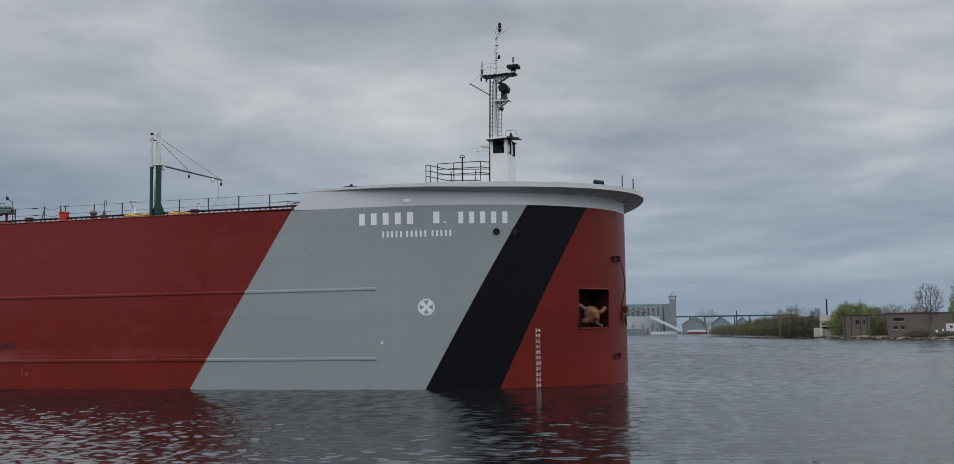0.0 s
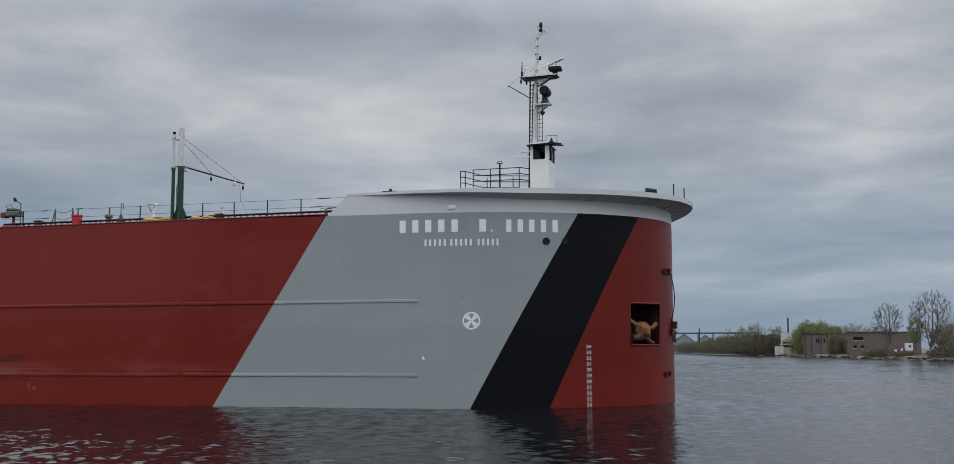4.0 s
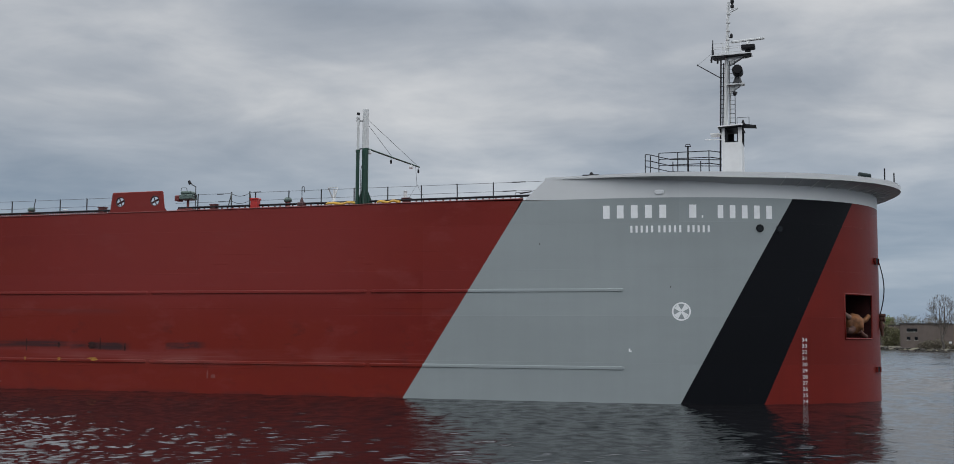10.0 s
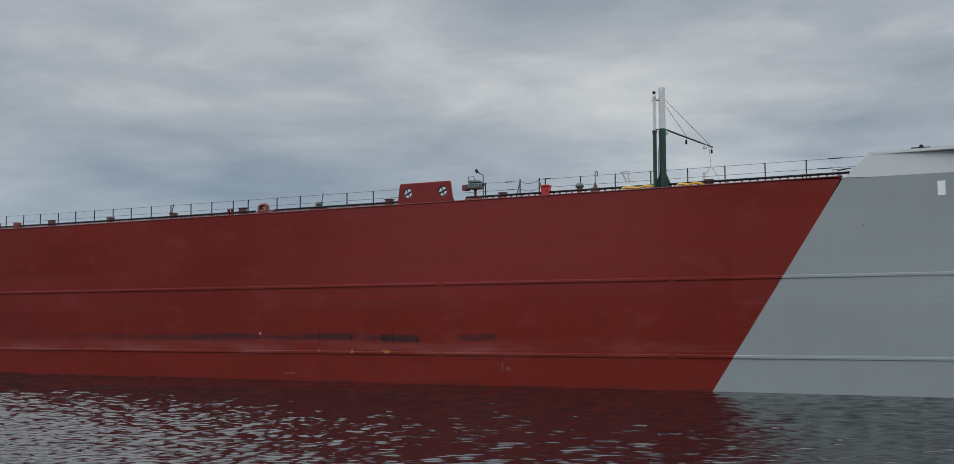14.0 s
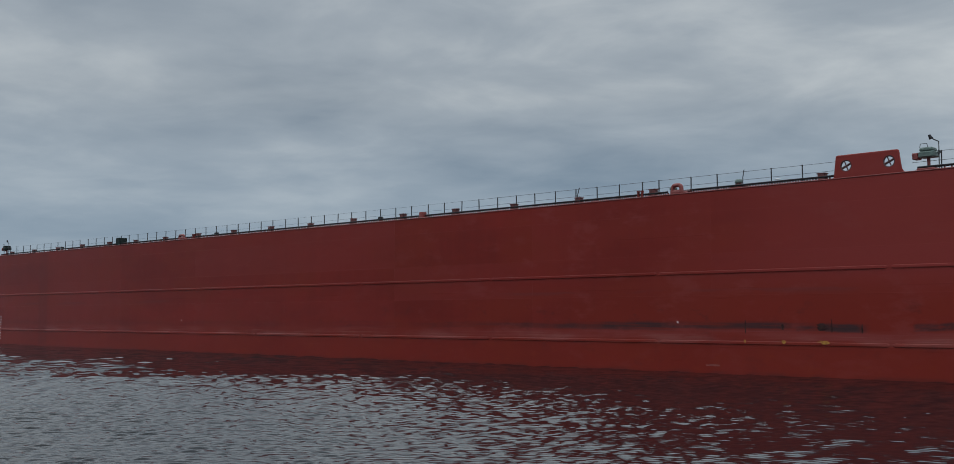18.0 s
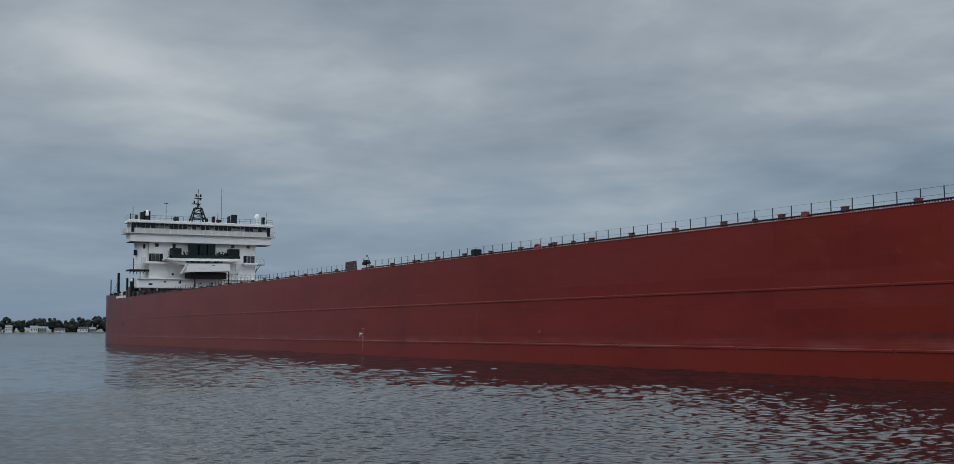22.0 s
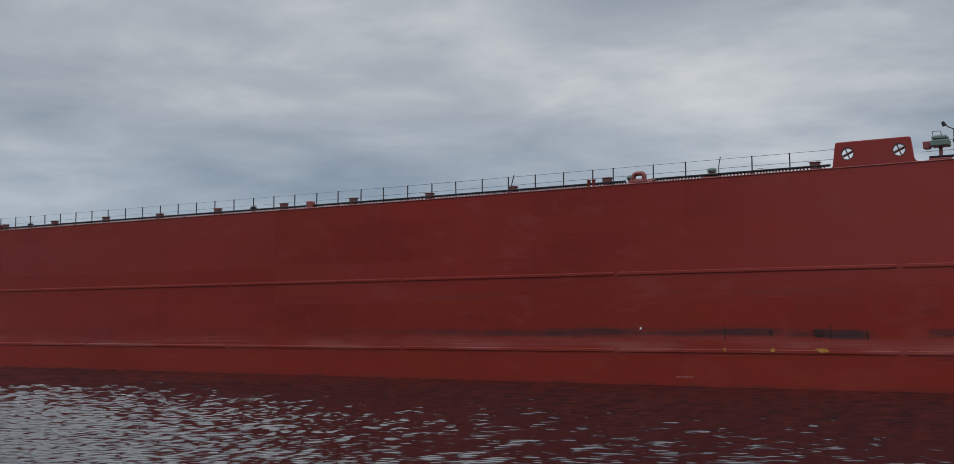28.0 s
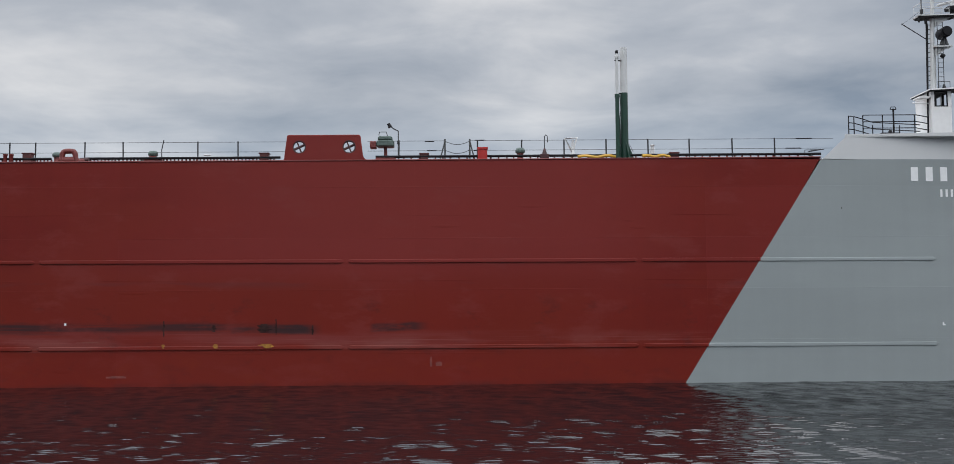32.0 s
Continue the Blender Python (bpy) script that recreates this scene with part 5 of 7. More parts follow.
def fairlead_plate(x0, x1, paint=None):
    """Raised bulwark plate with two round roller fairleads."""
    z0, z1, t0, t1 = DZ - 0.01, DZ + 1.15, 0.0, 0.10
    cx = ((x0 + 0.62), (x1 - 0.58))
    cz, r = DZ + 0.62, 0.30
    edge = [(x0 - 0.12, z0), (x0 - 0.03, z0 + 0.06), (x0, z0 + 0.3), (x0 + 0.10, z1 - 0.02), (x0 + 0.16, z1), (x1 - 0.16, z1), (x1 - 0.10, z1 - 0.04), (x1, z0 + 0.3), (x1 + 0.05, z0 + 0.1), (x1 + 0.2, z0)]
    mid = (x0 + x1) / 2
    bm = BM()
    # two halves, each an outline round its hole
    for k, c in enumerate(cx):
        half = [p for p in edge if (p[0] < mid) == (k == 0)]
        half = [(mid, z0)] + half + [(mid, z1)] if k == 0 else [(mid, z1)] + half + [(mid, z0)]
        dense = []
        n = len(half)
        for i in range(n):
            a, b = Vector(half[i]), Vector(half[(i + 1) % n])
            m = max(1, int((b - a).length / 0.12))
            dense += [a.lerp(b, j / m) for j in range(m)]
        dense.sort(key=lambda p: math.atan2(p.y - cz, p.x - c))
        for y in (t0, t1):
            ring = [bm.verts.new((c + r * math.cos(math.atan2(p.y - cz, p.x - c)), y, cz + r * math.sin(math.atan2(p.y - cz, p.x - c)))) for p in dense]
            outer = [bm.verts.new((p.x, y, p.y)) for p in dense]
            for i in range(len(dense)):
                j = (i + 1) % len(dense)
                f = (ring[i], outer[i], outer[j], ring[j])
                bm.faces.new(f if y == t0 else f[::-1])
        bmesh.ops.recalc_face_normals(bm, faces=bm.faces[:])
    bar = part("fairlead_plate", bm, paint or RED, ship, "raised red bulwark plate with two round fairleads")
    bm = BM()
    path_tube(bm, [(p[0], 0.05, p[1]) for p in edge], 0.052, 6)
    part("edge_bar", bm, paint or RED, bar)
    for c in cx:
        bm = BM()
        n = 20
        for i in range(n):
            a, b = 2 * math.pi * i / n, 2 * math.pi * (i + 1) / n
            tube(bm, (c + r * math.cos(a), 0.05, cz + r * math.sin(a)), (c + r * math.cos(b), 0.05, cz + r * math.sin(b)), 0.055, 6, caps=False)
        part("fairlead_ring", bm, DARKRED, bar)
        bm = BM()
        for a in (0.5, 1.95):
            d = Vector((math.cos(a), 0, math.sin(a))) * r
            o = Vector((c, 0.06, cz))
            tube(bm, o - d, o + d, 0.035, 6)
        tube(bm, (c - 0.24, 0.10, cz - 0.10), (c + 0.24, 0.10, cz + 0.12), 0.06, 8)
        part("roller", bm, DARKRED, bar)


def closed_chock(x0, x1, h=0.55):
    """Cast panama chock: a ring standing on the deck edge."""
    bm = BM()
    cx, w = (x0 + x1) / 2, (x1 - x0) / 2 - 0.14
    top = DZ + h - 0.12
    pts = []
    for i in range(25):
        a = math.pi * i / 24
        pts.append((cx + w * math.copysign(abs(math.cos(a)) ** 0.55, math.cos(a)), 0.25, DZ + 0.22 + (top - DZ - 0.22) * math.sin(a) ** 0.6))
    path_tube(bm, [(pts[0][0] + 0.04, 0.25, DZ - 0.03)] + pts + [(pts[-1][0] - 0.04, 0.25, DZ - 0.03)], 0.125, 10)
    box(bm, x0, x1, 0.14, 0.36, DZ - 0.03, DZ + 0.27, 0.05)
    box(bm, x1 - 0.06, x1 + 0.30, 0.16, 0.34, DZ - 0.03, DZ + 0.16, 0.04)
    part("mooring_chock", bm, REDTRIM, ship, "red cast mooring chock", smooth=True)


def bitts(x):
    bm = BM()
    for dx in (-0.14, 0.14):
        lathe(bm, x + dx, 0.6, [(0.09, DZ - 0.03), (0.09, DZ + 0.40), (0.115, DZ + 0.42), (0.11, DZ + 0.47)], 10)
    box(bm, x - 0.32, x + 0.32, 0.45, 0.75, DZ - 0.03, DZ + 0.05, 0.01)
    part("mooring_bitts", bm, REDTRIM, ship, "pair of short red mooring bitts")


def lamp_post(x, h=1.45, reach=-0.42):
    bm = BM()
    path_tube(bm, [(x, 0.7, DZ - 0.03), (x, 0.7, DZ + h), (x + reach * 0.55, 0.7, DZ + h + 0.12), (x + reach, 0.7, DZ + h + 0.28)], 0.03, 7)
    box(bm, x - 0.05, x + 0.07, 0.62, 0.75, DZ + 0.85, DZ + 1.0, 0.01)
    p = part("deck_lamp", bm, STEEL, ship, "bent dark deck lamp post")
    bm = BM()
    tube(bm, (x + reach + 0.05, 0.7, DZ + h + 0.18), (x + reach - 0.04, 0.7, DZ + h + 0.36), 0.10, 10, 0.07)
    part("lamp_head", bm, DARK, p)


def winch_drum(x0, x1, cover=None):
    bm = BM()
    box(bm, x0 - 0.05, x1 + 0.1, 0.45, 1.3, DZ - 0.03, DZ + 0.18, 0.03)
    tube(bm, ((x0 + x1) / 2, 0.9, DZ + 0.15), ((x0 + x1) / 2, 0.9, DZ + 0.75), 0.08, 10)
    w = part("cable_reel", bm, REDTRIM, ship, "pale green covered reel on a red pedestal")
    bm = BM()
    box(bm, x0, x1, 0.55, 1.25, DZ + 0.72, DZ + 1.02, 0.05)
    box(bm, x0 + 0.05, x1 - 0.08, 0.58, 1.2, DZ + 1.02, DZ + 1.22, 0.06)
    part("reel_cover", bm, cover or PALEGREEN, w)
    bm = BM()
    path_tube(bm, [(x0 + 0.1, 0.6, DZ + 1.22), (x0 + 0.13, 0.6, DZ + 1.40), (x0 + 0.45, 0.6, DZ + 1.40), (x0 + 0.5, 0.6, DZ + 1.22)], 0.018, 5)
    part("handle", bm, STEEL, w)
    bm = BM()
    box(bm, x0 - 0.32, x0 - 0.02, 0.6, 1.1, DZ + 0.66, DZ + 0.98, 0.03)
    part("motor", bm, REDTRIM, w)


def gangway_posts():
    """Two braced stanchions with sagging chains between."""
    gate = None
    for z0 in (1.0, 0.58):
        bm = BM()
        pts = [(-25.38 + 1.16 * i / 10, RAIL_Y, DZ + z0 - 0.16 * math.sin(math.pi * i / 10)) for i in range(11)]
        path_tube(bm, pts, 0.014, 5)
        c = part("rail_chain", bm, STEEL, ship, "slack chain closing the gangway gap")
        gate = gate or c
    for x, s in ((-25.38, -1), (-24.22, 1)):
        bm = BM()
        tube(bm, (x, RAIL_Y, DZ - 0.03), (x, RAIL_Y, DZ + 1.10), 0.04, 7)
        tube(bm, (x, RAIL_Y, DZ + 1.02), (x + 0.26 * s, RAIL_Y, DZ + 0.0), 0.032, 6)
        box(bm, x - 0.1, x + 0.1, RAIL_Y - 0.1, RAIL_Y + 0.1, DZ - 0.03, DZ + 0.03)
        part("stanchion", bm, STANCHION, gate, "weathered grey braced stanchion")
    for x, z in ((-26.1, 1.0), (-26.0, 0.56), (-23.75, 1.04), (-23.8, 0.56)):
        bm = BM()
        tube(bm, (x - 0.22, RAIL_Y, DZ + z), (x + 0.22, RAIL_Y, DZ + z), 0.024, 6)
        part("turnbuckle", bm, DARK, gate)


def build_crane():
    """Stores derrick: green and white post, slim second post, boom swung inboard."""
    x, y = -17.0, 0.50
    bm = BM()
    tube(bm, (x, y, DZ - 0.03), (x, y, 13.42), 0.185, 14, 0.175)
    for a in range(4):
        d = Vector((math.cos(a * math.pi / 2 + 0.3), math.sin(a * math.pi / 2 + 0.3), 0))
        p = Vector((x, y, 0))
        t = Vector((-d.y, d.x, 0)) * 0.012
        q = [p + d * 0.16 + Vector((0, 0, DZ)), p + d * 0.50 + Vector((0, 0, DZ)), p + d * 0.16 + Vector((0, 0, DZ + 0.85))]
        A, B = [bm.verts.new(v + t) for v in q], [bm.verts.new(v - t) for v in q]
        bm.faces.new(A), bm.faces.new(B[::-1])
        for k in range(3):
            bm.faces.new((A[k], B[k], B[(k + 1) % 3], A[(k + 1) % 3]))
    box(bm, x - 0.5, x + 0.5, y - 0.5, y + 0.5, DZ - 0.03, DZ + 0.03)
    crane = part("derrick_post", bm, GREEN, ship, "stores derrick post, dark green below and white above")
    bm = BM()
    tube(bm, (x, y, 13.40), (x, y, 15.55), 0.178, 14, 0.165)
    part("post_top", bm, CREAM, crane)
    bm = BM()
    tube(bm, (x - 0.35, y - 0.21, DZ - 0.03), (x - 0.35, y - 0.21, 13.18), 0.10, 10)
    tube(bm, (x - 0.35, y - 0.21, 13.16), (x - 0.35, y - 0.21, 13.30), 0.125, 10)
    part("second_post", bm, GREEN, crane)
    bm = BM()
    tube(bm, (x - 0.35, y - 0.21, 13.28), (x - 0.35, y - 0.21, 14.95), 0.075, 10)
    lathe(bm, x - 0.35, y - 0.21, [(0.075, 14.95), (0.10, 15.0), (0.10, 15.12), (0.05, 15.24), (0.05, 15.38)], 10)
    part("second_post_top", bm, CREAM, crane)
    bm = BM()
    tube(bm, (x - 0.45, y - 0.27, 14.96), (x + 0.06, y + 0.04, 14.98), 0.03, 6)
    part("bracket", bm, DARK, crane)
    bm = BM()
    tube(bm, (x - 0.34, y - 0.20, 13.40), (x - 0.1, y - 0.06, 13.44), 0.03, 6)
    part("bracket", bm, DARK, crane)
    bm = BM()
    box(bm, x - 0.41, x - 0.29, y - 0.29, y - 0.13, 15.3, 15.42)
    part("bracket", bm, DARK, crane)
    bm = BM()
    d = Vector((0.160, 0.987, 0)).normalized()
    a, b = Vector((x, y, 13.42)) + d * 0.18, Vector((x, y, 13.20)) + d * 6.1
    tube(bm, a, b, 0.055, 8, 0.045)
    boom = part("boom", bm, GREEN, crane, "thin dark green derrick boom")
    top = Vector((x, y, 14.8))
    bm = BM()
    tube(bm, top + d * 0.17, a.lerp(b, 0.45) + Vector((0, 0, 0.05)), 0.012, 5)
    tube(bm, top + d * 0.17 + Vector((0, 0, 0.25)), a.lerp(b, 0.95) + Vector((0, 0, 0.05)), 0.012, 5)
    part("topping_wire", bm, STEEL, crane)
    for k in (0.44, 0.98):
        bm = BM()
        p = a.lerp(b, k)
        tube(bm, p, p - Vector((0, 0, 0.34)), 0.012, 5)
        box(bm, p.x - 0.05, p.x + 0.05, p.y - 0.05, p.y + 0.05, p.z - 0.38, p.z - 0.16, 0.02)
        part("block", bm, DARK, boom)
    for k in (0.04, 0.83):
        bm = BM()
        p = a.lerp(b, k)
        lathe(bm, p.x, p.y, [(0.12, p.z - 0.26), (0.14, p.z - 0.14), (0.05, p.z - 0.02)], 10)
        part("sheave", bm, CREAM, boom)
    bm = BM()
    p = a.lerp(b, 0.92)
    k = Vector((p.x + 0.1, p.y, 12.1))
    tube(bm, p, k, 0.01, 4)
    for s in (-1, 1):
        tube(bm, k, (p.x + 0.9 * s, p.y + 0.2, 10.6), 0.008, 4)
    part("sling", bm, STEEL, crane)
    bm = BM()
    tube(bm, (x - 0.2, y - 0.06, 10.6), (x - 0.22, y - 0.06, 12.2), 0.02, 6)
    path_tube(bm, [(x - 0.22, y - 0.06, 12.2), (x - 0.16, y, 12.6), (x - 0.2, y, 13.3)], 0.014, 5)
    part("control_cable", bm, STEEL, crane)


def yellow_hoses():
    for x0, x1 in ((-19.2, -17.3), (-16.2, -14.9)):
        bm = BM()
        pts = [(x0 + (x1 - x0) * i / 12, 0.30 + 0.05 * math.sin(i * 1.3), DZ + 0.13 + 0.035 * math.sin(i * 0.9)) for i in range(13)]
        path_tube(bm, pts, 0.055, 7)
        path_tube(bm, [(p[0], p[1] + 0.14, p[2] + 0.05) for p in pts], 0.055, 7)
        part("air_hose", bm, YELLOW, ship, "yellow air hose lying on deck", smooth=True)
    # white fittings beyond them
    bm = BM()
    lathe(bm, -19.3, 1.6, [(0.16, DZ - 0.03), (0.20, DZ + 0.12), (0.17, DZ + 0.42), (0.07, DZ + 0.50), (0.06, DZ + 1.10)], 10)
    path_tube(bm, [(-19.3, 1.6, DZ + 0.50), (-19.68, 1.6, DZ + 1.20), (-19.1, 1.6, DZ + 1.22), (-19.3, 1.6, DZ + 0.6)], 0.055, 6)
    part("signal_stand", bm, CREAM, ship, "slim white stand with an angled bracket")
    bm = BM()
    lathe(bm, -15.35, 2.4, [(0.10, DZ - 0.03), (0.10, DZ + 0.85), (0.08, DZ + 0.92), (0.13, DZ + 0.95), (0.05, DZ + 1.0)], 12)
    part("white_vent_pipe", bm, CREAM, ship, "white standing vent pipe")
    bm = BM()
    for z in (0.18, 0.36):
        path_tube(bm, [(-8.3, 0.7, DZ + z), (-7.7, 0.7, DZ + z + 0.1)], 0.03, 6)
    path_tube(bm, [(-8.5, 0.6, DZ), (-8.5, 0.6, DZ + 0.42), (-7.6, 0.6, DZ + 0.44)], 0.02, 6)
    lathe(bm, -8.2, 0.6, [(0.10, DZ), (0.12, DZ + 0.12), (0.03, DZ + 0.2)], 8)
    part("fore_cleat", bm, STEEL, ship)


def build_deck_edge():
    low_gear_parts()
    fairlead_plate(-32.68, -29.20)
    closed_chock(-43.02, -42.14, 0.66)
    bitts(-45.45)
    vent(-43.35, h=0.58)
    vent(-38.95, h=0.62)
    bm = BM()
    box(bm, -39.3, -38.55, 0.62, 1.35, DZ - 0.03, DZ + 0.26, 0.03)
    box(bm, -39.1, -38.75, 0.8, 1.2, DZ + 0.24, DZ + 0.36, 0.03)
    part("vent_base", bm, REDTRIM, ship, "low red steel base under a vent")
    bm = BM()
    path_tube(bm, [(-38.45, 0.6, DZ), (-38.45, 0.6, DZ + 0.65), (-38.36, 0.6, DZ + 1.08)], 0.025, 6)
    part("bent_post", bm, STEEL, ship)
    bm = BM()
    lathe(bm, -39.6, 2.6, [(0.55, DZ - 0.03), (0.55, DZ + 0.25), (0.40, DZ + 0.42), (0.10, DZ + 0.50)], 16)
    part("low_dome", bm, PALEGREEN, ship, "low pale green domed hatch")
    bm = BM()
    tube(bm, (-36.4, 0.8, DZ), (-36.4, 0.8, DZ + 0.40), 0.03, 6)
    tube(bm, (-36.55, 0.8, DZ + 0.40), (-36.25, 0.8, DZ + 0.40), 0.03, 6)
    part("valve", bm, CREAM, ship)
    bm = BM()
    tube(bm, (-42.1, 0.35, DZ + 0.12), (-41.7, 0.35, DZ + 0.14), 0.13, 10)
    part("roller_guide", bm, DARKRED, ship)
    winch_drum(-28.55, -27.75)
    lamp_post(-27.55)
    lug(-26.35, 0.38, 0.40)
    gangway_posts()
    bm = BM()
    box(bm, -23.86, -23.42, 0.35, 0.75, DZ - 0.03, DZ + 0.60, 0.03)
    box(bm, -23.89, -23.39, 0.32, 0.78, DZ + 0.52, DZ + 0.63, 0.02)
    part("fire_hose_box", bm, BRIGHTRED, ship, "bright red fire hose box")
    vent(-21.85, h=0.66, r=0.15)
    bm = BM()
    box(bm, -20.97, -20.55, 0.35, 0.70, DZ - 0.03, DZ + 0.30, 0.03)
    lathe(bm, -20.75, 0.5, [(0.12, DZ + 0.28), (0.09, DZ + 0.42), (0.035, DZ + 0.58)], 10)
    sound = part("sounding_pipe", bm, DARKRED, ship, "dark red sounding pipe box with a hooked rod")
    bm = BM()
    path_tube(bm, [(-20.75, 0.5, DZ + 0.5), (-20.75, 0.5, DZ + 1.12), (-20.70, 0.5, DZ + 1.20), (-20.62, 0.5, DZ + 1.15), (-20.60, 0.5, DZ + 0.85)], 0.022, 6)
    part("hooked_rod", bm, STEEL, sound)
    lug(-14.65, 0.4, 0.36)
    yellow_hoses()
    # regular boxes, vents and bitts further aft
    for x in (-33.75, -44.6, -50.3, -55.85, -61.4, -66.9, -72.6, -78.0, -83.4, -88.9, -94.6, -100.3, -105.8, -111.1, -116.9, -122.5, -128.3, -134.0, -144.9, -150.4, -155.9, -161.6, -167.2, -172.8, -178.4, -184.0, -189.6, -195.2, -200.8, -206.4, -212.0, -217.6, -223.2, -228.8, -234.4, -240.0, -245.6, -251.2):
        lug(x, 0.42, 0.46 + 0.06 * (round(-x) % 2))
    for x in (-69.7, -92.0, -122.0, -128.8, -161.0):
        vent(x, h=0.5, cap=DARK, r=0.14)
    bm = BM()
    box(bm, -64.78, -64.36, 0.35, 0.75, DZ - 0.03, DZ + 0.48, 0.03)
    part("fire_hose_box", bm, REDTRIM, ship, "dull red fire hose box")
    bm = BM()
    path_tube(bm, [(-50.3, 0.6, DZ + 0.3), (-50.3, 0.6, DZ + 0.6), (-50.15, 0.6, DZ + 1.06)], 0.03, 6)
    part("bent_post", bm, STEEL, ship)
    closed_chock(-97.1, -96.1)
    bitts(-95.1)
    bitts(-149.8)
    bm = BM()
    box(bm, -109.2, -108.55, 0.4, 1.3, DZ - 0.03, DZ + 0.82, 0.05)
    part("deck_locker", bm, DECKGREEN, ship, "dark deck locker")
    fairlead_plate(-140.3, -136.9, DARKRED)
    winch_drum(-136.3, -135.4, DECKGREEN)
    lamp_post(-134.9)
    closed_chock(-190.6, -189.6)
    vent(-203.5, cap=DARK)
    vent(-231.0, cap=DARK)


# ---------------------------------------------------------------- aft house
def build_aft_house():
    X = -260.0
    rr = random.Random(5)

    def block(name, x0, x1, y0, y1, z0, z1, m, parent, label="", c=0.03):
        bm = BM()
        box(bm, x0, x1, y0, y1, z0, z1, c)
        return part(name, bm, m, parent, label)

    def rod(bm, a, b, r=0.05, n=5):
        tube(bm, a, b, r, n)

    # lowest tier: a solid dark block stands for the shaded open deck below it
    lower = block("lower_deckhouse", -264.5, -258.0, 1.3, 31.0, 12.15, 14.25, SHIPWHITE, ship, "white lowest tier of the after deckhouse", 0.12)
    block("recess", -264.3, -258.8, 1.6, 31.0, DZ - 0.03, 12.16, DECKGREEN, lower, "solid dark block standing for the shaded space under the tier")
    block("ledge", -258.0, -257.6, 1.2, 31.0, 14.10, 14.32, SHIPWHITE, lower)
    for y, z, w, h in ((3.75, 12.85, 0.85, 0.36), (10.2, 13.2, 0.5, 0.3)):
        block("window", -258.0, -257.95, y, y + w, z, z + h, GLASS, lower)
    for y, z in ((7.25, 13.6), (10.6, 13.7), (15.0, 13.3), (17.5, 13.3)):
        bm = BM()
        tube(bm, (-258.05, y, z), (-257.94, y, z), 0.22, 12)
        part("porthole", bm, GLASS, lower)
    for y in (1.9, 5.6, 9.3, 13.0, 16.4):
        block("pillar", -258.75, -258.45, y, y + 0.28, DZ - 0.03, 12.2, SHIPWHITE if y < 7 else DARK, lower)
    bm = BM()
    for z in (14.85, 15.35):
        rod(bm, (-257.7, 14.0, z), (-257.7, 30.8, z), 0.03)
    deckrail = part("tier_rail", bm, STEEL, lower)
    for k in range(16):
        bm = BM()
        rod(bm, (-257.7, 14.0 + 1.12 * k, 14.3), (-257.7, 14.0 + 1.12 * k, 15.4), 0.04)
        part("post", bm, STEEL, deckrail)
    # main block, narrower than the bridge above
    mid = block("deckhouse", -268.0, -261.2, 4.5, 28.5, 14.25, 22.3, SHIPWHITE, ship, "tall white after deckhouse with dark windows", 0.05)
    for y in (8.6, 23.9):
        block("stiffener", -261.2, -261.05, y, y + 0.22, 14.3, 18.0, SHIPWHITE, mid)
    # round stair tower at the starboard corner
    bm = BM()
    lathe(bm, -263.3, 3.5, [(1.75, 16.1), (1.75, 22.25)], 20)
    tower = part("stair_tower", bm, SHIPWHITE, ship, "rounded white stair tower beside the deckhouse")
    block("window", -261.72, -261.50, 3.25, 3.75, 20.9, 21.9, GLASS, tower)
    block("side_lamp", -262.4, -261.9, 1.45, 2.05, 19.4, 20.6, DARK, tower)
    block("door", -261.70, -261.46, 3.0, 4.0, 17.7, 19.1, CREAM, tower)
    # bridge tier and wheelhouse
    upper = block("bridge_tier", -264.5, X, 0.2, 31.8, 22.3, 24.6, SHIPWHITE, ship, "white overhanging bridge tier across the full beam", 0.04)
    # black sheets under the overhanging ends stand in for their shade
    for y0, y1 in ((0.3, 4.4), (28.6, 31.7)):
        block("soffit", -264.4, X - 0.05, y0, y1, 22.24, 22.30, DARK, upper)
    bm = BM()
    box(bm, -264.9, X + 0.55, -0.75, 32.6, 24.05, 24.18, 0.02)
    for a in ((X + 0.45, X + 0.55, -0.75, 32.6), (-264.9, X + 0.45, -0.75, -0.65), (-264.9, X + 0.45, 32.5, 32.6)):
        box(bm, *a, 24.18, 25.16)
    wing = part("bridge_bulwark", bm, HOUSEDULL, upper, "pale grey bridge wing bulwark in panels")
    for k in range(19):
        block("seam", X + 0.55, X + 0.585, -0.6 + 1.83 * k, -0.52 + 1.83 * k, 24.1, 25.18, SHIPWHITE, wing, c=0)
    block("cap_rail", X + 0.40, X + 0.60, -0.8, 32.65, 25.16, 25.24, HOUSEDULL, wing, c=0)
    for y in (0.2, 30.6):
        block("wing_gate", X + 0.55, X + 0.60, y, y + 0.65, 24.3, 25.9, DARK, wing, c=0)
    wheel = block("wheelhouse", -264.2, X - 0.5, 0.35, 31.7, 24.18, 26.35, SHIPWHITE, ship, "long white wheelhouse with a band of windows")
    block("wheelhouse_roof", -265.0, X + 0.5, -0.2, 32.15, 26.40, 27.02, SHIPWHITE, wheel, c=0.06)
    pale = ((5.6, 6.9), (7.0, 8.9), (13.0, 13.9), (15.1, 16.1), (17.3, 18.4), (23.0, 25.3), (27.8, 29.0), (30.0, 31.0))
    y = 0.5
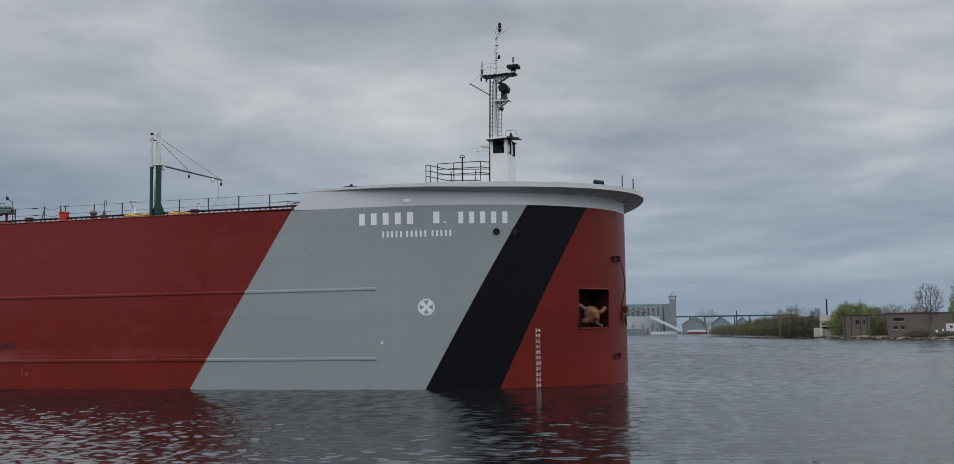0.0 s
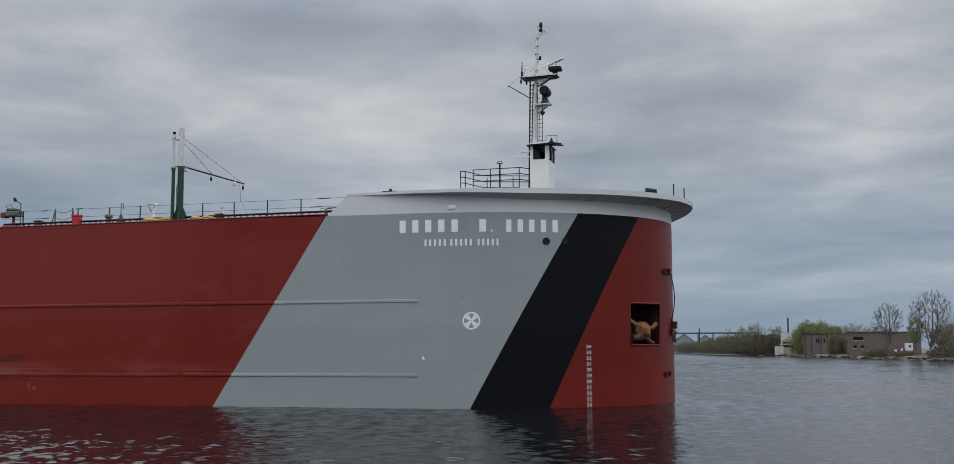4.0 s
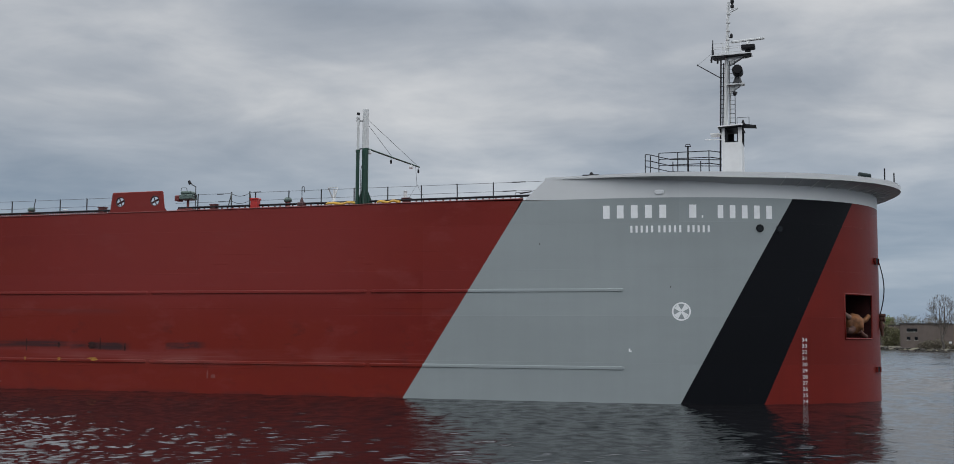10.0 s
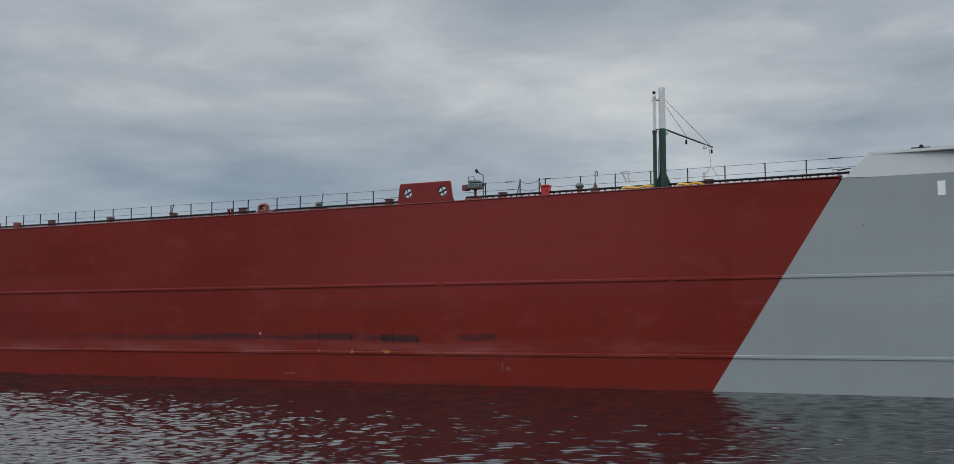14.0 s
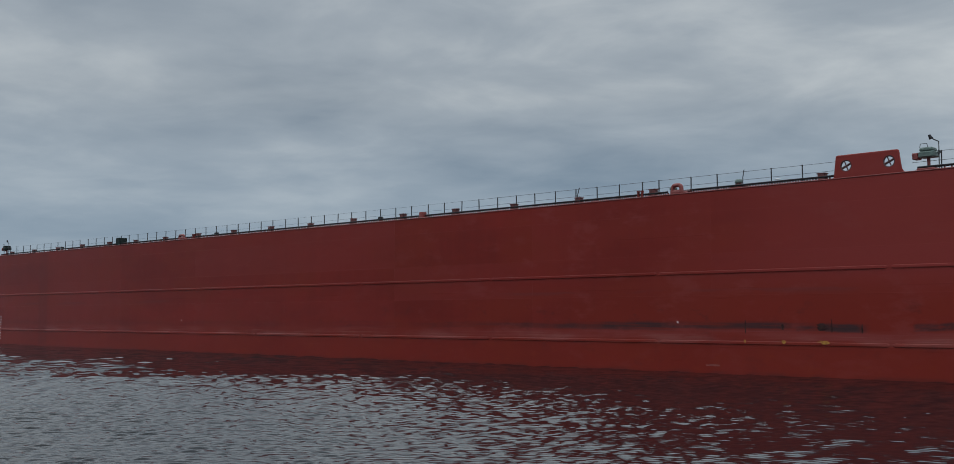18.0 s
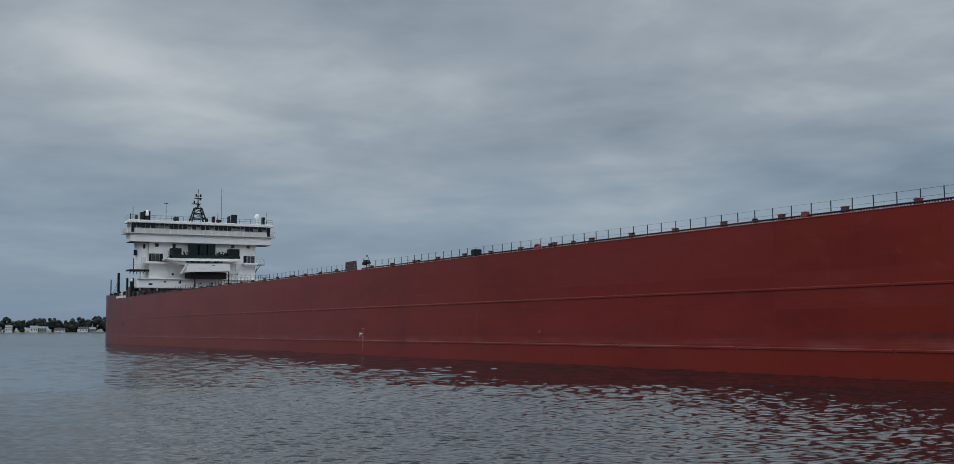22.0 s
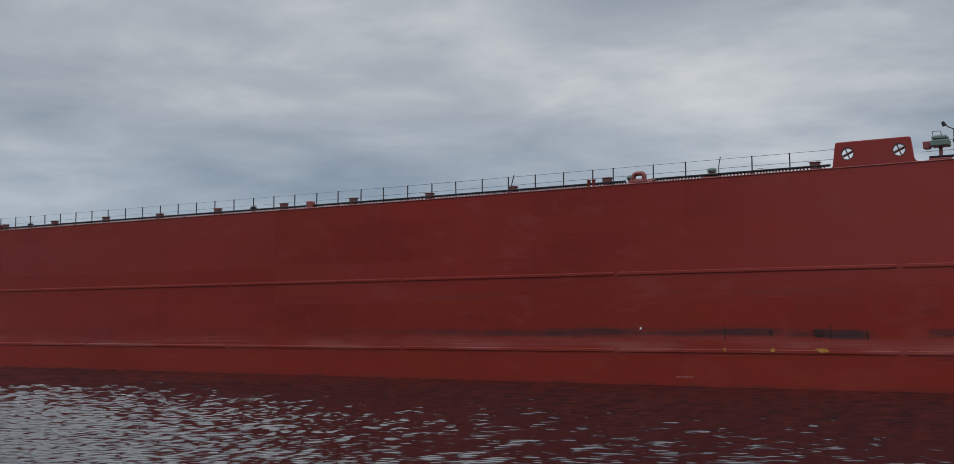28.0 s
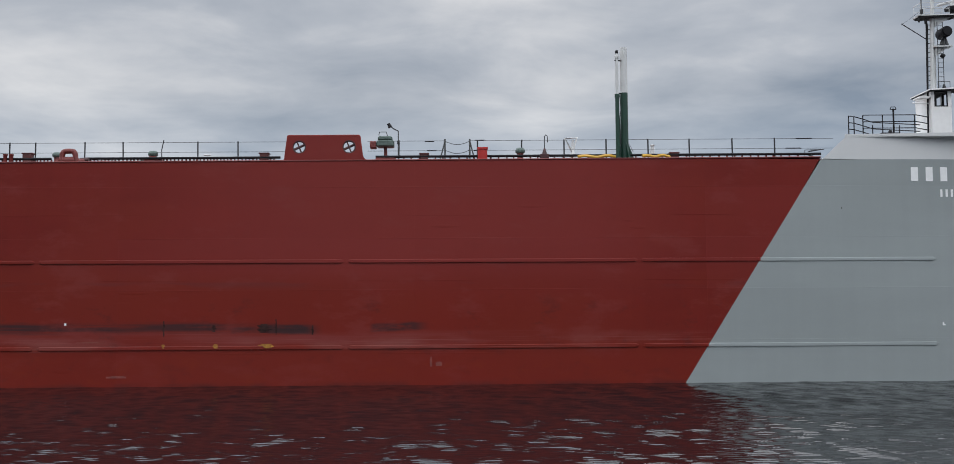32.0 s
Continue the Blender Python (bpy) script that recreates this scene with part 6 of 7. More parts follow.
    while y < 31.0:
        w = 0.98
        seen = any(a < y + w / 2 < b for a, b in pale)
        pane = block("window", X - 0.50, X - 0.45, y + 0.02, y + w - 0.04, 25.18, 26.38, GLASS, wheel, c=0)
        if seen:
            # a grey panel on the pane makes this window pale
            block("blind", X - 0.45, X - 0.43, y + 0.06, y + w - 0.08, 25.24, 25.95, GLASSPALE, pane, "pale grey panel over the pane", c=0)
        y += w + 0.03
    for i in range(2):
        block("window", -264.0 + i * 1.75, -262.55 + i * 1.75, 0.31, 0.345, 25.25, 26.25, GLASS, wheel, c=0)
    # windows of the front
    for y0, y1, z0, z1, m in ((5.7, 6.6, 21.3, 22.15, GLASS), (9.5, 10.3, 21.1, 22.15, GLASS), (22.7, 23.6, 21.5, 22.25, GLASSDULL), (26.3, 27.2, 21.5, 22.25, GLASSDULL)):
        w = block("window", -261.2, -261.14, y0, y1, z0, z1, m, mid, c=0)
        bm = BM()
        for yy in (y0, y1):
            box(bm, -261.2, -261.10, yy - 0.05, yy + 0.05, z0 - 0.05, z1 + 0.05)
        for zz in (z0, z1):
            box(bm, -261.2, -261.10, y0, y1, zz - 0.05, zz + 0.05)
        part("window_frame", bm, SHIPWHITE, w)
    for y0, y1, m in ((4.52, 4.95, DARK), (5.0, 5.85, GLASSDULL), (5.9, 6.75, GLASSDULL), (6.8, 7.5, DARK), (25.7, 26.45, DARK), (26.6, 27.35, GLASSDULL), (27.45, 28.3, GLASSDULL)):
        g = block("louvre", -261.2, -261.12, y0, y1, 18.15, 19.85, m, mid, c=0)
        for k in range(5):
            block("slat", -261.12, -261.08, y0 + 0.06, y1 - 0.06, 18.3 + k * 0.31, 18.38 + k * 0.31, DECKGREEN, g, c=0)
    for y, z in ((9.7, 15.4), (24.2, 15.6)):
        bm = BM()
        tube(bm, (-261.25, y, z), (-261.12, y, z), 0.24, 12)
        part("porthole", bm, GLASS, mid)
    # small galleries at the louvre level
    for y0, y1, z in ((3.2, 8.1, 17.55), (25.3, 28.6, 17.7)):
        block("gallery", -261.2, -259.6, y0, y1, z, z + 0.42, SHIPWHITE, mid, c=0.08)
    bm = BM()
    for z in (18.3, 18.75, 19.2):
        path_tube(bm, [(-259.7, 28.5, z), (-259.7, 30.2, z), (-262.0, 30.2, z)], 0.035, 5)
    for y in (28.6, 29.4, 30.2):
        rod(bm, (-259.7, y, 17.85), (-259.7, y, 19.22), 0.035)
    part("wing_rail", bm, CREAM, mid)
    block("platform", -262.0, -259.6, 28.5, 30.3, 17.75, 17.87, STEEL, mid)
    bm = BM()
    rod(bm, (-260.0, 29.4, 17.8), (-261.2, 28.5, 16.2), 0.07)
    rod(bm, (-260.0, 28.7, 17.8), (-261.2, 28.5, 16.0), 0.07)
    part("strut", bm, DARK, mid)
    # forward platform with dark machinery
    bm = BM()
    outline = [(7.3, 18.62), (24.1, 18.80), (24.1, 18.42), (23.0, 18.25), (13.0, 18.12), (8.6, 18.10), (7.3, 18.45)]
    prism(bm, outline, 0, -261.2, -256.4)
    plat = part("boom_platform", bm, SHIPWHITE, ship, "white forward platform carrying dark unloading machinery")
    bm = BM()
    prism(bm, [(9.0, 18.1), (11.4, 18.1), (11.4, 17.3), (10.6, 17.4)], 0, -261.2, -257.0)
    part("knee", bm, SHIPWHITE, plat)
    for y0, y1, z1 in ((8.7, 10.8, 21.0), (12.8, 14.4, 22.1), (14.75, 16.3, 22.1), (16.6, 18.3, 22.15), (21.5, 23.8, 21.1)):
        u = block("machinery", -260.6 + rr.uniform(0, 0.3), -258.0, y0, y1, 18.7, z1, DECKGREEN, plat, "dark green machinery housing", 0.08)
        for k in range(2):
            block("hatch", -258.0, -257.95, y0 + 0.2 + k * (y1 - y0) / 2, y0 + (k + 1) * (y1 - y0) / 2 - 0.1, z1 - 1.1, z1 - 0.25, DARK, u, c=0)
    block("machinery_bed", -260.4, -257.6, 8.7, 23.8, 18.7, 19.55, DECKGREEN, plat, "dark green machinery bed")
    for i in range(46):
        y = rr.choice((rr.uniform(10.9, 12.7), rr.uniform(18.4, 21.4), rr.uniform(18.4, 21.4), rr.uniform(8.8, 23.6)))
        a = Vector((-258.2 + rr.uniform(-0.6, 0.7), y, 19.45))
        bm = BM()
        tube(bm, a, a + Vector((rr.uniform(-0.3, 0.3), rr.uniform(-0.6, 0.6), rr.uniform(0.2, 1.0))), rr.uniform(0.06, 0.22), 6)
        part("fitting", bm, DARK if rr.random() < 0.7 else DECKGREEN, plat)
    for i in range(12):
        y = 12.0 + rr.uniform(0, 9)
        block("underfitting", -257.0, -256.5, y, y + rr.uniform(0.3, 1.0), 17.7 + rr.uniform(0, 0.2), 18.2, DARK, plat)
    bm = BM()
    for z in (19.5, 20.1):
        rod(bm, (-256.6, 7.4, z - 0.1), (-256.6, 8.8, z), 0.035)
    for y in (7.5, 8.2, 8.8):
        rod(bm, (-256.6, y, 18.6), (-256.6, y, 20.1), 0.035)
    rod(bm, (-258.5, 7.0, 17.9), (-257.0, 8.6, 20.0), 0.05)
    part("stair_rail", bm, STEEL, plat)
    # hooded boom bay
    bm = BM()
    prism(bm, [(11.1, 15.62), (11.5, 17.45), (20.7, 17.62), (20.7, 15.95), (13.0, 15.70)], 0, -261.2, -255.0)
    hood = part("boom_hood", bm, SHIPWHITE, ship, "white hood over the boom pivot bay")
    # the bay is filled with black in place of its shade
    block("bay", -261.0, -256.0, 12.4, 20.2, 14.28, 15.72, DARK, hood, "solid black block standing for the shaded bay beneath the hood")
    block("mark", -255.0, -254.97, 16.6, 17.4, 17.15, 17.3, DARK, hood, c=0)
    for a, b, r, m in (((-255.6, 11.4, 17.5), (-255.4, 10.0, 15.2), 0.2, HOUSEDULL), ((-255.2, 13.0, 15.7), (-255.2, 13.0, 12.3), 0.13, DARK), ((-255.2, 20.5, 16.0), (-255.2, 20.5, 12.8), 0.15, DARK)):
        bm = BM()
        tube(bm, a, b, r, 8)
        part("strut", bm, m, hood)
    block("boom", -256.0, -230.0, 14.6, 18.6, 11.2, 12.3, DECKGREEN, ship, "dark unloading boom lying along the deck", 0.1)
    # winches and clutter before and beside the house
    for i in range(20):
        y = 1.0 + 1.1 * i + rr.uniform(-0.3, 0.3)
        r0 = rr.uniform(0.25, 0.6)
        bm = BM()
        xx = -255.5 + rr.uniform(-1.5, 3)
        if i % 3 == 0:
            tube(bm, (xx, y - r0, DZ + 0.7), (xx, y + r0, DZ + 0.7), rr.uniform(0.5, 0.8), 12)
            box(bm, xx - 0.5, xx + 0.5, y - r0 - 0.2, y - r0, DZ - 0.03, DZ + 1.0)
            box(bm, xx - 0.5, xx + 0.5, y + r0, y + r0 + 0.2, DZ - 0.03, DZ + 1.0)
        else:
            box(bm, xx - 0.5, xx + 0.5, y - r0, y + r0, DZ - 0.03, DZ + rr.uniform(0.9, 1.9), 0.08)
        part("deck_winch", bm, rr.choice((DARK, DARK, DECKGREEN, DARKRED, RUSTDARK)), ship, "dark winch before the deckhouse")
    for x, w, z1 in ((-261.0, 1.2, 2.3), (-263.2, 1.0, 1.6), (-264.9, 0.8, 1.0), (-256.8, 1.6, 1.1), (-252.5, 1.5, 1.0), (-248.0, 1.6, 0.9)):
        block("side_winch", x - w, x + w * 0.4, 0.35, 1.3, DZ - 0.03, DZ + z1, rr.choice((DARK, DARKRED, DECKGREEN)), ship, "dark winch beside the deckhouse", 0.12)
    for y, z0, z1, w in ((0.9, DZ - 0.03, 14.3, 0.16), (0.55, DZ + 1.6, 13.6, 0.30)):
        block("ventilator", -259.6 - w, -259.6 + w, y - w, y + w, z0 if z0 < DZ else DZ - 0.03, z1, DARK, ship, "dark ventilator trunk at the corner of the deckhouse", 0.05)
    # starboard gallery on struts, dark underneath
    gal = block("side_gallery", -264.0, -260.6, 0.2, 4.5, 15.95, 16.30, DARK, ship, "dark side gallery on struts")
    bm = BM()
    for z in (16.8, 17.3):
        path_tube(bm, [(-264.0, 0.25, z), (-260.65, 0.25, z), (-260.65, 4.4, z)], 0.035, 5)
    for k in range(6):
        rod(bm, (-260.65, 0.25 + 0.83 * k, 16.3), (-260.65, 0.25 + 0.83 * k, 17.32), 0.035)
    part("gallery_rail", bm, CREAM, gal)
    for k in range(6):
        yy = 0.4 + 0.72 * k
        bm = BM()
        rod(bm, (-260.8, yy, 15.97), (-260.8, yy, 14.20 if 1.4 < yy < 3.9 and k % 2 else 15.2), 0.08, 6)
        rod(bm, (-260.8, yy, 15.6), (-260.8, yy + 0.45, 15.97), 0.07, 6)
        part("strut", bm, DARK, gal)
    bm = BM()
    rod(bm, (-260.6, 1.1, 16.0), (-260.6, 1.1, 18.7), 0.10, 8)
    part("davit_post", bm, STEEL, gal)
    # roof gear
    bm = BM()
    yb, xb = 15.6, -263.0
    for dy in (-1.7, 1.7):
        for dx in (-1.3, 1.3):
            tube(bm, (xb + dx, yb + dy, 27.0), (xb + dx * 0.42, yb + dy * 0.42, 30.5), 0.22, 6, 0.17)
    for z, k in ((28.0, 0.83), (29.2, 0.63), (30.4, 0.43)):
        for s in (-1, 1):
            tube(bm, (xb - 1.3 * k, yb + 1.7 * k * s, z), (xb + 1.3 * k, yb + 1.7 * k * s, z), 0.10, 5)
            tube(bm, (xb + 1.3 * k * s, yb - 1.7 * k, z), (xb + 1.3 * k * s, yb + 1.7 * k, z), 0.10, 5)
            tube(bm, (xb + 1.3 * k, yb - 1.7 * k * s, z), (xb + 1.3 * k * 0.8, yb + 1.7 * k * s * 0.8, z + 1.1), 0.08, 5)
    tube(bm, (xb, yb, 30.3), (xb, yb, 33.4), 0.20, 6, 0.10)
    tube(bm, (xb, yb, 33.3), (xb, yb + 0.1, 34.8), 0.05, 5)
    aft = part("aft_mast", bm, DECKGREEN, ship, "dark lattice mast on the wheelhouse")
    for z, w0, w1 in ((31.3, 1.4, 0.5), (32.6, 0.8, 0.9), (33.1, 0.5, 0.2)):
        block("crosstree", xb - 0.3, xb + 0.3, yb - w0, yb + w1, z, z + 0.16, DARK, aft)
    for dy, z in ((-0.5, 33.0), (0.4, 32.2), (-0.9, 31.5), (0.5, 33.0)):
        bm = BM()
        lathe(bm, xb + 0.3, yb + dy, [(0.16, z), (0.22, z + 0.25), (0.12, z + 0.6)], 8)
        part("mast_lamp", bm, DARK, aft)
    for y, z1, r in ((21.0, 35.5, 0.06), (8.5, 31.2, 0.07), (1.3, 30.1, 0.08), (31.6, 30.2, 0.07), (0.8, 28.7, 0.13), (31.0, 28.9, 0.16), (20.2, 29.5, 0.09)):
        bm = BM()
        tube(bm, (xb, y, 27.0), (xb, y, z1), r, 6, r * 0.6)
        if y == 8.5:
            tube(bm, (xb, y - 0.45, z1), (xb, y + 0.45, z1), 0.10, 6)
        part("aerial", bm, STEEL, ship, "thin aerial on the wheelhouse roof")
    for y0, y1, z1 in ((2.9, 3.4, 29.0), (3.6, 3.9, 29.3), (4.6, 4.95, 29.3), (3.6, 4.95, 28.2), (23.3, 24.5, 29.3), (22.5, 22.9, 28.9), (1.8, 2.2, 28.3), (18.9, 19.4, 28.7), (17.4, 17.8, 28.2), (19.9, 20.9, 28.0), (10.2, 11.2, 28.2), (30.6, 31.1, 29.0)):
        block("roof_vent", xb - 0.6, xb + 0.6, y0, y1, 27.0, z1, DARK, ship, "black ventilator on the wheelhouse roof", 0.06)
    bm = BM()
    lathe(bm, xb + 0.2, 4.25, [(0.42, 28.2), (0.5, 28.7), (0.42, 29.2), (0.2, 29.45), (0.05, 29.5)], 12)
    part("satellite_dome", bm, SHIPWHITE, ship, "small white dome between black pipes")
    bm = BM()
    lathe(bm, xb, 29.4, [(0.12, 27.0), (0.12, 28.3), (0.45, 28.5), (0.58, 28.9), (0.52, 29.3), (0.32, 29.6), (0.05, 29.7)], 14)
    part("satellite_dome", bm, SHIPWHITE, ship, "white satellite dome on a post")
    bm = BM()
    for z in (27.55, 28.05):
        path_tube(bm, [(-264.5, 0.0, z), (X + 0.3, 0.0, z), (X + 0.3, 31.9, z)], 0.03, 5)
    roofrail = part("roof_rail", bm, STEEL, ship, "thin guard rail round the wheelhouse roof")
    for i in range(26):
        bm = BM()
        y = 31.9 * i / 25
        tube(bm, (X + 0.3, y, 27.0), (X + 0.3, y, 28.08), 0.04, 5)
        part("post", bm, STEEL, roofrail)
    # raised bulwark, lettering and posts at the stern
    bm = BM()
    plan = [(-262.0, 0.0), (-283.0, 0.0), (-283.6, 0.15), (-283.9, 0.5), (-284.0, 1.2), (-284.0, 30.8)]
    zt = [DZ + 0.35] + [DZ + 1.0] * 5
    for i, (a, b) in enumerate(zip(plan, plan[1:])):
        quad(bm, (*a, DZ), (*b, DZ), (*b, zt[i + 1]), (*a, zt[i]))
        quad(bm, (a[0], a[1] + 0.1, DZ), (b[0] + 0.1, b[1] + 0.1, DZ), (b[0] + 0.1, b[1] + 0.1, zt[i + 1]), (a[0], a[1] + 0.1, zt[i]))
        quad(bm, (*a, zt[i]), (*b, zt[i + 1]), (b[0] + 0.1, b[1] + 0.1, zt[i + 1]), (a[0], a[1] + 0.1, zt[i]))
    part("stern_bulwark", bm, RED, ship, "low red bulwark round the stern")
    for x0, x1 in ((-272.0, -269.2), (-268.8, -267.4), (-267.0, -264.8), (-264.4, -262.6)):
        block("stern_name_bar", x0, x1, -0.03, 0.0, DZ - 0.05, DZ + 0.45, MARK, ship, "white bar of faded stern lettering", c=0)
    for x, z1, r in ((-283.0, 14.9, 0.13), (-274.8, 16.1, 0.32), (-265.9, 14.6, 0.26)):
        bm = BM()
        tube(bm, (x, 1.0, DZ - 0.03), (x, 1.0, z1), r, 8, r * 0.9)
        tube(bm, (x, 1.0, DZ - 0.03), (x, 1.0, DZ + 1.4), r * 1.7, 8, r * 1.2)
        part("stern_post", bm, DARK, ship, "dark post on the stern deck")
    bm = BM()
    tube(bm, (-274.8, 1.0, 14.4), (-281.0, 1.0, DZ + 1.2), 0.05, 5)
    tube(bm, (-274.8, 1.0, 13.0), (-279.5, 1.0, DZ + 1.2), 0.05, 5)
    part("stay", bm, STEEL, ship)
    for x, w, h, m in ((-281.0, 0.8, 1.7, DARK), (-278.6, 1.1, 1.3, DARK), (-276.6, 0.9, 1.8, DARK), (-272.6, 1.4, 1.9, DARK), (-270.4, 0.9, 1.4, YELLOW), (-268.8, 1.2, 1.5, CREAM), (-267.0, 0.8, 1.8, DARK)):
        block("poop_winch", x - w / 2, x + w / 2, 0.4, 1.0, DZ - 0.03, DZ + h * 0.8, m, ship, "winch or vent on the stern deck", 0.06)
    block("side_port", -265.1, -264.5, -0.03, 0.05, 3.9, 5.1, DARK, ship)


# ---------------------------------------------------------------- shores
BARK = mat("grey_brown_bark", (0.105, 0.092, 0.080), 0.9, vary=0.25, grain=1)
LEAF_OLIVE = mat("olive_spring_leaves", (0.142, 0.132, 0.064), 0.8, vary=0.35, grain=0.35)
LEAF_GREEN = mat("fresh_green_leaves", (0.168, 0.200, 0.064), 0.8, vary=0.35, grain=0.35)
LEAF_BROWN = mat("brown_brush_twigs", (0.138, 0.116, 0.080), 0.85, vary=0.35, grain=0.35)
LEAF_DARK = mat("dark_far_woods", (0.011, 0.016, 0.013), 0.9, vary=0.35, grain=0.12)
BRICKWALL = mat("brown_brick_wall", (0.122, 0.097, 0.085), 0.85, vary=0.14, grain=0.5)
CONCRETE = mat("pale_concrete", (0.47, 0.46, 0.41), 0.85, vary=0.15, grain=0.4)
STONE = mat("dull_shore_stone", (0.065, 0.058, 0.048), 0.9, vary=0.4, grain=0.6)
BANK = mat("muddy_bank", (0.135, 0.118, 0.078), 0.95, vary=0.4, grain=0.25, bump=0.6, bump_scale=2)
FARWHITE = mat("white_shed_sheet", (0.60, 0.62, 0.64), 0.6, vary=0.08, grain=0.05)
SHEDGREY = mat("pale_grey_sheet", (0.36, 0.38, 0.39), 0.7, vary=0.12, grain=0.05)
FARGREY = mat("grey_silo_concrete", (0.20, 0.22, 0.24), 0.8, vary=0.15, grain=0.06)
FARBLUE = mat("blue_grey_sheet", (0.17, 0.22, 0.24), 0.7, vary=0.15, grain=0.05)
BRIDGE = mat("bridge_steel", (0.055, 0.075, 0.085), 0.7, vary=0.15, grain=0.05)
HOUSEGREY = mat("house_siding", (0.20, 0.21, 0.22), 0.8, vary=0.15, grain=0.2)
ROOFDARK = mat("dark_shingle_roof", (0.05, 0.05, 0.055), 0.9, vary=0.2, grain=0.3)

EYE0, EYE6 = Vector((20.4, -59.4)), Vector((21.3, -56.8))


def ground_at(bearing, far, eye=EYE6):
    a = radians(bearing)
    return Vector((eye.x + far * math.sin(a), eye.y + far * math.cos(a)))


def build_banks():
    # right bank runs away from the eye, then bends across the head of the river
    line = [(72, 120), (63, 190), (61, 215), (60, 256), (52, 285), (45, 307), (34, 360), (25, 415), (12, 480), (-2, 554), (-30, 760), (-58, 1000), (-75, 1290), (-140, 1375), (-420, 1390), (-1100, 1420)]
    pts = []
    r = random.Random(2)
    for a, b in zip(line, line[1:]):
        n = max(2, int((Vector(b) - Vector(a)).length / 8)) if a[1] < 700 else 6
        for i in range(n):
            p = Vector(a).lerp(Vector(b), i / n)
            pts.append(p + Vector((r.uniform(-1, 1), r.uniform(-1, 1))))
    pts.append(Vector(line[-1]))
    bm = BM()
    rings = [[], [], [], []]
    for i, p in enumerate(pts):
        q = pts[min(i + 1, len(pts) - 1)] - pts[max(i - 1, 0)]
        nrm = Vector((q.y, -q.x)).normalized()
        for k, (d, z) in enumerate(((-1.5, -0.4), (0.6, 0.35), (3.5, 0.75), (14, 1.1))):
            v = p + nrm * (d + r.uniform(-0.5, 0.5) * (k > 0))
            rings[k].append(bm.verts.new((v.x, v.y, z + r.uniform(-0.15, 0.2) * (k > 0))))
    back = [bm.verts.new((v.co.x + 900, v.co.y + 700, 1.2)) for v in rings[3]]
    for a, b in zip(rings + [back], rings[1:] + [back]):
        if a is b:
            break
        for i in range(len(pts) - 1):
            bm.faces.new((a[i], a[i + 1], b[i + 1], b[i]))
    bmesh.ops.recalc_face_normals(bm, faces=bm.faces[:])
    tagged(part("ground", bm, BANK), "low muddy river bank with dead grass", "ground", kind="structure")
    # stones and driftwood on the near bank
    bm = BM()
    for p in pts:
        if not 150 < p.y < 520:
            continue
        for k in range(7):
            c = Vector((p.x + r.uniform(-1.5, 2.5), p.y + r.uniform(-4, 4), r.uniform(0.05, 0.5)))
            geo = bmesh.ops.create_icosphere(bm, subdivisions=1, radius=r.uniform(0.2, 0.7))
            for v in geo["verts"]:
                v.co = Vector((v.co.x * 1.5, v.co.y, v.co.z * 0.6)) * r.uniform(0.8, 1.2) + c
        if r.random() < 0.5:
            a = Vector((p.x + r.uniform(-1, 2), p.y + r.uniform(-4, 4), 0.3))
            tube(bm, a, a + Vector((r.uniform(-3, 3), r.uniform(-3, 3), r.uniform(0.1, 0.9))), 0.18, 5, 0.08)
    tagged(part("shore_stones", bm, STONE), "dark stones and driftwood along the bank", "stones", kind="stuff")
    # far left shore
    bm = BM()
    quad(bm, (-1330, -700, 0.4), (-1330, 1200, 0.4), (-2600, 2600, 2.0), (-2600, -900, 2.0))
    quad(bm, (-1328, -700, -0.3), (-1328, 1200, -0.3), (-1330, 1200, 0.4), (-1330, -700, 0.4))
    bmesh.ops.recalc_face_normals(bm, faces=bm.faces[:])
    tagged(part("ground_far", bm, BANK), "low far shore", "ground", kind="structure")


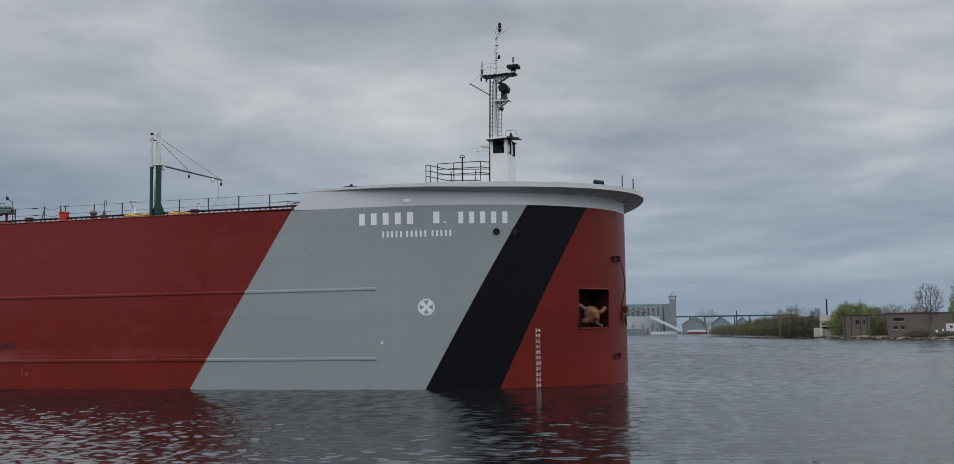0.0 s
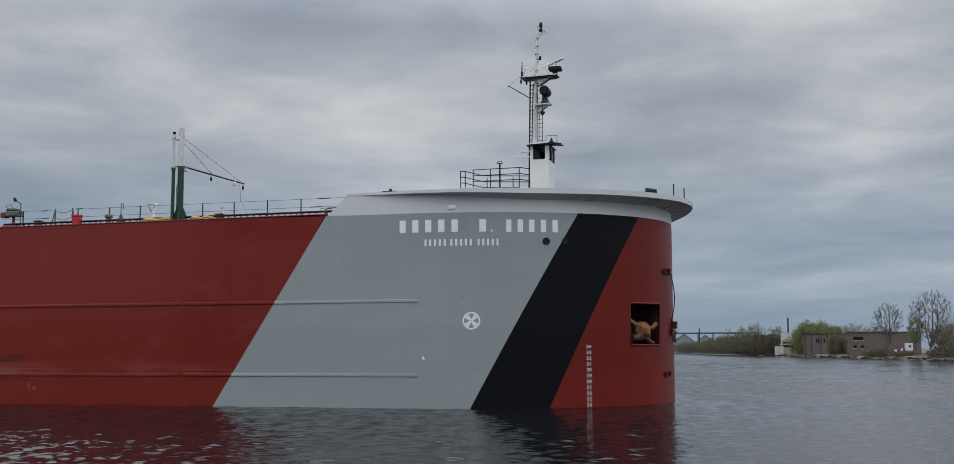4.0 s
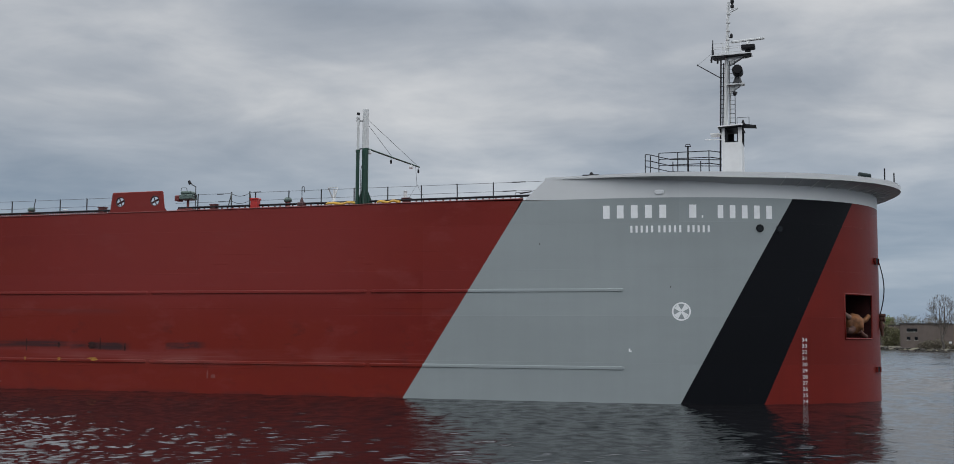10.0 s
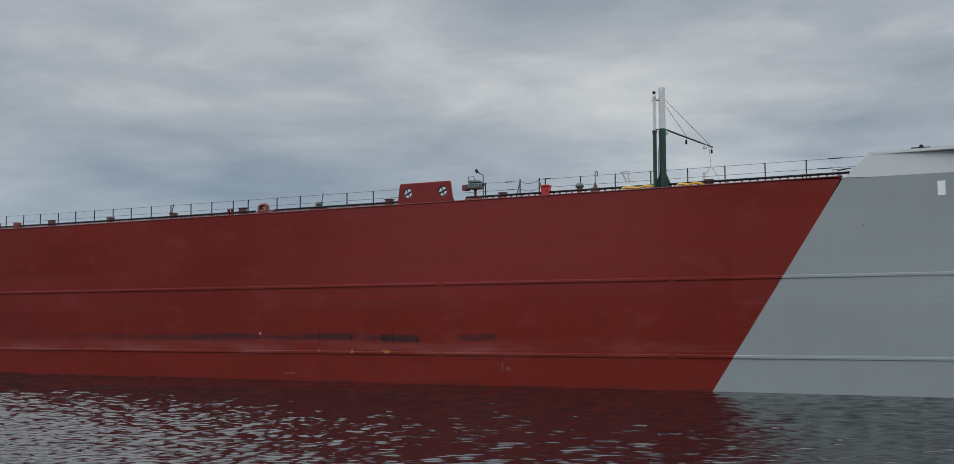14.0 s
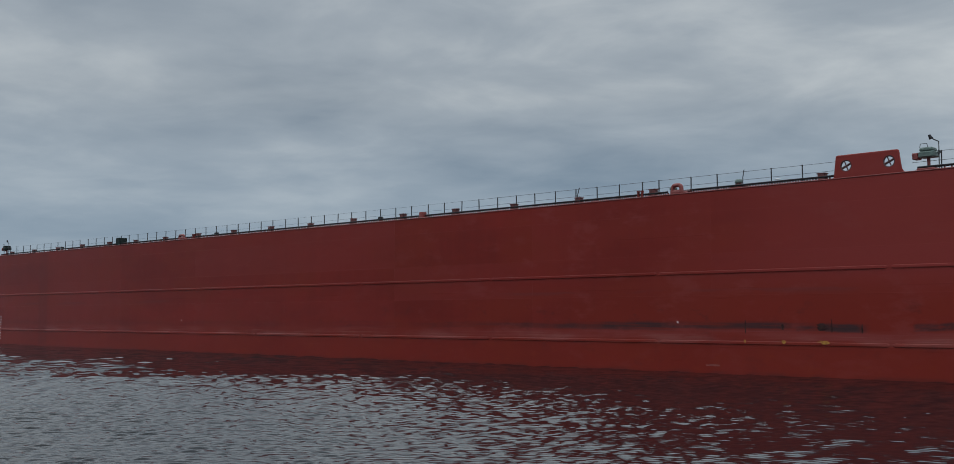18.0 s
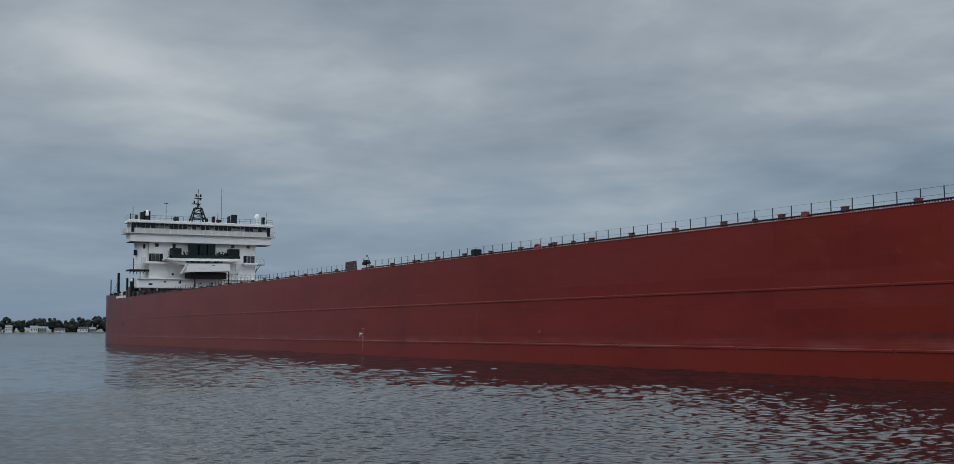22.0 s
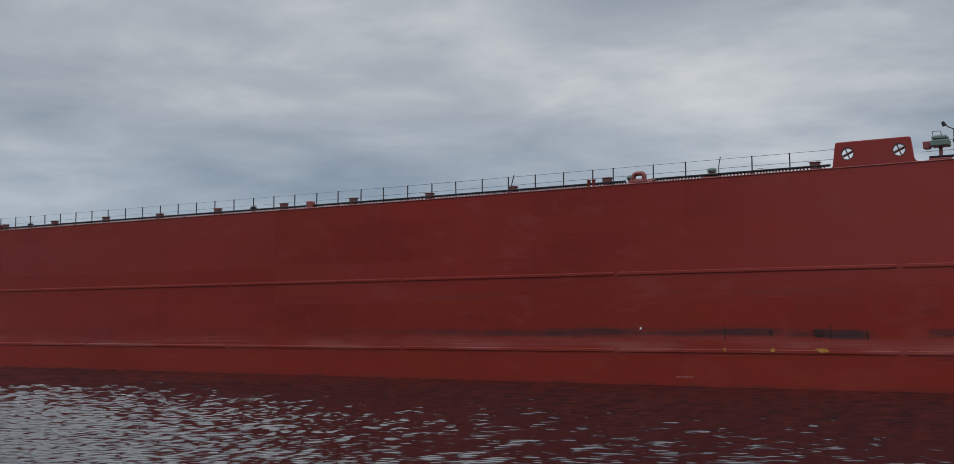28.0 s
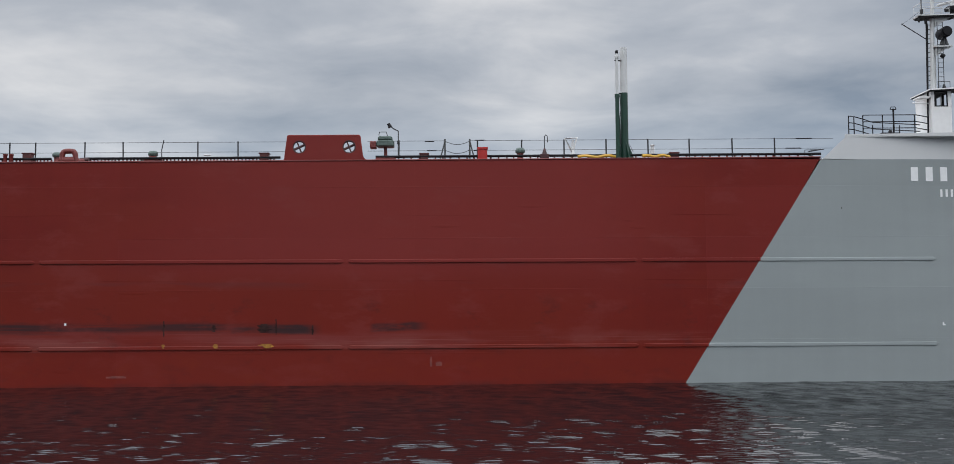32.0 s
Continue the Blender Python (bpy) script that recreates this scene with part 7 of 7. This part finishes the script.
def bare_tree(name, at, height, width, seed, label, fork=0.30, leaf=None, tips=420):
    """Trunk, a few steep stems, and branches reaching for every part of a rounded crown, thinning by the pipe rule."""
    r = random.Random(seed)
    t = new(name)
    t.location = (at.x, at.y, 0.9)
    zc, hz, hw = height * (0.5 + fork * 0.5), height * (0.5 - fork * 0.5), width * 0.5
    nodes, paths = [], []

    def path(start, pts, up):
        k = len(paths)
        paths.append([pts, up, 0])
        for i, p in enumerate(pts[1:]):
            nodes.append((p.x, p.y, p.z, k))
        return k

    trunk = [Vector((r.gauss(0, 0.008) * height * i, r.gauss(0, 0.008) * height * i, -0.4 + height * fork * 0.75 * i / 3)) for i in range(4)]
    root = path(None, trunk, -1)
    stems = 6
    for j in range(stems):
        az = 2 * math.pi * j / stems + r.uniform(-0.3, 0.3)
        out = hw * r.uniform(0.25, 0.5)
        a = trunk[2 + j % 2]
        top = Vector((math.cos(az) * out, math.sin(az) * out, height * r.uniform(0.66, 0.80)))
        path(None, [a] + [a.lerp(top, f) + Vector((math.cos(az), math.sin(az), 0)) * out * 0.35 * math.sin(math.pi * f) for f in (0.25, 0.5, 0.75, 1.0)], root)
    ends = []
    while len(ends) < tips:
        u = Vector((r.gauss(0, 1), r.gauss(0, 1), r.gauss(0, 1))).normalized() * r.uniform(0.30, 1.0) ** 0.6
        if u.z > -0.88:
            ends.append(Vector((u.x * hw, u.y * hw, zc + u.z * hz)))
    ends.sort(key=lambda e: (e - Vector((0, 0, zc * 0.6))).length)
    for e in ends:
        arr = np.array(nodes)
        d = arr[:, :3] - np.array(e)
        far = np.sqrt((d ** 2).sum(1))
        cost = far + np.where(d[:, 2] > -0.35 * far, 50.0, 0.0)
        i = int(cost.argmin())
        n = Vector(arr[i, :3])
        dist = (e - n).length
        mid = n.lerp(e, 0.5) + Vector((e.x, e.y, 0)) * 0.04 - Vector((0, 0, 0.10 * dist)) + Vector((r.gauss(0, 0.05), r.gauss(0, 0.05), 0)) * dist
        path(None, [n, mid, e], int(arr[i, 3]))
    for k in range(len(paths) - 1, -1, -1):
        paths[k][2] += 1
        if paths[k][1] >= 0:
            paths[paths[k][1]][2] += paths[k][2]
    bm, tw = BM(), BM()
    for k, (pts, up, load) in enumerate(paths):
        rad = 0.015 * load ** 0.52 * height / 17
        into = bm if k <= stems else tw
        for i, (a, b) in enumerate(zip(pts, pts[1:])):
            f0, f1 = 1 - 0.55 * i / (len(pts) - 1), 1 - 0.55 * (i + 1) / (len(pts) - 1)
            if k == 0:
                f0, f1 = 1.25 - 0.12 * i, 1.25 - 0.12 * (i + 1)
            tube(into, a, b, max(rad * f0, 0.012), 7 if k <= stems else 3, max(rad * f1, 0.010), caps=False)
        if k > stems:
            e = pts[-1]
            for j in range(7):
                q = Vector((e.x, e.y, (e.z - zc) * 0.8)).normalized() * 0.6 + Vector((r.gauss(0, 0.5), r.gauss(0, 0.5), r.uniform(0.2, 1.0)))
                o = pts[1].lerp(e, r.uniform(0.2, 1.0))
                tube(tw, o, o + q.normalized() * r.uniform(0.4, 1.1) * height / 17, 0.016, 3, 0.006, caps=False)
    part("trunk", bm, BARK, t)
    if leaf:
        rr = random.Random(seed + 1)
        vs = [v.co.copy() for v in tw.verts]
        for i in range(2600):
            c = rr.choice(vs) + Vector((rr.gauss(0, 0.3), rr.gauss(0, 0.3), rr.gauss(0, 0.3)))
            leaf_card(tw, c, rr.uniform(0.14, 0.30), rr)
    part("crown", tw, leaf or BARK, t)
    return tagged(t, label, "tree", group="trees on the bank")


def leaf_card(bm, c, s, r):
    u = Vector((r.gauss(0, 1), r.gauss(0, 1), r.gauss(0, 1))).normalized()
    v = u.orthogonal().normalized()
    w = u.cross(v)
    bm.faces.new([bm.verts.new(c + v * s * a + w * s * b) for a, b in ((-0.5, -0.2), (0.1, -0.5), (0.5, 0.2), (-0.1, 0.5))])


def shrub(at, w, h, material, seed, label, name="shrub", count=1500, z=0.7, leaf=0.30, category="shrub"):
    """A clump of upright shoots fanning from the ground, set with small leaves along their upper lengths."""
    r = random.Random(seed)
    t = new(name)
    t.location = (at.x, at.y, z)
    bm, st = BM(), BM()
    shoots = max(60, int(w * h * 1.5))
    per = max(6, count // shoots)
    for i in range(shoots):
        x, y = r.gauss(0, 0.24) * w, r.gauss(0, 0.24) * w
        q = min(1.0, math.hypot(x, y) / (0.5 * w))
        top = h * (math.sqrt(max(0.0, 1 - 0.72 * q * q)) * r.uniform(0.72, 1.0))
        a = Vector((x * 0.72, y * 0.72, -0.4))
        b = Vector((x * 1.12 + r.gauss(0, 0.25), y * 1.12 + r.gauss(0, 0.25), top))
        mid_ = a.lerp(b, 0.5) + Vector((r.gauss(0, 0.2), r.gauss(0, 0.2), 0))
        tube(st, a, mid_, 0.045, 3, 0.03, caps=False)
        tube(st, mid_, b, 0.03, 3, 0.008, caps=False)
        for k in range(5):
            u = a.lerp(b, r.uniform(0.35, 0.95))
            tube(st, u, u + Vector((r.gauss(0, 0.5), r.gauss(0, 0.5), r.uniform(0.4, 1.2))), 0.016, 3, 0.006, caps=False)
        for k in range(per):
            f = r.random() ** 0.6
            c = a.lerp(b, 0.08 + 0.94 * f) + Vector((r.gauss(0, 0.38), r.gauss(0, 0.38), r.gauss(0, 0.25)))
            c.z = max(c.z, 0.03)
            leaf_card(bm, c, leaf * r.uniform(0.6, 1.5), r)
    tagged(part("brushwood", st, BARK, t), kind="stuff")
    tagged(part("foliage", bm, material, t), kind="stuff")
    return tagged(t, label, category, group="bushes on the bank")


def oriented(name, bearing0, bearing1, far, height, depth, eye, label, category, wall, extra=None, z=0.9):
    """A block whose front spans two bearings; its local x runs along the front, y away from the eye."""
    a, b = ground_at(bearing0, far, eye), ground_at(bearing1, far, eye)
    ob = new(name)
    d = b - a
    ob.matrix_world = Matrix.Translation((a.x, a.y, z)) @ Matrix.Rotation(math.atan2(d.y, d.x), 4, "Z")
    w = d.length
    if wall is not None:
        bm = BM()
        box(bm, 0, w, 0, depth, -0.6, height, 0.04)
        part("wall", bm, wall, ob)
    tagged(ob, label, category)
    return ob, w


def flat_part(name, ob, material, x0, x1, y0, y1, z0, z1, label=""):
    bm = BM()
    box(bm, x0, x1, y0, y1, z0, z1)
    return part(name, bm, material, ob, label)


def gable(ob, w, depth, eave, peak, material, over=0.4, along=True):
    bm = BM()
    if along:
        prism(bm, [(-over, eave), (depth / 2, peak), (depth + over, eave), (depth + over, eave + 0.2), (depth / 2, peak + 0.25), (-over, eave + 0.2)], 0, -over, w + over)
    else:
        prism(bm, [(-over, eave), (w / 2, peak), (w + over, eave), (w + over, eave + 0.2), (w / 2, peak + 0.25), (-over, eave + 0.2)], 1, -over, depth + over)
    return part("roof", bm, material, ob)


def build_shore():
    build_banks()
    # brown brick works on the right bank
    ob, w = oriented("brick_works", 3.55, 6.87, 372, 6.9, 26, EYE6, "low brown brick works building with dark windows", "building", BRICKWALL)
    flat_part("roof", ob, ROOFDARK, -0.2, w + 0.2, -0.2, 26.2, 6.9, 7.15)
    for x0, x1, z0, z1 in ((1.9, 4.9, 4.6, 5.6), (1.9, 2.9, 2.1, 3.0), (4.1, 5.0, 2.1, 3.0)):
        win = flat_part("window", ob, GLASS, x0, x1, -0.05, 0.1, z0, z1, "dark window")
        flat_part("window_sill", win, CONCRETE, x0 - 0.1, x1 + 0.1, -0.12, 0.0, z0 - 0.15, z0 - 0.02)
    flat_part("loading_door", ob, FARWHITE, 16.8, 19.1, -0.08, 0.1, 0.4, 3.6, "white loading door")
    flat_part("door", ob, FARWHITE, 15.6, 16.2, -0.06, 0.1, 1.2, 2.0)
    flat_part("meter_box", ob, FARWHITE, 13.7, 14.5, -0.2, 0.1, 0.9, 1.7)
    for z in (1.2, 2.1, 3.0):
        flat_part("door_panel_line", ob, FARGREY, 16.95, 18.95, -0.10, -0.07, z, z + 0.12)
    flat_part("door_pane", ob, GLASS, 17.9, 18.7, -0.11, -0.07, 2.35, 2.9)
    for x in (2.5, 6.5, 13.0, 18.5):
        bm = BM()
        lathe(bm, x, 3.0, [(0.25, 7.1), (0.25, 7.8), (0.5, 7.9), (0.1, 8.2)], 8)
        part("roof_vent", bm, FARGREY, ob)
    # taller ribbed building beside it
    ob, w = oriented("ribbed_warehouse", 1.55, 3.52, 420, 7.1, 20, EYE6, "brown brick warehouse with dark vertical ribs", "building", BRICKWALL)
    flat_part("roof", ob, ROOFDARK, -0.2, w + 0.2, -0.2, 20.2, 7.1, 7.3)
    for x in (0.5, 2.6, 5.8, 7.9, 9.6, 12.2):
        flat_part("pilaster", ob, ROOFDARK, x, x + 0.35, -0.12, 0.1, -0.5, 7.0)
    for x in (4.3, 5.0, 6.9):
        flat_part("window", ob, GLASS, x, x + 0.45, -0.05, 0.1, 4.1, 5.6)
    # pale stepped block
    ob, w = oriented("concrete_block", 0.50, 1.35, 470, 8.2, 14, EYE6, "pale stepped concrete building with open storeys", "building", CONCRETE)
    for z in (2.6, 4.0):
        flat_part("window", ob, GLASS, 0.6, w - 1.2, -0.06, 0.2, z, z + 0.8, "dark window strip")
    flat_part("ledge", ob, CONCRETE, -0.6, w + 0.5, -0.9, 0.0, 3.5, 3.8)
    flat_part("lower_wing", ob, CONCRETE, -2.4, 1.0, -3, 0.0, -0.5, 3.0)
    flat_part("ledge", ob, CONCRETE, -0.3, w + 0.3, -0.5, 0.0, 5.6, 5.85)
    ob, w = oriented("long_shed", -1.2, 0.45, 520, 8.0, 16, EYE6, "long tan shed behind the brush", "building", BRICKWALL)
    flat_part("roof", ob, CONCRETE, -0.2, w + 0.2, -0.2, 16.2, 8.0, 8.3)
    for x in (3.0, 6.0, 9.5):
        flat_part("window", ob, CONCRETE, x, x + 1.4, -0.06, 0.1, 4.0, 5.6)
    # bare poplars
    bare_tree("bare_tree", ground_at(5.42, 335), 14.7, 8.2, 11, "leafless grey tree with a fan of fine twigs", fork=0.34)
    bare_tree("bare_tree", ground_at(7.32, 322), 17.5, 10.8, 23, "large leafless tree with a broad round crown of twigs", fork=0.22, tips=620)
    bare_tree("bare_tree", ground_at(6.62, 350), 11.6, 4.6, 31, "bare tree with first green leaves", leaf=LEAF_GREEN, tips=200)
    bare_tree("bare_tree", ground_at(-4.75, 800, EYE0), 18.5, 17.0, 41, "spreading leafless tree far up the bank", tips=300)
    for i, (b, far, h, w) in enumerate(((3.45, 430, 10.6, 8), (3.95, 430, 11.2, 8), (4.5, 440, 11.6, 9), (5.0, 430, 10.4, 8), (-0.72, 492, 13.4, 7), (-0.10, 500, 12.2, 6.5), (0.32, 498, 11.8, 6), (-1.3, 530, 12.2, 8), (-2.0, 600, 12.5, 9),
                                        (8.0, 332, 9.0, 6), (8.55, 328, 9.8, 7), (9.3, 322, 10.4, 8), (7.75, 340, 8.0, 6))):
        bare_tree("bare_tree", ground_at(b, far), h, w, 50 + i, "small leafless brown tree", fork=0.18, tips=170, leaf=(LEAF_BROWN, LEAF_OLIVE, None)[i % 3])
    # willow in first leaf and brush
    for i, (b, far, w, h, m, lab) in enumerate((
            (1.75, 448, 11, 13.2, LEAF_GREEN, "round willow in fresh yellow-green leaf"), (2.40, 452, 12, 13.4, LEAF_GREEN, "round willow in fresh yellow-green leaf"), (1.35, 470, 6, 11.0, LEAF_GREEN, "round willow in fresh yellow-green leaf"),
            (2.98, 404, 3.6, 7.6, LEAF_OLIVE, "olive bush against the brick wall"), (3.34, 402, 3.6, 7.0, LEAF_OLIVE, "olive bush against the brick wall"), (3.0, 452, 8, 11.2, LEAF_GREEN, "round willow in fresh yellow-green leaf"),
            (-3.1, 620, 9, 7.2, LEAF_OLIVE, "dense olive-green bush by the water"), (-2.6, 590, 11, 8.6, LEAF_OLIVE, "dense olive-green bush by the water"),
            (-2.1, 560, 12, 9.2, LEAF_OLIVE, "dense olive-green bush by the water"), (-1.55, 535, 12, 9.7, LEAF_OLIVE, "dense olive-green bush by the water"),
            (-1.05, 515, 9, 9.5, LEAF_OLIVE, "dense olive-green bush by the water"), (-0.65, 500, 6, 9.0, LEAF_BROWN, "brown leafless brush by the water"),
            (-0.30, 492, 6, 8.5, LEAF_BROWN, "brown leafless brush by the water"), (0.08, 486, 6, 9.0, LEAF_BROWN, "brown leafless brush by the water"), (0.38, 482, 4.5, 8.0, LEAF_BROWN, "brown leafless brush by the water"),
            (-3.6, 680, 11, 7.0, LEAF_BROWN, "brown leafless brush by the water"), (-4.0, 740, 13, 7.0, LEAF_BROWN, "brown leafless brush by the water"), (-4.4, 790, 12, 6.0, LEAF_BROWN, "brown leafless brush by the water"),
            (8.05, 318, 6, 6.5, LEAF_BROWN, "brown leafless brush by the water"), (8.6, 308, 7, 8.0, LEAF_OLIVE, "dense olive-green bush by the water"), (9.2, 300, 8, 8.4, LEAF_OLIVE, "dense olive-green bush by the water"), (9.9, 290, 9, 9.0, LEAF_BROWN, "brown leafless brush by the water"),
            (10.6, 285, 10, 8.0, LEAF_OLIVE, "dense olive-green bush by the water"), (7.6, 300, 5, 2.4, LEAF_BROWN, "low brown brush on the bank"), (8.4, 290, 6, 3.0, LEAF_BROWN, "low brown brush on the bank"),
            (4.75, 356, 4, 2.2, LEAF_BROWN, "low brown brush on the bank"), (5.25, 350, 5, 2.6, LEAF_BROWN, "low brown brush on the bank"), (6.2, 340, 6, 1.4, LEAF_BROWN, "low brown brush on the bank"))):
        shrub(ground_at(b, far), w, h, m, 100 + i, lab, "willow" if "willow" in lab else "shrub", category="tree" if "willow" in lab else "shrub", count=11000 if h > 8 else 5000, leaf=0.30 if "willow" in lab else 0.24 if h > 4 else 0.16)
    # pale hut and a bleached fallen trunk at the water's edge
    ob, w = oriented("bank_hut", 7.40, 7.80, 326, 2.2, 4, EYE6, "small pale hut half hidden by driftwood", "hut", CONCRETE)
    gable(ob, w, 4, 2.2, 2.9, FARGREY, 0.2)
    flat_part("window", ob, GLASS, 0.5, 1.1, -0.05, 0.05, 1.0, 1.6)
    for b0, b1, far, z0, z1 in ((7.08, 7.42, 314, 0.4, 3.6), (7.0, 7.25, 312, 0.5, 2.2), (7.5, 8.2, 306, 0.4, 1.3)):
        p, q = ground_at(b0, far), ground_at(b1, far + 1)
        bm = BM()
        path_tube(bm, [(p.x, p.y, z0), ((p.x + q.x) / 2, (p.y + q.y) / 2 + 0.4, (z0 + z1) / 2 + 0.25), (q.x, q.y, z1)], 0.13, 6)
        log = part("driftwood_log", bm, STONE if z1 < 2 else CONCRETE, None, smooth=True)
        for k in range(4):
            m0 = Vector((p.x, p.y, z0)).lerp(Vector((q.x, q.y, z1)), 0.3 + 0.18 * k)
            bm = BM()
            tube(bm, m0, m0 + Vector((0.5 - 0.3 * k, 0.2, 0.5 + 0.2 * (k % 2))), 0.05, 5, 0.02)
            part("branch", bm, STONE, log)
        tagged(log, "bleached fallen trunk with broken branches on the bank", "log", group="driftwood on the bank")
    for b, far, h in ((0.95, 560, 17.5), (-3.3, 800, 17)):
        p = ground_at(b, far, EYE0)
        bm = BM()
        tube(bm, (p.x, p.y, 0), (p.x, p.y, h), 0.35, 6)
        tagged(part("utility_pole", bm, DARK), "tall dark pole behind the bank", "pole")
    # low dock post at the water's edge
    p = ground_at(8.95, 268)
    bm = BM()
    tube(bm, (p.x, p.y, -1), (p.x, p.y, 1.0), 0.35, 8)
    box(bm, p.x - 2.2, p.x + 3, p.y - 0.3, p.y + 0.3, 0.75, 1.0)
    tagged(part("mooring_pile", bm, DARK), "dark mooring pile with a beam in the water", "pile")
    # works at the head of the river
    FAR = 1400
    ob, w = oriented("grain_elevator", -9.6, -6.35, FAR + 60, 35, 30, EYE0, "long grey concrete grain elevator", "building", FARGREY)
    for i in range(13):
        bm = BM()
        lathe(bm, w * (i + 0.5) / 13, 0, [(w / 27, -0.5), (w / 27, 33.5)], 10)
        part("silo", bm, FARGREY, ob)
    flat_part("gallery", ob, FARBLUE, 0, w * 0.95, 4, 16, 35, 38)
    ob, w = oriented("headhouse_tower", -6.55, -6.22, FAR + 55, 44, 10, EYE0, "slim grey elevator tower with a lattice top", "tower", FARGREY)
    for k in range(4):
        bm = BM()
        tube(bm, (w * (k % 2), 10 * (k // 2), 44), (w * 0.5, 5, 53), 0.4, 5)
        part("leg", bm, FARGREY, ob)
    flat_part("machine_floor", ob, FARBLUE, -1, w + 1, -1, 11, 46, 48)
    flat_part("stair_tower", ob, FARBLUE, -6, 0, 1, 8, -0.5, 36)
    ob, w = oriented("salt_shed", -9.2, -7.05, FAR, 22, 40, EYE0, "big grey shed with a white roof edge", "building", SHEDGREY)
    for k in range(9):
        flat_part("bay_door", ob, FARGREY, w * (k + 0.2) / 9, w * (k + 0.75) / 9, -0.4, 0.1, 1.0, 7.0 + 5 * (k % 2))
    gable(ob, w, 40, 22, 29, FARWHITE, 1.0, along=False)
    ob, w = oriented("conveyor_shed", -7.5, -5.95, FAR - 10, 3, 10, EYE0, "long white sloping conveyor roof", "conveyor", FARWHITE)
    bm = BM()
    prism(bm, [(0, 19), (w, 1.5), (w, 4.5), (0, 23)], 1, -4, 6)
    part("sloping_roof", bm, FARWHITE, ob)
    for b0, b1, e, pk in ((-5.95, -4.75, 11, 21), (-4.55, -3.6, 11, 20.5), (-3.5, -2.6, 10, 19)):
        ob, w = oriented("gabled_shed", b0, b1, FAR + 20, e, 40, EYE0, "grey-blue gabled warehouse near the dock", "building", FARBLUE)
        bm = BM()
        prism(bm, [(0, e), (w / 2, pk), (w, e)], 1, 0, 40)
        part("gable", bm, FARBLUE, ob)
        gable(ob, w, 40, e, pk, FARGREY, 0.8, along=False)
    ob, w = oriented("low_dock_shed", -5.7, -4.75, FAR - 15, 4.5, 12, EYE0, "low white dock shed with a reddish base", "building", FARWHITE)
    flat_part("base_band", ob, REDTRIM, 0, w, -0.3, 0, -0.5, 2.0)
    ob, w = oriented("white_office", -8.9, -7.9, FAR - 15, 7, 10, EYE0, "low pale dock building", "building", FARBLUE)
    flat_part("roof", ob, FARWHITE, -0.5, w + 0.5, -0.5, 10.5, 7, 7.8)
    # long bridge behind
    ob, w = oriented("road_bridge", -6.3, -0.5, FAR + 300, 1, 6, EYE0, "long thin steel road bridge in the distance", "bridge", None)
    flat_part("deck", ob, BRIDGE, 0, w, 0, 8, 23.5, 25.6)
    for i in range(9):
        flat_part("pier", ob, BRIDGE, w * i / 8 - 0.9, w * i / 8 + 0.9, 1, 7, -1, 23.5)
    # far left shore: dark woods with houses
    r = random.Random(77)
    bm = BM()
    bmesh.ops.create_icosphere(bm, subdivisions=2, radius=1)
    ball = [v.co.copy() for v in bm.verts]
    skin = [[v.index for v in f.verts] for f in bm.faces]
    bm.free()
    vs, fs = [], []
    for i in range(170):
        y = -260 + i * 6.2 + r.uniform(-3, 3)
        h = r.uniform(14, 23) * (0.88 + 0.35 * noise.noise((y * 0.025, 0, 0)))
        x = -1345 - r.uniform(0, 40)
        for k in range(8):
            rad = r.uniform(1.6, 4.2)
            c = Vector((x + r.uniform(-4, 4), y + r.uniform(-6, 6), max(rad * 0.6, h - rad - abs(r.gauss(0, h * 0.40)))))
            n0 = len(vs)
            vs += [c + v * rad * (1 + 0.55 * noise.noise(v * 2.2 + c) + 0.35 * noise.noise(v * 5 + c)) for v in ball]
            fs += [[n0 + q for q in f] for f in skin]
    me = bpy.data.meshes.new("far_woods")
    me.from_pydata([tuple(v) for v in vs], [], fs)
    me.materials.append(LEAF_DARK)
    tagged(new("far_woods", me), "dark line of trees on the far shore", "trees", kind="stuff")
    for y, w, h, m in ((42, 9, 4.2, HOUSEGREY), (70, 8, 3.4, FARWHITE), (97, 7, 3.6, HOUSEGREY), (108, 7, 5.6, FARWHITE), (134, 8, 5.0, FARWHITE), (143, 8, 4.2, HOUSEGREY), (160, 11, 2.2, FARWHITE), (186, 10, 3.6, FARWHITE), (198, 7, 3.0, HOUSEGREY), (224, 9, 3.6, HOUSEGREY), (245, 8, 3.0, HOUSEGREY)):
        ob = new("shore_house")
        ob.matrix_world = Matrix.Translation((-1334, y, 0.5)) @ Matrix.Rotation(radians(90), 4, "Z")
        bm = BM()
        box(bm, 0, w, 0, 9, -0.6, h, 0.05)
        part("wall", bm, m, ob)
        gable(ob, w, 9, h, h + 2.2, ROOFDARK if r.random() < 0.6 else HOUSEGREY)
        for k in range(3):
            flat_part("window", ob, GLASS, w * (k + 0.3) / 3, w * (k + 0.65) / 3, -0.06, 0.05, h * 0.4, h * 0.75)
        tagged(ob, "pale gabled house on the far shore", "house", group="houses on the far shore")


build_bow_house()
scanner = build_scanner()
build_deck_edge()
build_crane()
build_aft_house()
build_shore()
lift_deck_line()
motions()
